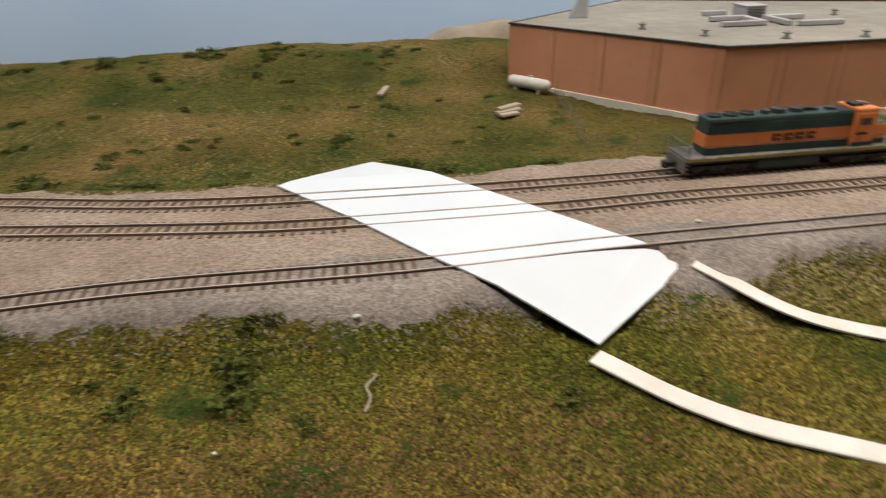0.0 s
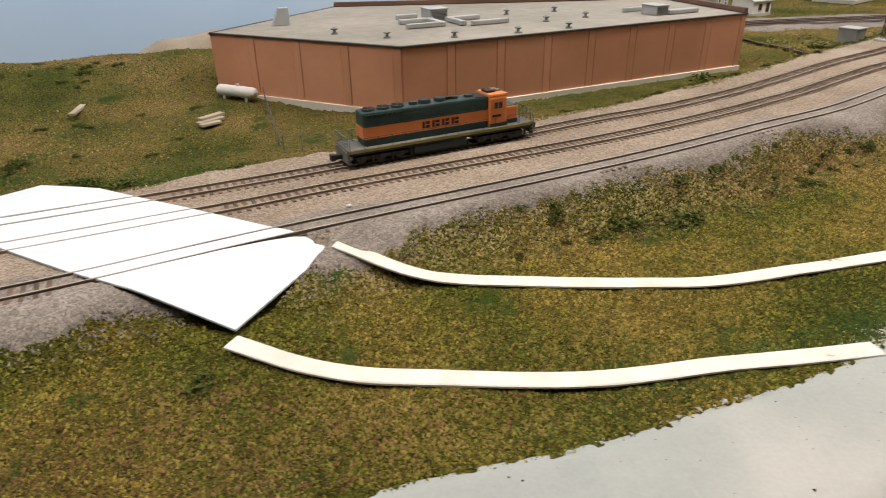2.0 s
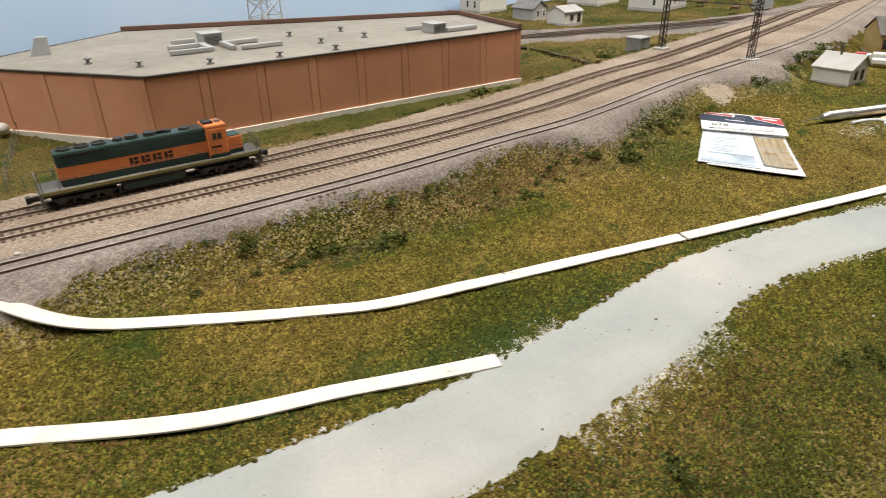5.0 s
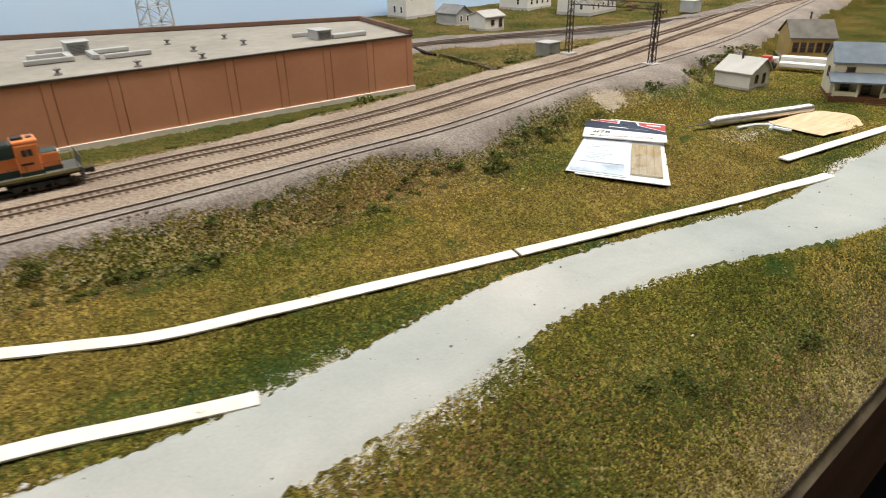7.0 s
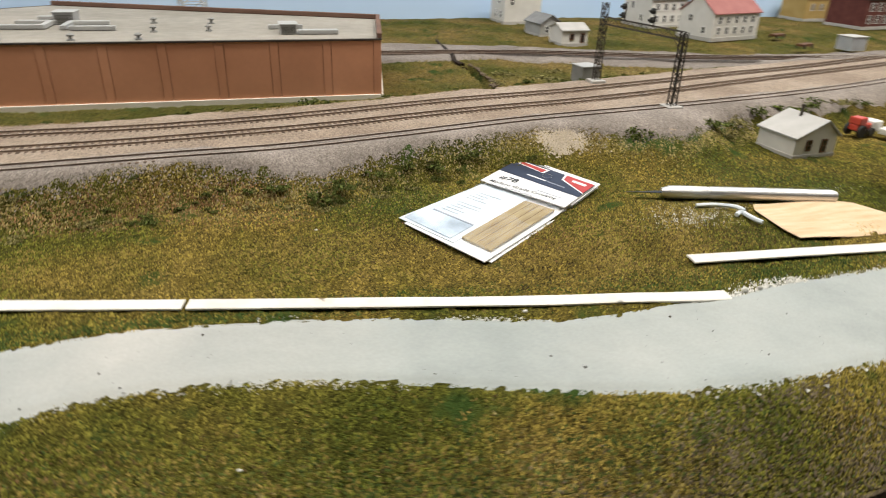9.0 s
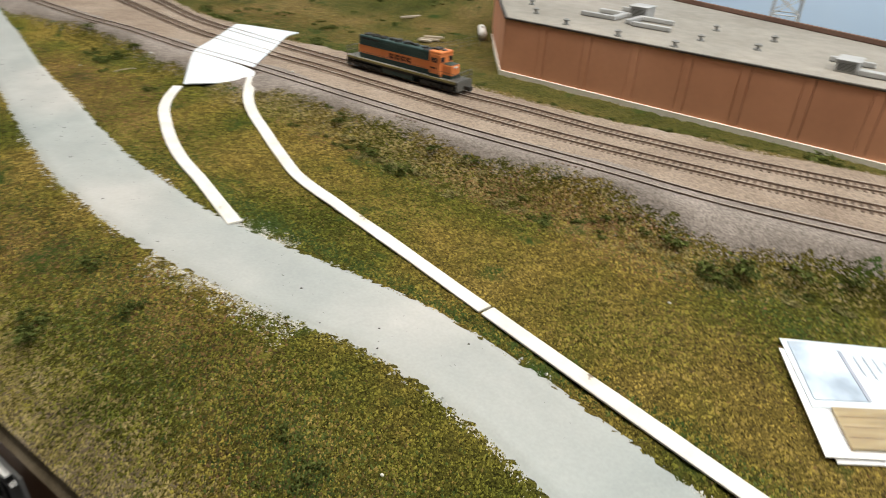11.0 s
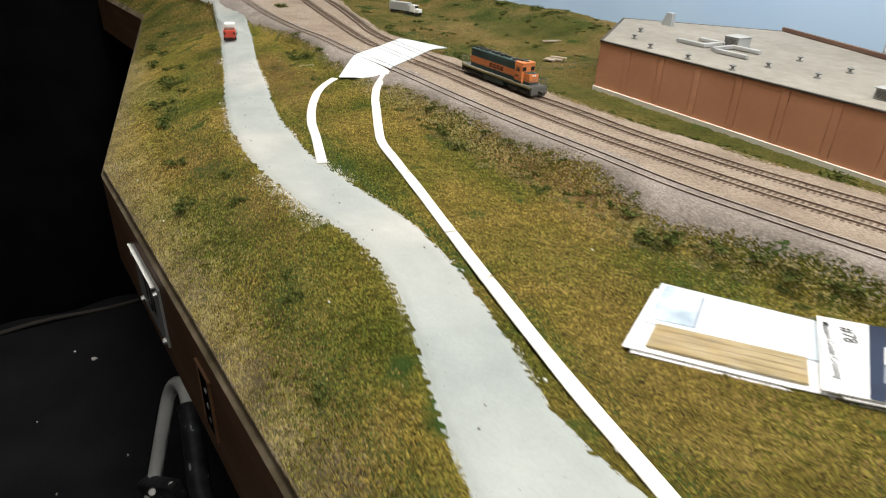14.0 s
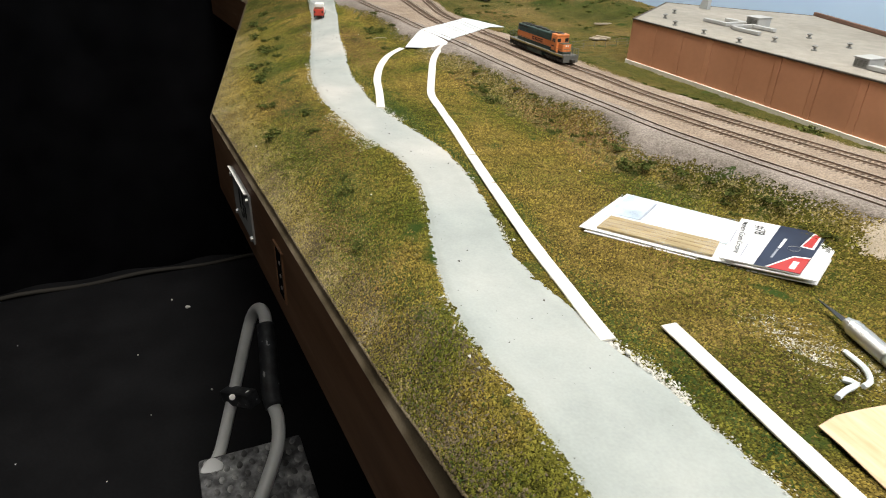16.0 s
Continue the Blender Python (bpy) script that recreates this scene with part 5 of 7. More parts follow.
    b("horn", M_LOCOGREY, 1.0, -0.02, 0.284, 1.03, 0.02, 0.294, 0.003, cab)
    for s in (-1, 1):
        for x0, x1 in ((0.955, 0.978), (0.984, 1.007)):
            b("side_window", M_GLASSD, x0, s * 0.080 - 0.002, 0.200, x1, s * 0.080 + 0.002, 0.236, 0.001, cab)
        b("number_bar", M_MAROON, 0.94, s * 0.0805 - 0.0012, 0.152, 1.0, s * 0.0805 + 0.0012, 0.164, 0.0, cab)
        b("cab_base_band", M_GREEN, 0.926, s * 0.080 - 0.0015, 0.093, 1.04, s * 0.080 + 0.0015, 0.114, 0.0, cab)
    for y0, y1 in ((-0.072, -0.028), (0.028, 0.072)):
        b("front_window", M_GLASSD, 1.038, y0, 0.205, 1.042, y1, 0.243, 0.001, cab)
    nose = b("nose", M_ORANGE, 1.04, -0.055, 0.092, 1.135, 0.055, 0.195, 0.008)
    nose.location.x = 0.022 * S
    b("nose_top", M_GREEN, 1.045, -0.05, 0.192, 1.13, 0.05, 0.199, 0.003, nose, "dark green nose top")
    b("nose_base", M_GREEN, 1.045, -0.0562, 0.093, 1.136, 0.0562, 0.118, 0.002, nose)
    bm = bmesh.new()
    for y in (-0.012, 0.012):
        rod(bm, (1.134, y, 0.178), (1.14, y, 0.178), 0.008, 0.008, 10)
    part("headlight", bm, M_PIPE, nose)
    for x0, x1, sgn in ((0.072, 0.178, -1), (1.15, 1.245, 1)):
        b("platform", M_LOCOGREY, x0, -w, 0.083, x1, w, 0.094, 0.002, label="grey end platform")
        xe = x0 if sgn < 0 else x1
        b("pilot", M_LOCOGREY, xe - 0.006, -w, 0.02, xe + 0.006, w, 0.085, 0.002)
        for s in (-1, 1):
            for k in range(3):
                b("step", M_LOCOGREY, xe - 0.02 - (0.0 if sgn > 0 else -0.02), s * (w - 0.012) - 0.015, 0.018 + 0.02 * k, xe + 0.0 + (0.0 if sgn > 0 else 0.02), s * (w - 0.012) + 0.015, 0.022 + 0.02 * k, 0.0)
        bm = bmesh.new()
        box(bm, xe - 0.03 + 0.03 * sgn, -0.014, 0.03, xe + 0.03 + 0.03 * sgn, 0.014, 0.056, 0.004)
        box(bm, xe + 0.045 * sgn, -0.02, 0.026, xe + 0.07 * sgn, 0.02, 0.06, 0.004) if sgn > 0 else box(bm, xe - 0.07, -0.02, 0.026, xe - 0.045, 0.02, 0.06, 0.004)
        part("coupler", bm, M_LOCOBLK, t)
        bm = bmesh.new()
        for y in np.linspace(-w, w, 6):
            rod(bm, (xe, y, 0.09), (xe, y, 0.165), 0.0025, n=5)
        rod(bm, (xe, -w, 0.165), (xe, w, 0.165), 0.003, n=5)
        rod(bm, (xe, -w, 0.13), (xe, w, 0.13), 0.0022, n=5)
        part("end_railing", bm, M_LOCOGREY, t, "pale grey end railing")
    for s in (-1, 1):
        bm = bmesh.new()
        for x in np.linspace(0.085, 1.225, 15):
            rod(bm, (x, s * w, 0.088), (x, s * w, 0.15), 0.0018, n=5)
        rod(bm, (0.085, s * w, 0.15), (0.94, s * w, 0.15), 0.0013, n=5)
        rod(bm, (1.07, s * w, 0.15), (1.225, s * w, 0.15), 0.0013, n=5)
        part("side_railing", bm, M_FAN, t, "thin dull grey side railing")
    tank = b("fuel_tank", M_GREEN, 0.46, -0.085, 0.012, 0.80, 0.085, 0.064, 0.014)
    for s in (-1, 1):
        bm = bmesh.new()
        rod(bm, (0.47, s * 0.082, 0.056), (0.79, s * 0.082, 0.056), 0.008, n=8)
        part("air_pipe", bm, M_LOCOBLK, tank)
    for x0 in (0.115, 0.865):
        truck = b("truck", M_LOCOBLK, x0, -0.06, 0.02, x0 + 0.32, 0.06, 0.055, 0.006)
        for s in (-1, 1):
            b("side_frame", M_LOCOBLK, x0 + 0.005, s * 0.076 - 0.008, 0.026, x0 + 0.315, s * 0.076 + 0.008, 0.05, 0.005, truck)
            for k in range(3):
                xc = x0 + 0.045 + k * 0.113
                b("axle_box", M_FAN, xc - 0.014, s * 0.086 - 0.005, 0.02, xc + 0.014, s * 0.086 + 0.005, 0.05, 0.004, truck)
                bm = bmesh.new()
                rod(bm, (xc + 0.056, s * 0.085, 0.012), (xc + 0.056, s * 0.085, 0.05), 0.008, n=7)
                part("spring", bm, M_FAN, truck)
        for k in range(3):
            xc = x0 + 0.045 + k * 0.113
            bm = bmesh.new()
            for s in (-1, 1):
                rod(bm, (xc, s * 0.040, 0.031), (xc, s * 0.052, 0.031), 0.031, 0.031, 18)
            rod(bm, (xc, -0.05, 0.031), (xc, 0.05, 0.031), 0.008, n=8)
            part("wheelset", bm, M_STEEL, truck)
    return t


locomotive()

# ---------------------------------------------------------------- packets, knife and offcuts on the turf


def words(name, text, size, parent, m, material):
    """Flat lettering as a mesh, in decimetres, by the matrix m of its parent."""
    cu = bpy.data.curves.new(name, "FONT")
    cu.body, cu.size, cu.align_x, cu.align_y = text, size * S, "CENTER", "CENTER"
    cu.offset = 0.004 * size * S
    tmp = bpy.data.objects.new(name, cu)
    me = bpy.data.meshes.new_from_object(tmp)
    bpy.data.objects.remove(tmp)
    me.materials.append(material)
    ob = new(name, me)
    ob.parent = parent
    ob.matrix_basis = m
    return ob


def packet(label, x, y, z, rz, tilt, printed):
    """A clear bag on a white card, headed by a folded navy and white card; u runs along it, v across."""
    t = thing("parts_packet", label, "packet", group="packets of model parts")
    t.matrix_world = pose(x * S, y * S, z * S, tilt[0], tilt[1], rz)

    def skew(bm):
        for v in bm.verts:
            v.co.z += 0.022 * max(0.0, v.co.x - 0.75) / 0.55
            v.co.x += 0.10 * (v.co.y / 0.6) * max(0.0, 1 - v.co.x / 0.95) + 0.06 * ((v.co.y - 0.3) / 0.3) * min(1.0, max(0.0, (v.co.x - 0.75) / 0.45))

    def plate(name, mat, u0, v0, u1, v1, z0, z1, bev=0.0, parent=None, lab="", curl=0.0):
        bm = bmesh.new()
        box(bm, u0, v0, z0, u1, v1, z1, bev)
        if curl:
            bmesh.ops.subdivide_edges(bm, edges=[e for e in bm.edges if abs(e.verts[0].co.x - e.verts[1].co.x) > 0.1], cuts=10)
            for v in bm.verts:
                v.co.z += curl * ((v.co.x - 0.7) ** 2) + curl * 0.12 * math.sin(v.co.x * 9 + v.co.y * 7)
        skew(bm)
        return part(name, bm, mat, parent or t, lab)

    plate("backing_card", M_CARD, 0.0, 0.0, 1.31 if printed else 1.36, 0.60, 0.0, 0.005, curl=0.004)
    if printed:
        bm = bmesh.new()
        prism(bm, [(0.03, 0.24), (0.86, 0.24), (0.86, 0.60), (0.02, 0.665)], 0.0085, 0.012)
        skew(bm)
        part("insert_sheet", bm, M_INSERT, t, "white printed insert sheet")
        plate("picture", M_PALEBLUE, 0.05, 0.28, 0.28, 0.64, 0.0150, 0.0165, lab="pale blue printed picture with the bag's reflections painted in")
        plate("picture_line", M_GREYINK, 0.27, 0.28, 0.285, 0.585, 0.0175, 0.0195)
        rnd = random.Random(4)
        for k in range(9):
            u = 0.33 + 0.042 * k + (0.05 if k > 4 else 0)
            plate("text_bar", M_FAINT, u, 0.56 - rnd.uniform(0.10, 0.22), u + 0.006, 0.56 - rnd.uniform(0.0, 0.04), 0.0175, 0.0185)
        kit = plate("grain_panel", M_WOODKIT, 0.10, 0.03, 0.80, 0.235, 0.010, 0.024, 0.003, lab="tan wood-grained moulded crossing panels")
        for k in range(1, 4):
            plate("panel_groove", M_BROWNT, 0.105, 0.03 + 0.0512 * k - 0.0015, 0.795, 0.03 + 0.0512 * k + 0.0015, 0.0235, 0.0245, parent=kit)
        bm = bmesh.new()
        bmesh.ops.create_grid(bm, x_segments=36, y_segments=22, size=0.5)
        for v in bm.verts:
            u, q = 0.495 + 0.97 * v.co.x, 0.30 + 0.59 * v.co.y
            v.co = (u, q, 0.0275 + 0.010 * float(wavy(u, q, 6.0)) + 0.006 * float(wavy(u, q, 15.0)))
        skew(bm)
        bag = part("clear_bag", bm, M_FILM, t, "clear crinkled plastic bag", smooth=True)
        bag.visible_shadow = False
    head = plate("header_card", M_CARD, 0.90, -0.015, 1.355, 0.61, 0.030, 0.036, lab="white and navy folded header card")
    if not printed:
        words("lettering", "N scale", 0.05, t, Matrix.Translation((1.345 * S, 0.45 * S, (0.0385 + 0.022 * 0.595 / 0.55) * S)) @ Matrix.Rotation(math.radians(-2.3), 4, "Y") @ Matrix.Rotation(math.radians(-90), 4, "Z"), M_INK)
        return t
    head.location.x = -0.045 * S
    plate("navy_band", M_NAVY, 1.105, -0.015, 1.355, 0.61, 0.0362, 0.0372, parent=head)
    bm = bmesh.new()
    prism(bm, [(1.352, -0.012), (1.352, 0.20), (1.275, 0.185), (1.185, -0.012)], 0.0374, 0.0382)
    skew(bm)
    part("red_tag", bm, M_RED, head)
    bm = bmesh.new()
    prism(bm, [(1.265, 0.345), (1.34, 0.335), (1.335, 0.575), (1.285, 0.575), (1.275, 0.47)], 0.0374, 0.0382)
    skew(bm)
    part("brand_mark", bm, M_CARD, head)
    bm = bmesh.new()
    prism(bm, [(1.272, 0.36), (1.325, 0.352), (1.325, 0.56), (1.292, 0.56), (1.283, 0.46)], 0.0384, 0.0388)
    skew(bm)
    part("brand_mark_core", bm, M_RED, head)
    bm = bmesh.new()
    bmesh.ops.create_cone(bm, cap_ends=False, segments=20, radius1=0.035, radius2=0.035, depth=0.003, matrix=Matrix.Translation((1.245, 0.30, 0.0385)))
    skew(bm)
    part("hang_hole", bm, M_PIPE, head)
    lift = Matrix.Rotation(math.radians(-2.3), 4, "Y")
    flat = lambda u, v: Matrix.Translation((u * S, v * S, (0.0385 + 0.022 * (u - 0.75) / 0.55) * S)) @ lift @ Matrix.Rotation(math.radians(-90), 4, "Z")
    words("lettering", "#78", 0.085, head, flat(1.045, 0.47), M_INK)
    words("lettering", "Modern Grade Crossing", 0.048, head, flat(0.955, 0.32), M_INK)
    plate("text_bar", M_GREYINK, 1.005, 0.06, 1.013, 0.24, 0.0362, 0.037, parent=head)
    plate("text_bar", M_GREYINK, 0.905, 0.22, 0.913, 0.42, 0.0362, 0.037, parent=head)
    plate("text_bar", M_CARD, 1.165, 0.27, 1.180, 0.42, 0.0374, 0.038, parent=head)
    plate("text_bar", M_GREYINK, 1.165, 0.12, 1.177, 0.255, 0.0374, 0.038, parent=head)
    plate("tag_bar", M_CARD, 1.285, 0.025, 1.315, 0.13, 0.0384, 0.039, parent=head)
    bm = bmesh.new()
    prism(bm, [(1.352, 0.20), (1.352, 0.216), (1.268, 0.198), (1.172, -0.012), (1.185, -0.012), (1.275, 0.185)], 0.0374, 0.0384)
    skew(bm)
    part("tag_border", bm, M_CARD, head)
    return t


packet("white parts packet lying under another on the turf", 6.115, 1.107, 0.606, 38.6, (0.6, 0.2), False)
packet("clear bag of tan crossing panels with navy header card", 6.075, 1.095, 0.620, 38.0, (0.4, 0.2), True)


def craft_knife():
    tip, collar, butt = Vector((7.235, 1.775, 0.648)), Vector((7.46, 1.715, 0.655)), Vector((8.515, 1.405, 0.66))
    t = thing("craft_knife", "slim silver metal craft knife with knurled collar lying on turf", "craft knife")
    ax = (butt - collar).normalized()
    bm = bmesh.new()
    rod(bm, collar + ax * 0.30, butt - ax * 0.03, 0.042, 0.042, 24)
    rod(bm, butt - ax * 0.03, butt, 0.042, 0.034, 24)
    rod(bm, collar + ax * 0.285, collar + ax * 0.30, 0.037, 0.037, 24)
    part("handle", bm, M_ALU, t, "smooth aluminium handle", smooth=False)
    bm = bmesh.new()
    n, L = 40, 0.24
    rows = []
    u = ax.cross(Vector((0, 0, 1))).normalized()
    v = ax.cross(u)
    for i in range(49):
        q = collar + ax * (0.045 + L * i / 48)
        rows.append([bm.verts.new(q + (0.0405 + 0.0014 * ((i + k) % 2)) * (math.cos(2 * math.pi * k / n) * u + math.sin(2 * math.pi * k / n) * v)) for k in range(n)])
    for a, b in zip(rows, rows[1:]):
        for k in range(n):
            bm.faces.new((a[k], a[(k + 1) % n], b[(k + 1) % n], b[k]))
    part("knurled_grip", bm, M_ALU, t, "knurled grip")
    bm = bmesh.new()
    rod(bm, collar, collar + ax * 0.05, 0.026, 0.040, 24)
    part("chuck", bm, M_ALU, t)
    bm = bmesh.new()
    w = Vector((0, 0, 1))
    a, b = collar + ax * 0.02 + u * 0.022, collar + ax * 0.02 - u * 0.022
    pts = [a, b, tip + ax * 0.12 - u * 0.018, tip]
    lo, hi = [bm.verts.new(p - w * 0.002) for p in pts], [bm.verts.new(p + w * 0.002) for p in pts]
    bm.faces.new(hi), bm.faces.new(lo[::-1])
    for k in range(4):
        bm.faces.new((lo[k], lo[(k + 1) % 4], hi[(k + 1) % 4], hi[k]))
    part("blade", bm, M_STEEL, t, "dark pointed steel blade")


craft_knife()


def veneer():
    bm = bmesh.new()
    poly = [(7.90, 1.00), (8.03, 0.985), (8.2, 0.965), (8.45, 0.945), (8.66, 1.10), (8.72, 1.20), (8.62, 1.36), (8.46, 1.40), (8.2, 1.45), (7.98, 1.49), (7.92, 1.40), (7.90, 1.26), (7.885, 1.12)]
    prism(bm, poly, 0.0, 0.0045)
    for k in range(1, 9):
        bmesh.ops.bisect_plane(bm, geom=list(bm.verts) + list(bm.edges) + list(bm.faces), plane_co=(7.88 + 0.095 * k, 0, 0), plane_no=(1, 0, 0))
    for v in bm.verts:
        v.co.z += 0.612 + 0.012 * math.sin((v.co.x - 7.9) * 3.6) + 0.02 * (v.co.y - 1.2) + 0.010 * math.sin((v.co.x - 7.5) * 9 + v.co.y * 4)
    tagged(part("wood_offcut", bm, M_PINE), "curled pale pine veneer offcut lying on turf", "wood offcut")


veneer()
for pts, r in (([(7.60, 1.535, 0.625), (7.72, 1.50, 0.632), (7.80, 1.43, 0.64), (7.815, 1.36, 0.64)], 0.013), ([(7.74, 1.34, 0.63), (7.79, 1.36, 0.635), (7.80, 1.27, 0.632), (7.82, 1.20, 0.63)], 0.014)):
    bm = bmesh.new()
    pipe(bm, spline(pts, 0.03), r, 6)
    tagged(part("plastic_shaving", bm, M_STYRENE), "white curled plastic shaving beside the knife", "offcut", "plastic shavings")

# ---------------------------------------------------------------- buildings of the village


def gable(bm, x0, y0, x1, y1, z0, z1, along, over=0.02, thick=0.012, peak=0.5):
    """A pitched roof with thickness; along is the ridge's axis."""
    if along == "x":
        ym = (y0 + y1) / 2
        prof = [(y0 - over, z0), (ym, z1), (y1 + over, z0)]
        mk = lambda s, p: (s, p[0], p[1])
        a, b = x0 - over, x1 + over
    else:
        xm = x0 + (x1 - x0) * peak
        prof = [(x0 - over, z0), (xm, z1), (x1 + over, z0)]
        mk = lambda s, p: (p[0], s, p[1])
        a, b = y0 - over, y1 + over
    top = [(q, z + thick) for q, z in prof]
    ring = prof + top[::-1]
    va, vb = [bm.verts.new(mk(a, p)) for p in ring], [bm.verts.new(mk(b, p)) for p in ring]
    n = len(ring)
    for k in range(n):
        bm.faces.new((va[k], va[(k + 1) % n], vb[(k + 1) % n], vb[k]))
    for s in (va, vb):
        bm.faces.new((s[0], s[1], s[4], s[5]))
        bm.faces.new((s[1], s[2], s[3], s[4]))
    bmesh.ops.recalc_face_normals(bm, faces=bm.faces)


def house(label, x, y, z, rz, sx, sy, eave, ridge, wall_m, roof_m, along, windows, chimney=None, name="house", trim=M_PIPE, porch=None, peak=0.5, base=M_CONC):
    """A small house: walls with gables, roof, framed windows, and a chimney or porch where it has one."""
    t = thing(name, label, "house", x, y, z, rz, "village houses")
    bm = bmesh.new()
    box(bm, 0, 0, -0.03, sx, sy, eave)
    part("wall", bm, wall_m, t)
    if along == "x":
        for xx in (0.0, sx - 0.01):
            bm = bmesh.new()
            v = [bm.verts.new(p) for p in ((xx, 0, eave), (xx, sy, eave), (xx, sy / 2, ridge), (xx + 0.01, 0, eave), (xx + 0.01, sy, eave), (xx + 0.01, sy / 2, ridge))]
            for q in ((0, 1, 2), (5, 4, 3), (0, 3, 4, 1), (1, 4, 5, 2), (2, 5, 3, 0)):
                bm.faces.new([v[i] for i in q])
            bmesh.ops.recalc_face_normals(bm, faces=bm.faces)
            part("gable_wall", bm, wall_m, t)
    else:
        for yy in (0.0, sy - 0.01):
            bm = bmesh.new()
            v = [bm.verts.new(p) for p in ((0, yy, eave), (sx, yy, eave), (sx * peak, yy, ridge), (0, yy + 0.01, eave), (sx, yy + 0.01, eave), (sx * peak, yy + 0.01, ridge))]
            for q in ((0, 1, 2), (5, 4, 3), (0, 3, 4, 1), (1, 4, 5, 2), (2, 5, 3, 0)):
                bm.faces.new([v[i] for i in q])
            bmesh.ops.recalc_face_normals(bm, faces=bm.faces)
            part("gable_wall", bm, wall_m, t)
    bm = bmesh.new()
    gable(bm, 0, 0, sx, sy, eave - 0.004, ridge, along, peak=peak)
    part("roof", bm, roof_m, t)
    bm = bmesh.new()
    box(bm, -0.006, -0.006, -0.04, sx + 0.006, sy + 0.006, 0.012, 0.002)
    part("foundation", bm, base, t)
    for side, c, zc, w, h in windows:
        bm, pm = bmesh.new(), bmesh.new()
        fr = 0.008
        if side in "fb":
            yy = 0.0 if side == "f" else sy
            box(pm, c - w / 2, yy - 0.004, zc - h / 2, c + w / 2, yy + 0.004, zc + h / 2)
            for a0, a1, b0, b1 in ((c - w / 2 - fr, c - w / 2, zc - h / 2 - fr, zc + h / 2 + fr), (c + w / 2, c + w / 2 + fr, zc - h / 2 - fr, zc + h / 2 + fr), (c - w / 2, c + w / 2, zc + h / 2, zc + h / 2 + fr), (c - w / 2, c + w / 2, zc - h / 2 - fr, zc - h / 2), (c - w / 2, c + w / 2, zc - 0.002, zc + 0.002)):
                box(bm, a0, yy - 0.008, b0, a1, yy + 0.008, b1)
        else:
            xx = 0.0 if side == "l" else sx
            box(pm, xx - 0.004, c - w / 2, zc - h / 2, xx + 0.004, c + w / 2, zc + h / 2)
            for a0, a1, b0, b1 in ((c - w / 2 - fr, c - w / 2, zc - h / 2 - fr, zc + h / 2 + fr), (c + w / 2, c + w / 2 + fr, zc - h / 2 - fr, zc + h / 2 + fr), (c - w / 2, c + w / 2, zc + h / 2, zc + h / 2 + fr), (c - w / 2, c + w / 2, zc - h / 2 - fr, zc - h / 2), (c - w / 2, c + w / 2, zc - 0.002, zc + 0.002)):
                box(bm, xx - 0.008, a0, b0, xx + 0.008, a1, b1)
        win = part("window_frame", bm, trim, t)
        part("pane", pm, M_GLASSD, win)
    if chimney:
        cx, cy, top = chimney
        bm = bmesh.new()
        rod(bm, (cx, cy, eave), (cx, cy, top - 0.012), 0.011, 0.011, 10)
        rod(bm, (cx, cy, top - 0.02), (cx, cy, top), 0.016, 0.015, 10)
        part("flue", bm, M_TRIM, t, "thin black stove flue")
    if porch:
        depth, h, posts, pm_roof = porch
        bm = bmesh.new()
        box(bm, -0.02, -depth, -0.02, sx + 0.02, -0.006, 0.03, 0.002)
        part("porch_floor", bm, M_BROWNT, t)
        bm = bmesh.new()
        box(bm, -0.04, -depth - 0.03, h, sx + 0.04, -0.003, h + 0.014)
        for v in bm.verts:
            v.co.z += 0.05 * (v.co.y + depth + 0.03) / depth
        part("porch_roof", bm, pm_roof, t)
        for k in range(posts):
            xx = 0.01 + (sx - 0.02) * k / (posts - 1)
            bm = bmesh.new()
            box(bm, xx - 0.008, -depth + 0.0, 0.03, xx + 0.008, -depth + 0.016, h + 0.004)
            part("porch_post", bm, wall_m, t)
            if k < posts - 1 and k != posts // 2 - 1:
                bm = bmesh.new()
                x2 = 0.01 + (sx - 0.02) * (k + 1) / (posts - 1)
                box(bm, xx + 0.009, -depth + 0.004, 0.035, x2 - 0.009, -depth + 0.012, 0.075)
                part("porch_railing", bm, wall_m, t)
        bm = bmesh.new()
        for k in range(3):
            box(bm, sx * 0.35, -depth - 0.02 * (k + 1), -0.03, sx * 0.55, -depth - 0.02 * k, 0.02 - 0.016 * k)
        part("porch_steps", bm, M_BROWNT, t)
    return t


house("small white cottage with pale roof and flue, tilted on the turf", 8.92, 2.22, 0.625, 3, 0.40, 0.37, 0.145, 0.262, M_WHITEW, M_ROOFW, "y",
      [("f", 0.13, 0.085, 0.034, 0.07), ("f", 0.28, 0.075, 0.036, 0.09)], (0.22, 0.22, 0.345), trim=M_BROWNT, peak=0.66)
house("tiny white hut with pale roof and dark door", 8.83, 6.20, 0.835, 1, 0.36, 0.36, 0.165, 0.235, M_WHITEW, M_ROOFW, "x", [("f", 0.14, 0.09, 0.045, 0.06), ("f", 0.29, 0.075, 0.045, 0.1)], trim=M_BROWNT)
house("grey clapboard house with grey roof", 8.82, 6.86, 0.845, 8, 0.32, 0.42, 0.15, 0.26, M_GREYW, M_ROOFG, "y", [("f", 0.1, 0.08, 0.045, 0.08), ("f", 0.24, 0.08, 0.045, 0.08)])
house("white two-storey house with bay window", 8.76, 8.12, 0.86, 5, 0.62, 0.5, 0.42, 0.58, M_WHITEW, M_ROOFG, "x", [("l", 0.12, 0.11, 0.05, 0.1), ("l", 0.3, 0.11, 0.05, 0.1), ("l", 0.2, 0.3, 0.05, 0.09), ("f", 0.12, 0.3, 0.05, 0.09)])
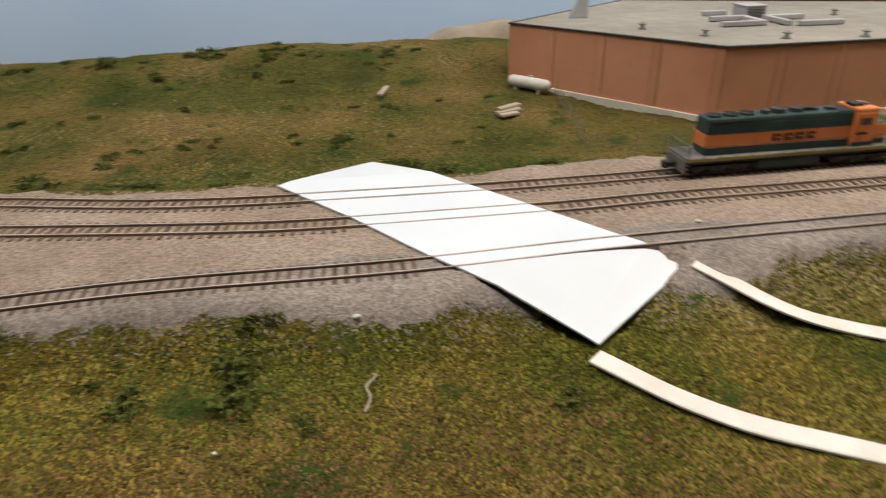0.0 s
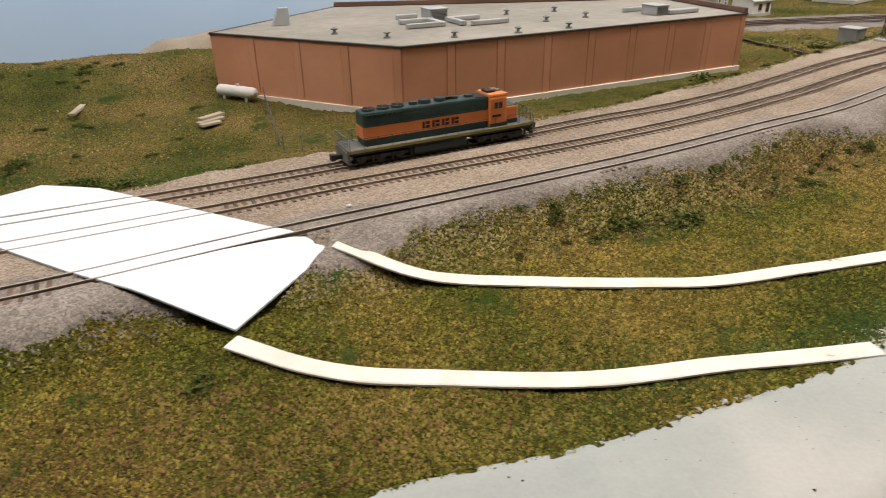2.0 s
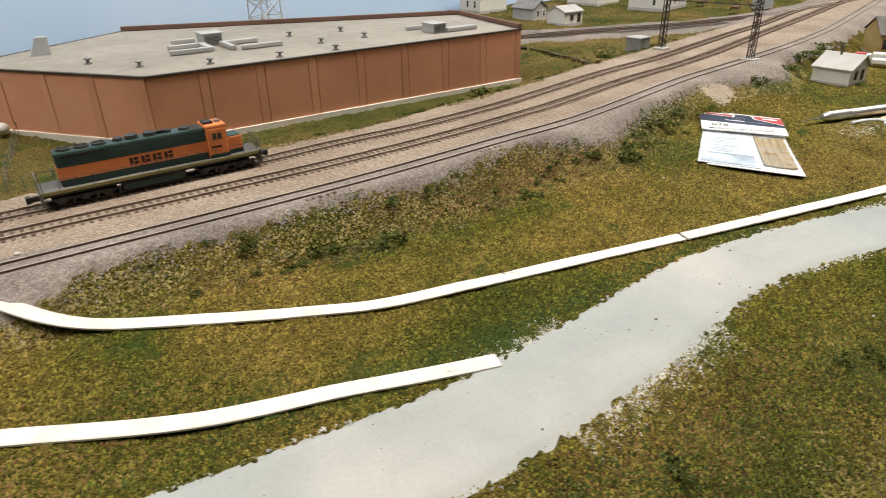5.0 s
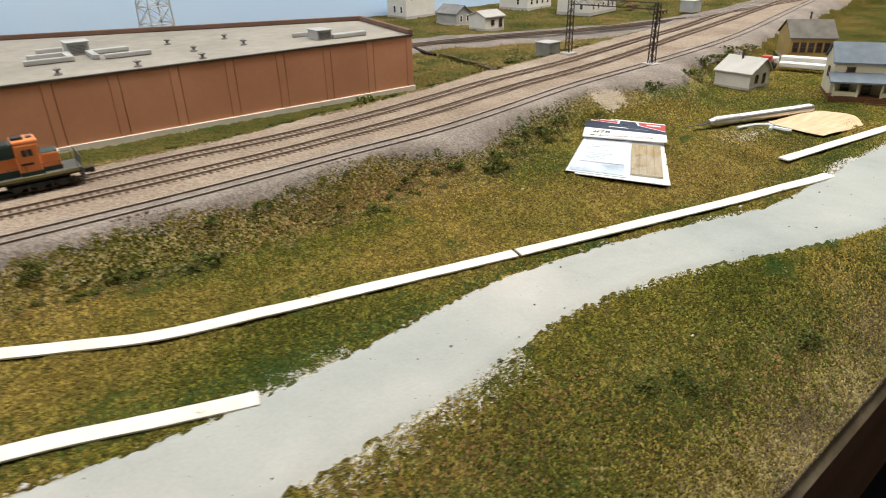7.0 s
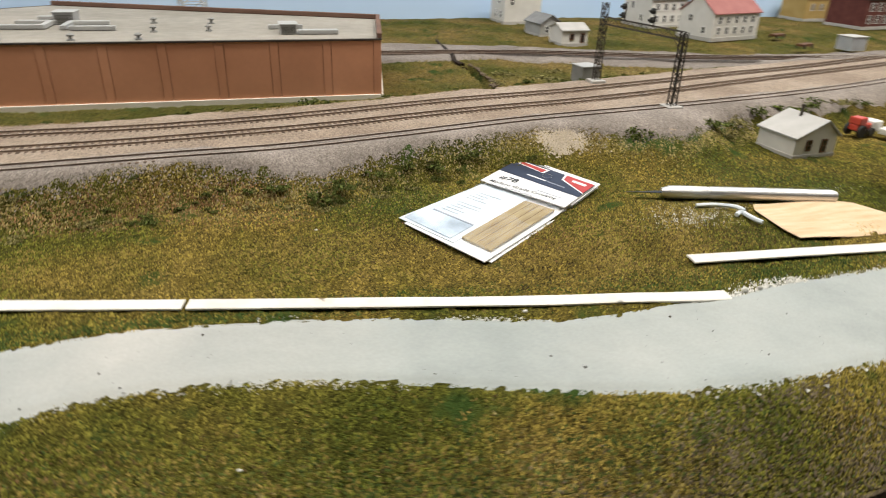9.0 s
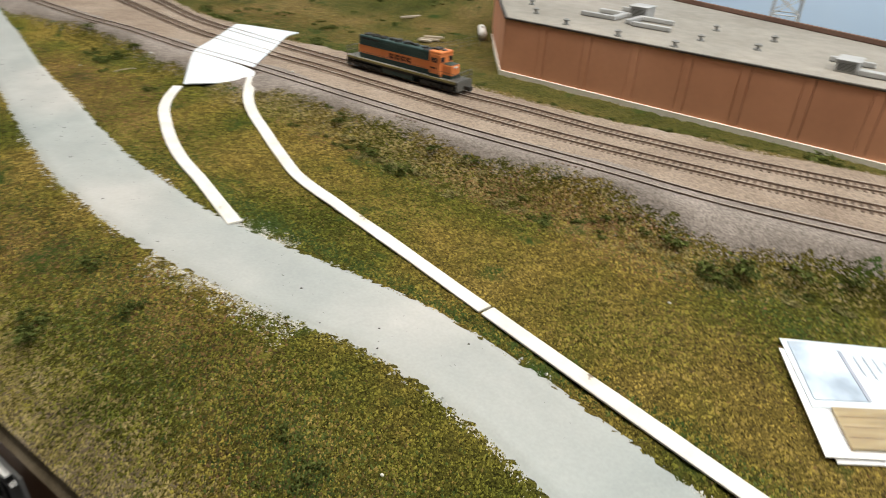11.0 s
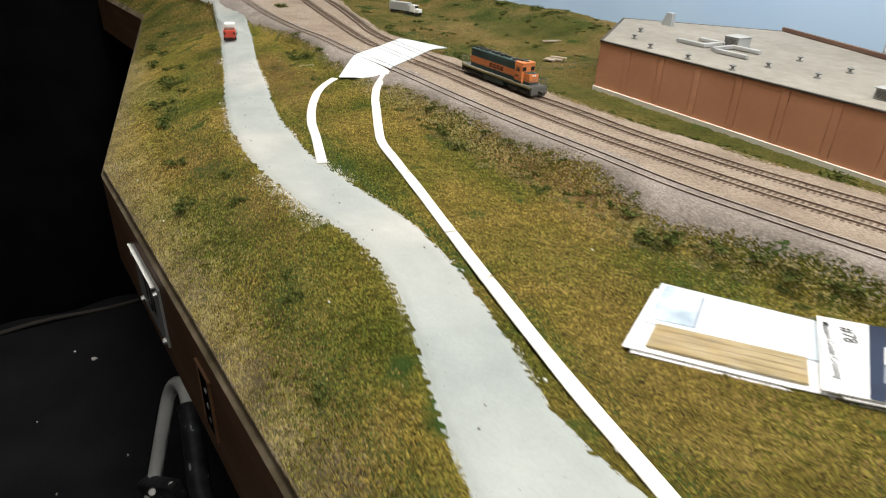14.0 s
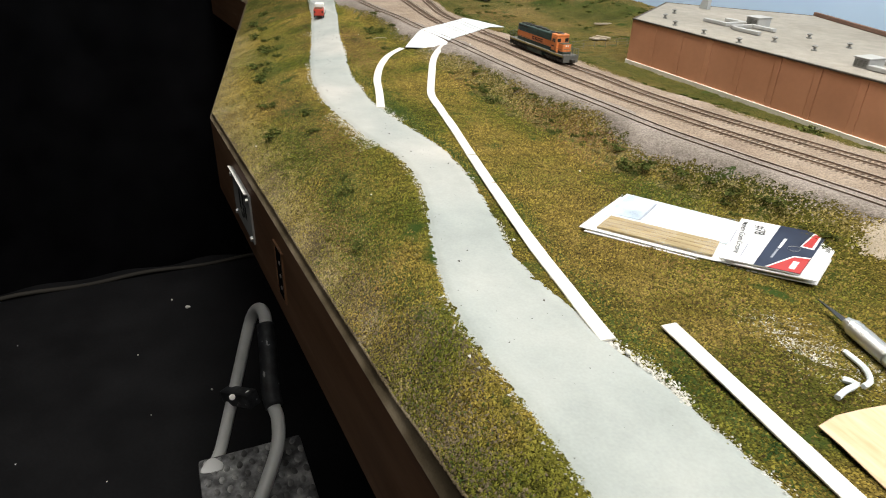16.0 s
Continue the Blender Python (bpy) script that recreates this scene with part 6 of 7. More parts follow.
house("white two-storey house with dark windows", 10.92, 7.55, 0.86, 10, 0.72, 0.62, 0.38, 0.56, M_WHITEW, M_ROOFG, "x",
      [("f", 0.12 + 0.16 * k, zc, 0.055, 0.09) for k in range(4) for zc in (0.11, 0.28)] + [("l", 0.2, 0.11, 0.05, 0.09), ("l", 0.42, 0.28, 0.05, 0.09)])
house("white two-storey house with red metal roof", 11.1, 6.28, 0.86, 14, 0.95, 0.6, 0.32, 0.55, M_WHITEW, M_ROOFR, "x",
      [("f", 0.12 + 0.17 * k, zc, 0.055, 0.085) for k in range(5) for zc in (0.10, 0.24)] + [("l", 0.15, 0.1, 0.05, 0.08), ("l", 0.4, 0.24, 0.05, 0.08)])
house("ochre wooden depot with brown window frames", 10.93, 2.36, 0.64, 40, 0.62, 0.48, 0.25, 0.42, M_YELLOW, M_ROOFD, "y",
      [("l", 0.08 + 0.085 * k, 0.15, 0.05, 0.10) for k in range(5)] + [("f", 0.15, 0.15, 0.06, 0.1), ("f", 0.42, 0.15, 0.06, 0.1)], (0.45, 0.2, 0.50), trim=M_BROWNT)
house("cream two-storey farmhouse with blue-grey roof and front porch", 9.24, 1.60, 0.62, -56, 0.80, 0.42, 0.31, 0.46, M_CREAM, M_ROOFB, "x",
      [("f", 0.14, 0.23, 0.06, 0.08), ("f", 0.52, 0.23, 0.06, 0.08), ("f", 0.12, 0.10, 0.06, 0.07), ("f", 0.30, 0.09, 0.06, 0.12), ("f", 0.55, 0.10, 0.06, 0.07), ("l", 0.2, 0.2, 0.06, 0.08)],
      name="farmhouse", trim=M_BROWNT, porch=(0.14, 0.155, 5, M_ROOFB), base=M_BROWNT)
house("ochre two-storey building at the village's back", 14.4, 8.2, 0.87, 5, 0.9, 0.55, 0.35, 0.5, M_YELLOW, M_ROOFG, "x", [("f", 0.15 + 0.2 * k, 0.2, 0.06, 0.1) for k in range(4)])
house("dark red brick storefront with pale window frames", 14.6, 7.15, 0.87, 8, 1.0, 0.7, 0.42, 0.46, M_REDBR, M_TRIM, "x", [("f", 0.12 + 0.19 * k, zc, 0.07, 0.12) for k in range(5) for zc in (0.12, 0.31)], name="brick_shop")


def crate(name, label, category, x, y, z, rz, sx, sy, h, wall_m, top_m):
    t = thing(name, label, category, x, y, z, rz)
    bm = bmesh.new()
    box(bm, -sx / 2, -sy / 2, -0.02, sx / 2, sy / 2, h, 0.004)
    part("body", bm, wall_m, t)
    bm = bmesh.new()
    box(bm, -sx / 2 - 0.008, -sy / 2 - 0.008, h, sx / 2 + 0.008, sy / 2 + 0.008, h + 0.012, 0.003)
    part("lid", bm, top_m, t)
    bm = bmesh.new()
    box(bm, -sx * 0.3, -sy / 2 - 0.003, 0.02, sx * 0.3, -sy / 2 + 0.002, h - 0.02, 0.001)
    part("door", bm, wall_m, t)
    return t


crate("relay_cabinet", "plain grey relay cabinet beside the tracks", "cabinet", 8.24, 4.36, 0.785, 8, 0.20, 0.20, 0.14, M_VENT, M_HVAC)
crate("utility_shed", "pale blue-grey metal shed beside the branch", "shed", 12.72, 5.52, 0.84, 5, 0.26, 0.24, 0.15, M_SILVER, M_ROOFW)
for x, y in ((12.3, 6.4), (12.0, 5.55)):
    t = thing("flat_wagon", "small dark wooden cart on the village grass", "wagon", x, y, 0.845, 20, "village carts")
    bm = bmesh.new()
    box(bm, -0.13, -0.05, 0.03, 0.13, 0.05, 0.06, 0.004)
    part("bed", bm, M_BROWNT, t)
    for sx in (-1, 1):
        for sy in (-1, 1):
            bm = bmesh.new()
            rod(bm, (sx * 0.09, sy * 0.045, 0.026), (sx * 0.09, sy * 0.055, 0.026), 0.026, 0.026, 12)
            part("wheel", bm, M_LOCOBLK, t)

# ---------------------------------------------------------------- line-side things


def mast(t, x, y, z0, z1, r):
    """A four-legged lattice mast with cross braces."""
    for dx in (-r, r):
        for dy in (-r, r):
            bm = bmesh.new()
            rod(bm, (x + dx, y + dy, z0), (x + dx * 0.8, y + dy * 0.8, z1), 0.0055, n=4)
            part("mast_leg", bm, M_LATTICE, t)
    bm = bmesh.new()
    n = 10
    for k in range(n):
        za, zb = z0 + (z1 - z0) * k / n, z0 + (z1 - z0) * (k + 1) / n
        s = 1 if k % 2 else -1
        for dx, dy, ex, ey in ((-s * r, -r, s * r, -r), (-s * r, r, s * r, r), (-r, -s * r, -r, s * r), (r, -s * r, r, s * r)):
            rod(bm, (x + dx * 0.92, y + dy * 0.92, za), (x + ex * 0.9, y + ey * 0.9, zb), 0.0035, n=4)
    part("mast_brace", bm, M_LATTICE, t)
    bm = bmesh.new()
    box(bm, x - 0.07, y - 0.07, z0 - 0.05, x + 0.07, y + 0.07, z0 + 0.02, 0.006)
    part("mast_base", bm, M_CONC, t, "pale concrete base")


def signal_bridge():
    t = thing("signal_bridge", "dark lattice signal bridge spanning the tracks on concrete bases", "signal bridge")
    a, b = (8.30, 2.95), (8.13, 3.93)
    zt = 1.44
    mast(t, *a, 0.85, zt, 0.026)
    mast(t, *b, 0.86, zt + 0.12, 0.026)
    for dz in (0.0, -0.06):
        for dx in (-0.02, 0.02):
            bm = bmesh.new()
            rod(bm, (a[0] + dx, a[1], zt + dz), (b[0] + dx, b[1], zt + dz), 0.0036, n=4)
            part("chord", bm, M_LATTICE, t)
    n = 12
    for k in range(n):
        u, v = k / n, (k + 1) / n
        p = lambda q, z, dx: (a[0] + (b[0] - a[0]) * q + dx, a[1] + (b[1] - a[1]) * q, z)
        for dx in (-0.02, 0.02):
            bm = bmesh.new()
            rod(bm, p(u, zt - 0.06 * (k % 2), dx), p(v, zt - 0.06 * ((k + 1) % 2), dx), 0.0024, n=4)
            part("truss_brace", bm, M_LATTICE, t)
    for q, dz in ((0.36, 0.0), (0.72, 0.02)):
        bm = bmesh.new()
        x, y = a[0] + (b[0] - a[0]) * q, a[1] + (b[1] - a[1]) * q
        rod(bm, (x, y, zt), (x, y, zt + 0.13 + dz), 0.006, n=6)
        head = part("signal_post", bm, M_LATTICE, t)
        for k in range(2):
            bm = bmesh.new()
            zc = zt + 0.045 + 0.07 * k
            rod(bm, (x - 0.03, y, zc), (x - 0.012, y, zc), 0.024, 0.024, 14)
            rod(bm, (x - 0.055, y, zc), (x - 0.03, y, zc), 0.010, 0.010, 10)
            part("signal_head", bm, M_LOCOBLK, head)
    bm = bmesh.new()
    for z in (zt - 0.16, zt - 0.1):
        rod(bm, (a[0], a[1], z), (a[0] - 0.02, a[1] + 0.12, zt - 0.05), 0.004, n=4)
    part("knee_brace", bm, M_LATTICE, t)


signal_bridge()


def steel_tower():
    t = thing("lattice_tower", "pale grey steel lattice tower rising behind the warehouse", "tower", 4.45, 6.35, 0.80, 15)
    for sx in (-1, 1):
        for sy in (-1, 1):
            bm = bmesh.new()
            rod(bm, (sx * 0.14, sy * 0.14, -0.05), (sx * 0.10, sy * 0.10, 1.4), 0.008, n=5)
            part("tower_leg", bm, M_SILVER, t)
    bm = bmesh.new()
    for k in range(8):
        za, zb = 0.17 * k, 0.17 * (k + 1)
        ra, rb = 0.14 - 0.005 * k, 0.14 - 0.005 * (k + 1)
        for s in (-1, 1):
            for u in (-1, 1):
                rod(bm, (u * ra, s * ra, za), (-u * rb, s * rb, zb), 0.005, n=4)
                rod(bm, (s * ra, u * ra, za), (s * rb, -u * rb, zb), 0.005, n=4)
            rod(bm, (-rb, s * rb, zb), (rb, s * rb, zb), 0.005, n=4)
            rod(bm, (s * rb, -rb, zb), (s * rb, rb, zb), 0.005, n=4)
    part("tower_brace", bm, M_SILVER, t)


steel_tower()


def gas_tank():
    t = thing("gas_tank", "white cylindrical gas tank on short saddles beside the warehouse", "tank", 1.69, 5.09, float(land(1.69, 5.09)) + 0.002, -52)
    t.scale = (0.76, 0.76, 0.76)
    bm = bmesh.new()
    prof = [(-0.27, 0.0), (-0.262, 0.03), (-0.24, 0.052), (-0.21, 0.06), (0.21, 0.06), (0.24, 0.052), (0.262, 0.03), (0.27, 0.0)]
    n = 18
    rows = [[bm.verts.new((x, r * math.cos(2 * math.pi * k / n), 0.085 + r * math.sin(2 * math.pi * k / n))) for k in range(n)] for x, r in prof[1:-1]]
    for a, b in zip(rows, rows[1:]):
        for k in range(n):
            bm.faces.new((a[k], a[(k + 1) % n], b[(k + 1) % n], b[k]))
    bm.faces.new(rows[0][::-1]), bm.faces.new(rows[-1])
    part("vessel", bm, M_WHITEW, t, smooth=True)
    for x in (-0.15, 0.15):
        bm = bmesh.new()
        box(bm, x - 0.018, -0.045, -0.03, x + 0.018, 0.045, 0.04, 0.003)
        part("saddle", bm, M_CONC, t)
    bm = bmesh.new()
    rod(bm, (0.02, 0, 0.14), (0.02, 0, 0.165), 0.02, 0.02, 10)
    part("valve_cap", bm, M_WHITEW, t)


gas_tank()


def plank_stack():
    t = thing("plank_stack", "weathered pale planks stacked crookedly on the turf", "planks", 1.395, 4.53, float(land(1.395, 4.53)) + 0.012, 20)
    for k, (dx, dy, dz, a) in enumerate(((-0.045, -0.06, 0.0, 0), (0.0, 0.0, 0.004, 5), (0.03, 0.045, 0.022, 12))):
        bm = bmesh.new()
        box(bm, -0.105 + 0.04 * (k == 0), -0.026, 0, 0.105 - 0.02 * (k == 0), 0.026, 0.018, 0.002, Matrix.Translation((dx, dy, dz)) @ Matrix.Rotation(math.radians(a), 4, "Z"))
        part("plank", bm, M_OLDWOOD, t)


plank_stack()
bm = bmesh.new()
box(bm, -0.14, -0.022, 0, 0.14, 0.022, 0.02, 0.003, Matrix.Translation((0.53, 5.2, float(land(0.53, 5.2)) + 0.012)) @ Matrix.Rotation(math.radians(75), 4, "Z"))
tagged(part("loose_plank", bm, M_OLDWOOD), "single pale plank lying on the turf", "plank")


def wire_fence():
    t = thing("wire_fence", "thin grey wire fence beside the warehouse corner", "fence")
    line = [(1.88, 4.98), (1.80, 4.4), (1.73, 3.68), (1.98, 3.62), (2.3, 3.58)]
    pts = spline(line, 0.16)
    for x, y in pts:
        bm = bmesh.new()
        z = float(land(x, y))
        rod(bm, (x, y, z - 0.02), (x, y, z + 0.11), 0.0028, n=5)
        part("post", bm, M_LOCOGREY, t)
    for h in (0.035, 0.07, 0.105):
        bm = bmesh.new()
        pipe(bm, [(x, y, float(land(x, y)) + h) for x, y in pts], 0.0013, 4)
        part("wire", bm, M_LOCOGREY, t)


wire_fence()


def mound():
    r = np.random.RandomState(9)
    n, m = 60, 24
    V = []
    for i in range(n):
        for j in range(m):
            u, v = i / (n - 1), j / (m - 1)
            x, y = 0.55 + 2.3 * u, 6.45 + 1.3 * v
            h = 0.40 * ramp01(u / 0.35) * ramp01((1 - u) / 0.2) * ramp01(v / 0.3) * ramp01((1 - v) / 0.4)
            V.append((x, y, 0.62 + float(h) * (1 + 0.3 * float(wavy(x, y, 2.5))) + 0.012 * float(wavy(x, y, 14))))
    idx = np.arange(n * m).reshape(n, m)
    f = np.stack([idx[:-1, :-1], idx[1:, :-1], idx[1:, 1:], idx[:-1, 1:]], -1).reshape(-1, 4)
    tagged(mesh_np("earth_mound", V, f, M_EARTH, True), "bare tan earth mound behind the turf hill", "mound", kind="structure")


mound()


def open_joint():
    """Dark strips that paint the shade in the joint's bottom and in the thin crack that goes on from it across the
    branch bed.
    """
    for name, label, mat, pts, w0, w1, up in (("board_gap", "open joint between two layout boards, its shade a near-black sheet", M_GAPSHADE, [(7.04, 3.84), (7.12, 4.1), (7.20, 4.45), (7.235, 5.0), (7.19, 5.2)], 0.045, 0.03, 0.015),
                                              ("board_crack", "narrow crack across the branch bed, its shade a dark brown strip", M_GAPSHADE, [(7.19, 5.18), (7.15, 5.28), (7.20, 5.6), (7.235, 6.1), (7.31, 6.7)], 0.028, 0.010, 0.028)):
        p = spline(pts, 0.05)
        n = len(p)
        V, F = [], []
        for i, (x, y) in enumerate(p):
            w = (w0 + (w1 - w0) * i / n) * (1 + 0.8 * float(wavy(x, y, 9)))
            for dx in (-w, w):
                z = float(land(x, y)) + up
                V += [(x + dx, y, z - 0.03), (x + dx, y, z)]
        for i in range(n - 1):
            a, b = 4 * i, 4 * i + 4
            F += [(a + 1, a + 3, b + 3, b + 1), (a, a + 1, b + 1, b), (a + 3, a + 2, b + 2, b + 3), (a + 2, a, b, b + 2)]
        tagged(mesh_np(name, V, F, mat), label, "gap", kind="structure")


open_joint()


def joint_lip():
    """Crumbling earth edge along the open joint."""
    r = np.random.RandomState(12)
    bm = bmesh.new()
    for i in range(70):
        y = 3.82 + 1.4 * r.rand()
        x = float(joint_x(y)) + (0.075 if r.rand() < 0.7 else -0.07) + 0.012 * r.randn()
        bmesh.ops.create_icosphere(bm, subdivisions=1, radius=0.010 + 0.018 * r.rand(), matrix=Matrix.Translation((x, y, float(land(x + 0.05, y)) + 0.01)) @ Matrix.Diagonal((1, 1.3, 0.6, 1)))
    for v in bm.verts:
        v.co += Vector((0.02 * float(wavy(v.co.x, v.co.y, 30)), 0.02 * float(wavy(v.co.y, v.co.x, 30)), 0))
    tagged(part("joint_lip", bm, M_JOINT), "crumbled earth edge beside the open joint", "earth", kind="structure")


joint_lip()

# ---------------------------------------------------------------- vehicles


def pickup_van():
    t = thing("pickup_truck", "small red and white model pickup standing on the road", "truck", -2.05, 1.40, float(land(-2.05, 1.40)) + 0.012, 163)
    t.scale = (1.5, 1.35, 1.5)
    bm = bmesh.new()
    box(bm, -0.02, -0.06, 0.03, 0.17, 0.06, 0.085, 0.012)
    part("body", bm, M_PIPE, t)
    bm = bmesh.new()
    box(bm, -0.17, -0.06, 0.03, -0.02, 0.06, 0.10, 0.012)
    part("rear_body", bm, M_REDCAR, t, "red rear end")
    for sy in (-0.045, 0.045):
        bm = bmesh.new()
        box(bm, -0.173, sy - 0.01, 0.06, -0.168, sy + 0.01, 0.08, 0.002)
        part("tail_light", bm, M_MAROON, t)
    bm = bmesh.new()
    box(bm, -0.04, -0.056, 0.085, 0.10, 0.056, 0.135, 0.014)
    part("cab", bm, M_PIPE, t, "white cab")
    bm = bmesh.new()
    box(bm, -0.155, -0.048, 0.098, -0.045, 0.048, 0.104, 0.002)
    part("load_bed", bm, M_BROWNT, t)
    bm = bmesh.new()
    box(bm, 0.094, -0.046, 0.095, 0.102, 0.046, 0.125, 0.002)
    part("windscreen", bm, M_GLASSD, t)
    for sx in (-0.105, 0.11):
        for sy in (-1, 1):
            bm = bmesh.new()
            rod(bm, (sx, sy * 0.048, 0.028), (sx, sy * 0.062, 0.028), 0.028, 0.028, 14)
            part("wheel", bm, M_LOCOBLK, t)


pickup_van()


def lorry():
    t = thing("semi_truck", "white tractor with grey box trailer parked on the turf", "truck", -2.85, 4.62, float(land(-2.85, 4.62)) + 0.005, 22)
    t.scale = (0.74, 0.74, 0.74)
    bm = bmesh.new()
    box(bm, -0.38, -0.08, 0.07, 0.20, 0.08, 0.25, 0.005)
    part("trailer_box", bm, M_HVAC, t, "pale grey trailer box")
    bm = bmesh.new()
    box(bm, 0.24, -0.075, 0.06, 0.40, 0.075, 0.22, 0.014)
    box(bm, 0.40, -0.07, 0.06, 0.52, 0.07, 0.14, 0.014)
    part("tractor", bm, M_PIPE, t, "white tractor")
    bm = bmesh.new()
    box(bm, 0.396, -0.062, 0.15, 0.404, 0.062, 0.205, 0.002)
    part("windscreen", bm, M_GLASSD, t)
    bm = bmesh.new()
    box(bm, -0.36, -0.05, 0.045, 0.46, 0.05, 0.07)
    part("chassis", bm, M_LOCOBLK, t)
    for sx in (-0.31, -0.23, 0.16, 0.24, 0.46):
        for sy in (-1, 1):
            bm = bmesh.new()
            rod(bm, (sx, sy * 0.058, 0.032), (sx, sy * 0.08, 0.032), 0.033, 0.033, 14)
            part("wheel", bm, M_LOCOBLK, t)


lorry()
for x, y, a, m in ((-4.9, 2.36, -6, M_RUSTCAR), (-6.6, 2.55, -8, M_YELLOW)):
    t = thing("freight_car", "brown model freight car standing on the siding", "railway car", x, y, RAIL_TOP, a, "freight cars")
    bm = bmesh.new()
    box(bm, -0.45, -0.09, 0.06, 0.45, 0.09, 0.25, 0.006)
    part("body", bm, m, t)
    for k in range(-8, 9):
        for sy in (-1, 1):
            bm = bmesh.new()
            box(bm, k * 0.052 - 0.004, sy * 0.092 - 0.004, 0.07, k * 0.052 + 0.004, sy * 0.092 + 0.004, 0.24)
            part("side_rib", bm, m, t)
    for sx in (-0.3, 0.3):
        bm = bmesh.new()
        box(bm, sx - 0.1, -0.07, 0.02, sx + 0.1, 0.07, 0.055, 0.005)
        tr = part("truck", bm, M_LOCOBLK, t)
        for dx in (-0.06, 0.06):
            bm = bmesh.new()
            for sy in (-1, 1):
                rod(bm, (sx + dx, sy * 0.04, 0.025), (sx + dx, sy * 0.052, 0.025), 0.025, 0.025, 14)
            part("wheelset", bm, M_STEEL, tr)


def tractor_and_trailer():
    t = thing("red_tractor", "small red and white model tractor beside the cottage", "tractor", 9.93, 2.60, 0.64, 10)
    bm = bmesh.new()
    box(bm, -0.10, -0.04, 0.05, 0.10, 0.04, 0.10, 0.01)
    box(bm, -0.10, -0.05, 0.10, 0.0, 0.05, 0.16, 0.01)
    part("body", bm, M_REDCAR, t)
    bm = bmesh.new()
    box(bm, 0.08, -0.06, 0.03, 0.2, 0.06, 0.12, 0.012)
    part("hopper", bm, M_PIPE, t, "white hopper")
    for sx, r in ((-0.06, 0.05), (0.07, 0.035)):
        for sy in (-1, 1):
            bm = bmesh.new()
            rod(bm, (sx, sy * 0.045, r), (sx, sy * 0.07, r), r, r, 16)
            part("wheel", bm, M_LOCOBLK, t)
    for x0, y0, x1, y1, z, h in ((10.12, 2.56, 10.32, 1.98, 0.66, 0.05), (10.30, 2.64, 10.50, 2.10, 0.66, 0.085)):
        bm = bmesh.new()
        L = math.hypot(x1 - x0, y1 - y0)
        box(bm, 0, -0.06, 0, L, 0.06, h, 0.01, Matrix.Translation((x0, y0, z)) @ Matrix.Rotation(math.atan2(y1 - y0, x1 - x0), 4, "Z"))
        tagged(part("white_trough", bm, M_PIPE), "long white plastic piece lying by the depot", "offcut", "white plastic pieces")


tractor_and_trailer()

# ---------------------------------------------------------------- aisle: plate, slot and step stool


def on_fascia(x, z, out=0.0):
    y = float(edge_y(x)) - 0.024 - out
    return x, y, z


def outlet_plate():
    t = thing("switch_plate", "pale metal plate with holes and screws mounted on the fascia", "plate")
    a = math.atan2(0.0666, 1.0)
    x, y, z = on_fascia(3.035, -0.27)
    t.matrix_world = pose(x * S, y * S, z * S, 0, 0, math.degrees(a))
    bm = bmesh.new()
    box(bm, -0.415, -0.02, -0.25, 0.415, 0.0, 0.25, 0.006)
    part("plate", bm, M_HVAC, t, "scuffed pale grey metal plate")
    bm = bmesh.new()
    box(bm, -0.415, -0.05, 0.244, 0.36, -0.021, 0.256, 0.003)
    part("lip", bm, M_PIPE, t, "bright folded top lip")
    # The plate is uncut: thin black plates paint the shade of its openings.
    for px, pz, w, h in ((-0.08, 0.03, 0.035, 0.10), (0.07, 0.10, 0.03, 0.09), (0.07, -0.06, 0.03, 0.05), (0.17, -0.02, 0.03, 0.07), (-0.02, -0.12, 0.05, 0.025)):
        bm = bmesh.new()
        box(bm, px - w, -0.0235, pz - h, px + w, -0.0205, pz + h, 0.001)
        part("slot_shade", bm, M_INK, t, "black plate painting the shade of a keyed opening")
    for px, pz in ((-0.38, 0.18), (0.36, 0.19), (-0.30, -0.2), (0.38, -0.2)):
        bm = bmesh.new()
        rod(bm, (px, -0.045, pz), (px, -0.02, pz), 0.022, 0.028, 10)
        part("screw", bm, M_ALU, t)


outlet_plate()
bm = bmesh.new()
x, y, z = on_fascia(4.44, -0.29)
recess = thing("fascia_slot", "narrow slot with a worn rim in the fascia, its shaded depth a black block", "slot")
recess.matrix_world = pose(x * S, y * S, z * S, 0, 0, math.degrees(math.atan2(0.0666, 1)))
# A black block on the uncut board paints the shade of the slot's depth.
box(bm, -0.10, -0.006, -0.235, 0.10, 0.02, 0.225, 0.002)
part("opening", bm, M_BLACK, recess)
for x0, x1, z0, z1 in ((-0.14, 0.14, 0.226, 0.24), (-0.125, -0.101, -0.235, 0.225), (0.101, 0.125, -0.235, 0.225)):
    bm = bmesh.new()
    box(bm, x0, -0.014, z0, x1, 0.02, z1, 0.002)
    part("rim", bm, M_FASCIA, recess)
for zc in (0.10, -0.02, -0.13):
    bm = bmesh.new()
    rod(bm, (0.02, -0.014, zc), (0.02, -0.007, zc), 0.016, 0.02, 8)
    part("contact", bm, M_ALU, recess)


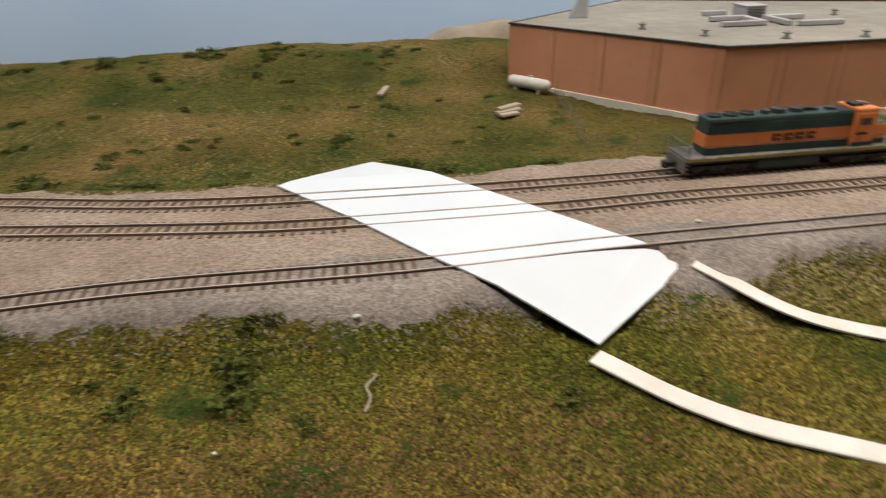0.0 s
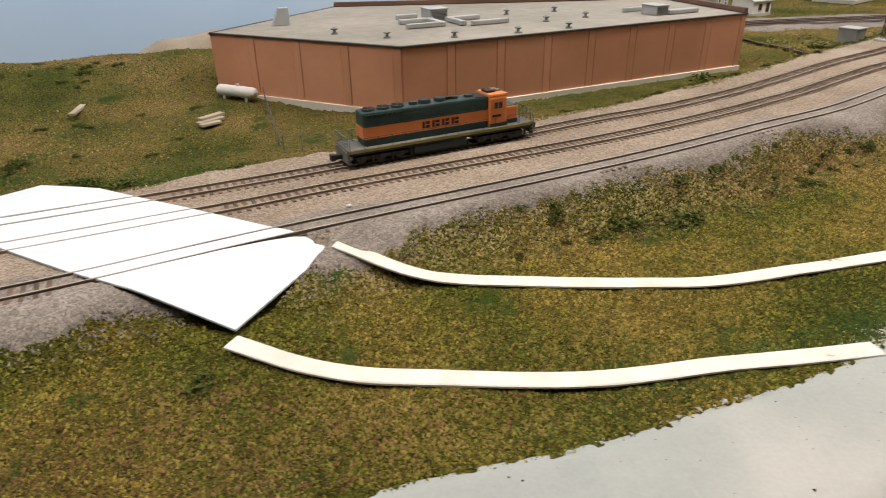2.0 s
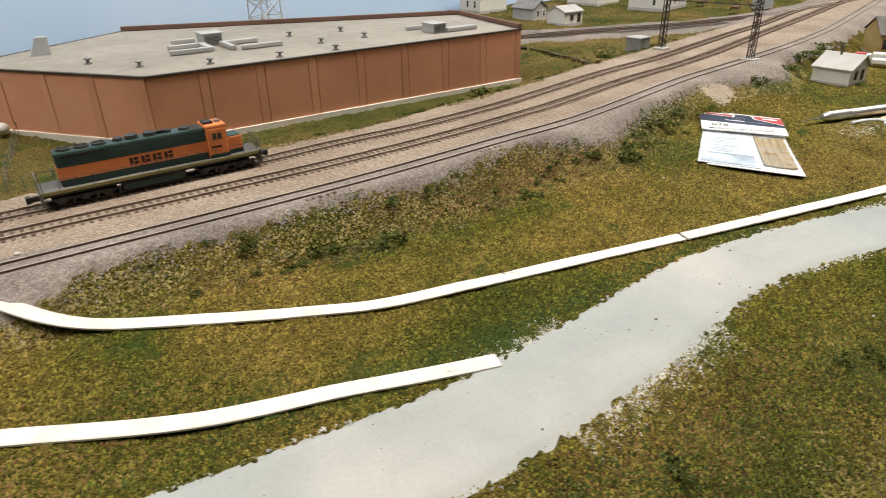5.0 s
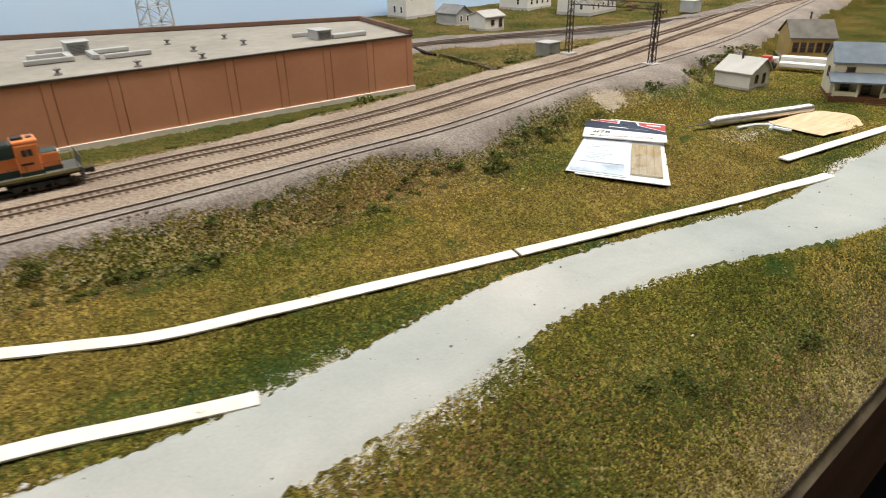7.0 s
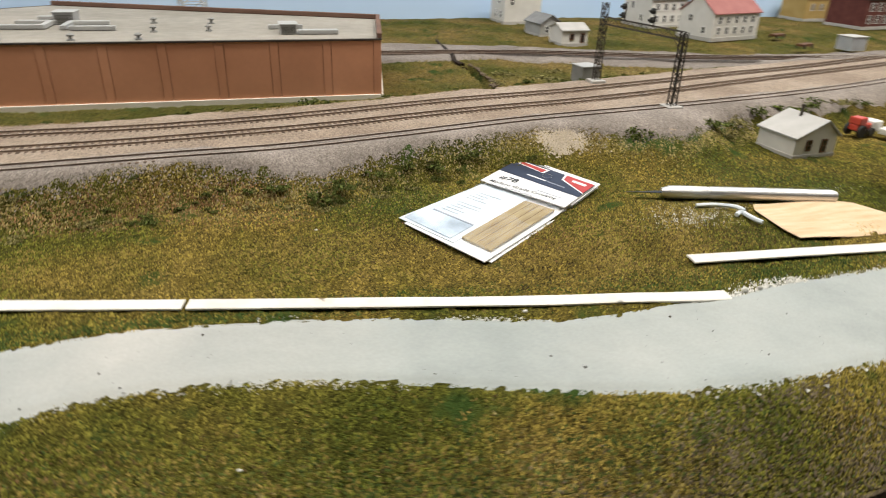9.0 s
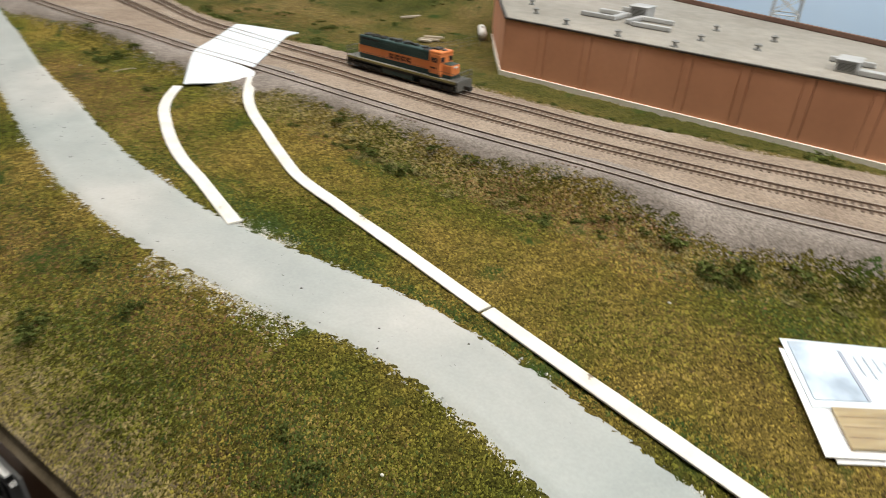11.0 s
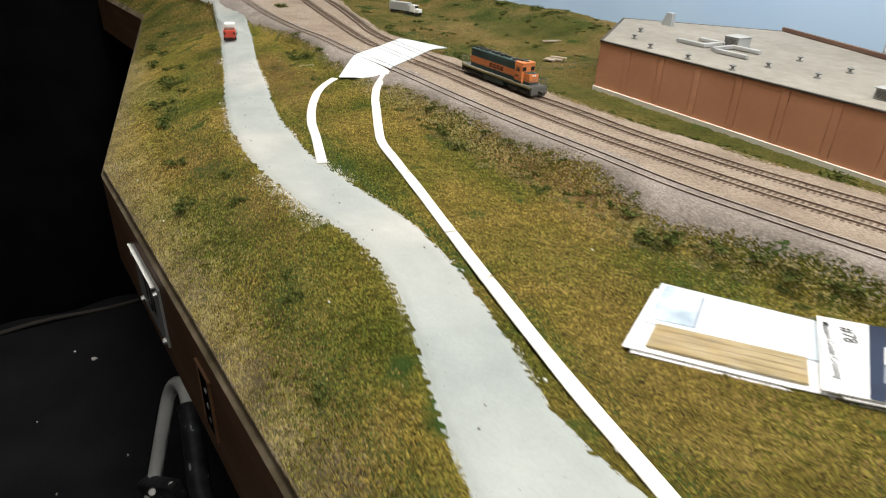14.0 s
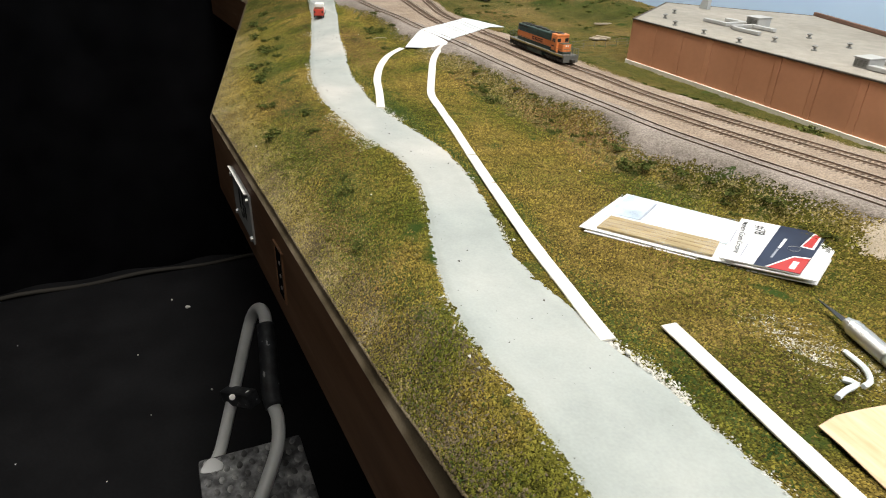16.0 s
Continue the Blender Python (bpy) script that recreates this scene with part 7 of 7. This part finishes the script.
def step_stool():
    t = thing("step_stool", "grey tubular folding step stool with black grip and speckled step", "step stool")
    loop = [(1.9, -1.72, -9.0), (1.75, -1.66, -7.4), (1.49, -1.54, -5.6), (0.98, -1.26, -5.25), (0.37, -0.92, -4.7), (-0.01, -0.61, -4.02), (-0.11, -0.47, -3.69), (0.09, -0.38, -3.42), (0.46, -0.33, -3.25), (0.76, -0.34, -3.34),
            (1.59, -0.47, -3.95), (1.89, -0.45, -4.13), (2.22, -0.53, -4.34), (2.61, -0.79, -4.6), (2.98, -1.1, -4.92), (3.2, -1.25, -5.3), (3.3, -1.3, -9.0)]
    bm = bmesh.new()
    pipe(bm, spline(loop, 0.08), 0.095, 14)
    part("tube_frame", bm, M_TUBE, t, "grey painted steel tube", smooth=True)
    bm = bmesh.new()
    pipe(bm, spline([(0.72, -0.34, -3.32), (1.1, -0.39, -3.58), (1.55, -0.465, -3.92), (1.78, -0.455, -4.06)], 0.06), 0.135, 16)
    part("grip", bm, M_GRIP, t, "black foam grip with scuffs", smooth=True)
    bm = bmesh.new()
    box(bm, -0.36, -0.11, -0.13, 0.36, 0.11, 0.13, 0.04, Matrix.Translation((0.62, -0.86, -4.66)) @ Matrix.Rotation(0.6, 4, "Z") @ Matrix.Rotation(-0.35, 4, "Y"))
    br = part("bracket", bm, M_GRIP, t, "black pivot bracket")
    for dx in (-0.12, 0.12):
        bm = bmesh.new()
        rod(bm, (0.74, -0.86 + dx, -4.53), (0.82, -0.86 + dx, -4.46), 0.05, 0.045, 12)
        part("rivet", bm, M_ALU, br)
    bm = bmesh.new()
    box(bm, 1.40, -1.62, -5.16, 4.1, -0.10, -5.0, 0.06)
    step = part("step", bm, surf("speckled_step", [(0.075, 0.075, 0.078), (0.22, 0.22, 0.225), (0.42, 0.42, 0.42), (0.80, 0.80, 0.79)], 38, rough=0.5, stops=[0.40, 0.52, 0.66, 0.72], detail=7, mid=0.4, mid_scale=150), t, "black ribbed step with paint spots")
    first = None
    rnd = random.Random(3)
    for k in range(13):
        for q in range(8):
            x, y = 1.52 + 0.2 * k, -1.5 + 0.18 * q + 0.09 * (k % 2)
            if first is None:
                bm = bmesh.new()
                bmesh.ops.create_cone(bm, cap_ends=True, segments=10, radius1=1.0, radius2=0.7, depth=1.0, matrix=Matrix.Diagonal((0.072, 0.048, 0.03, 1)))
                first = part("tread_stud", bm, surf("worn_stud", [(0.10, 0.10, 0.10), (0.30, 0.30, 0.30), (0.55, 0.55, 0.54)], 60, rough=0.5, vary=0.7), step)
                first.matrix_basis = pose(x * S, y * S, -4.99 * S)
            else:
                twin(first, x, y, -4.99, rz=rnd.uniform(-20, 20), parent=step)
    bm = bmesh.new()
    bmesh.ops.create_icosphere(bm, subdivisions=3, radius=1.0, matrix=Matrix.Translation((1.62, -1.42, -4.98)) @ Matrix.Diagonal((0.13, 0.17, 0.022, 1)))
    for v in bm.verts:
        v.co.x += 0.10 * float(wavy(v.co.x, v.co.y, 6))
        v.co.y += 0.10 * float(wavy(v.co.y, v.co.x, 6))
    part("paint_blob", bm, M_CARD, step, "dried white paint blob", smooth=True)
    for x, y in ((1.55, -1.5), (1.55, -0.2), (4.0, -1.5), (4.0, -0.2)):
        bm = bmesh.new()
        rod(bm, (x, y, -9.0), (x, y, -5.16), 0.11, 0.11, 12)
        part("leg", bm, M_TUBE, t)


step_stool()


def floor_chip(x, y, size, turn):
    """A flake of white plaster that fell on the room's floor."""
    bm = bmesh.new()
    prism(bm, [(size * a * math.cos(turn + k * 1.05), size * b * math.sin(turn + k * 1.05)) for k, (a, b) in enumerate(((1, 0.8), (0.8, 1), (1.1, 0.7), (0.9, 0.9), (0.7, 1.1), (1, 0.6)))], 0.0, 0.03)
    ob = part("plaster_chip", bm, M_CRUST)
    ob.location = (x * S, y * S, -9.0 * S)
    return tagged(ob, "white plaster chip fallen on the black floor", "debris", "plaster chips")


for x, y, size in ((-9.33, -1.63, 0.085), (-9.92, -2.06, 0.045), (-7.29, -3.07, 0.025), (-5.10, -1.32, 0.028), (-4.64, -2.79, 0.02)):
    floor_chip(x, y, size, x)


def paint_spots():
    """Dried white drops on the black floor."""
    r = np.random.RandomState(8)
    V, F = [], []
    for i in range(22):
        x, y, s = -9 + 13 * r.rand(), -8 + 7 * r.rand(), 0.02 + 0.06 * r.rand() ** 3
        k = len(V)
        V.append((x, y, -8.99))
        V += [(x + s * (0.7 + 0.5 * r.rand()) * math.cos(a), y + s * (0.7 + 0.5 * r.rand()) * math.sin(a), -8.998) for a in np.linspace(0, 2 * math.pi, 10, endpoint=False)]
        F += [(k, k + 1 + j, k + 1 + (j + 1) % 10) for j in range(10)]
    tagged(mesh_np("paint_spots", V, F, M_CARD), "dried white paint drops on the floor", "paint spots", kind="stuff")


paint_spots()


def twig(x, y):
    bm = bmesh.new()
    z = float(land(x, y)) + 0.02
    pipe(bm, spline([(x - 0.02, y - 0.09, z), (x, y - 0.04, z + 0.012), (x - 0.012, y + 0.02, z + 0.006), (x + 0.02, y + 0.06, z + 0.014), (x + 0.012, y + 0.09, z)], 0.012), 0.0045, 5)
    return tagged(part("twig", bm, M_SAND), "pale curled root fibre lying on the turf", "twig")


def pebble(x, y, r):
    bm = bmesh.new()
    bmesh.ops.create_icosphere(bm, subdivisions=2, radius=r, matrix=Matrix.Translation((x, y, float(land(x, y)) + 0.02)) @ Matrix.Diagonal((1, 0.7, 0.6, 1)))
    for v in bm.verts:
        v.co += Vector((1, 1, 0)) * (r * 0.6 * float(wavy(v.co.x, v.co.y, 60)))
    return tagged(part("pebble", bm, M_CRUST), "small white plaster pebble on the ground", "pebble", "white pebbles")


twig(0.30, 1.68)
for x, y, r in ((0.27, 1.96, 0.014), (1.72, 2.375, 0.014), (-0.15, 1.5, 0.008), (5.3, 1.62, 0.008), (4.9, 0.1, 0.008), (7.22, 0.60, 0.02), (7.30, 0.595, 0.016), (7.16, 0.585, 0.012), (7.36, 0.60, 0.010), (6.1, 0.62, 0.012), (6.55, 0.60, 0.014), (3.0, -0.45, 0.008), (2.1, -0.5, 0.007)):
    pebble(x, y, r)
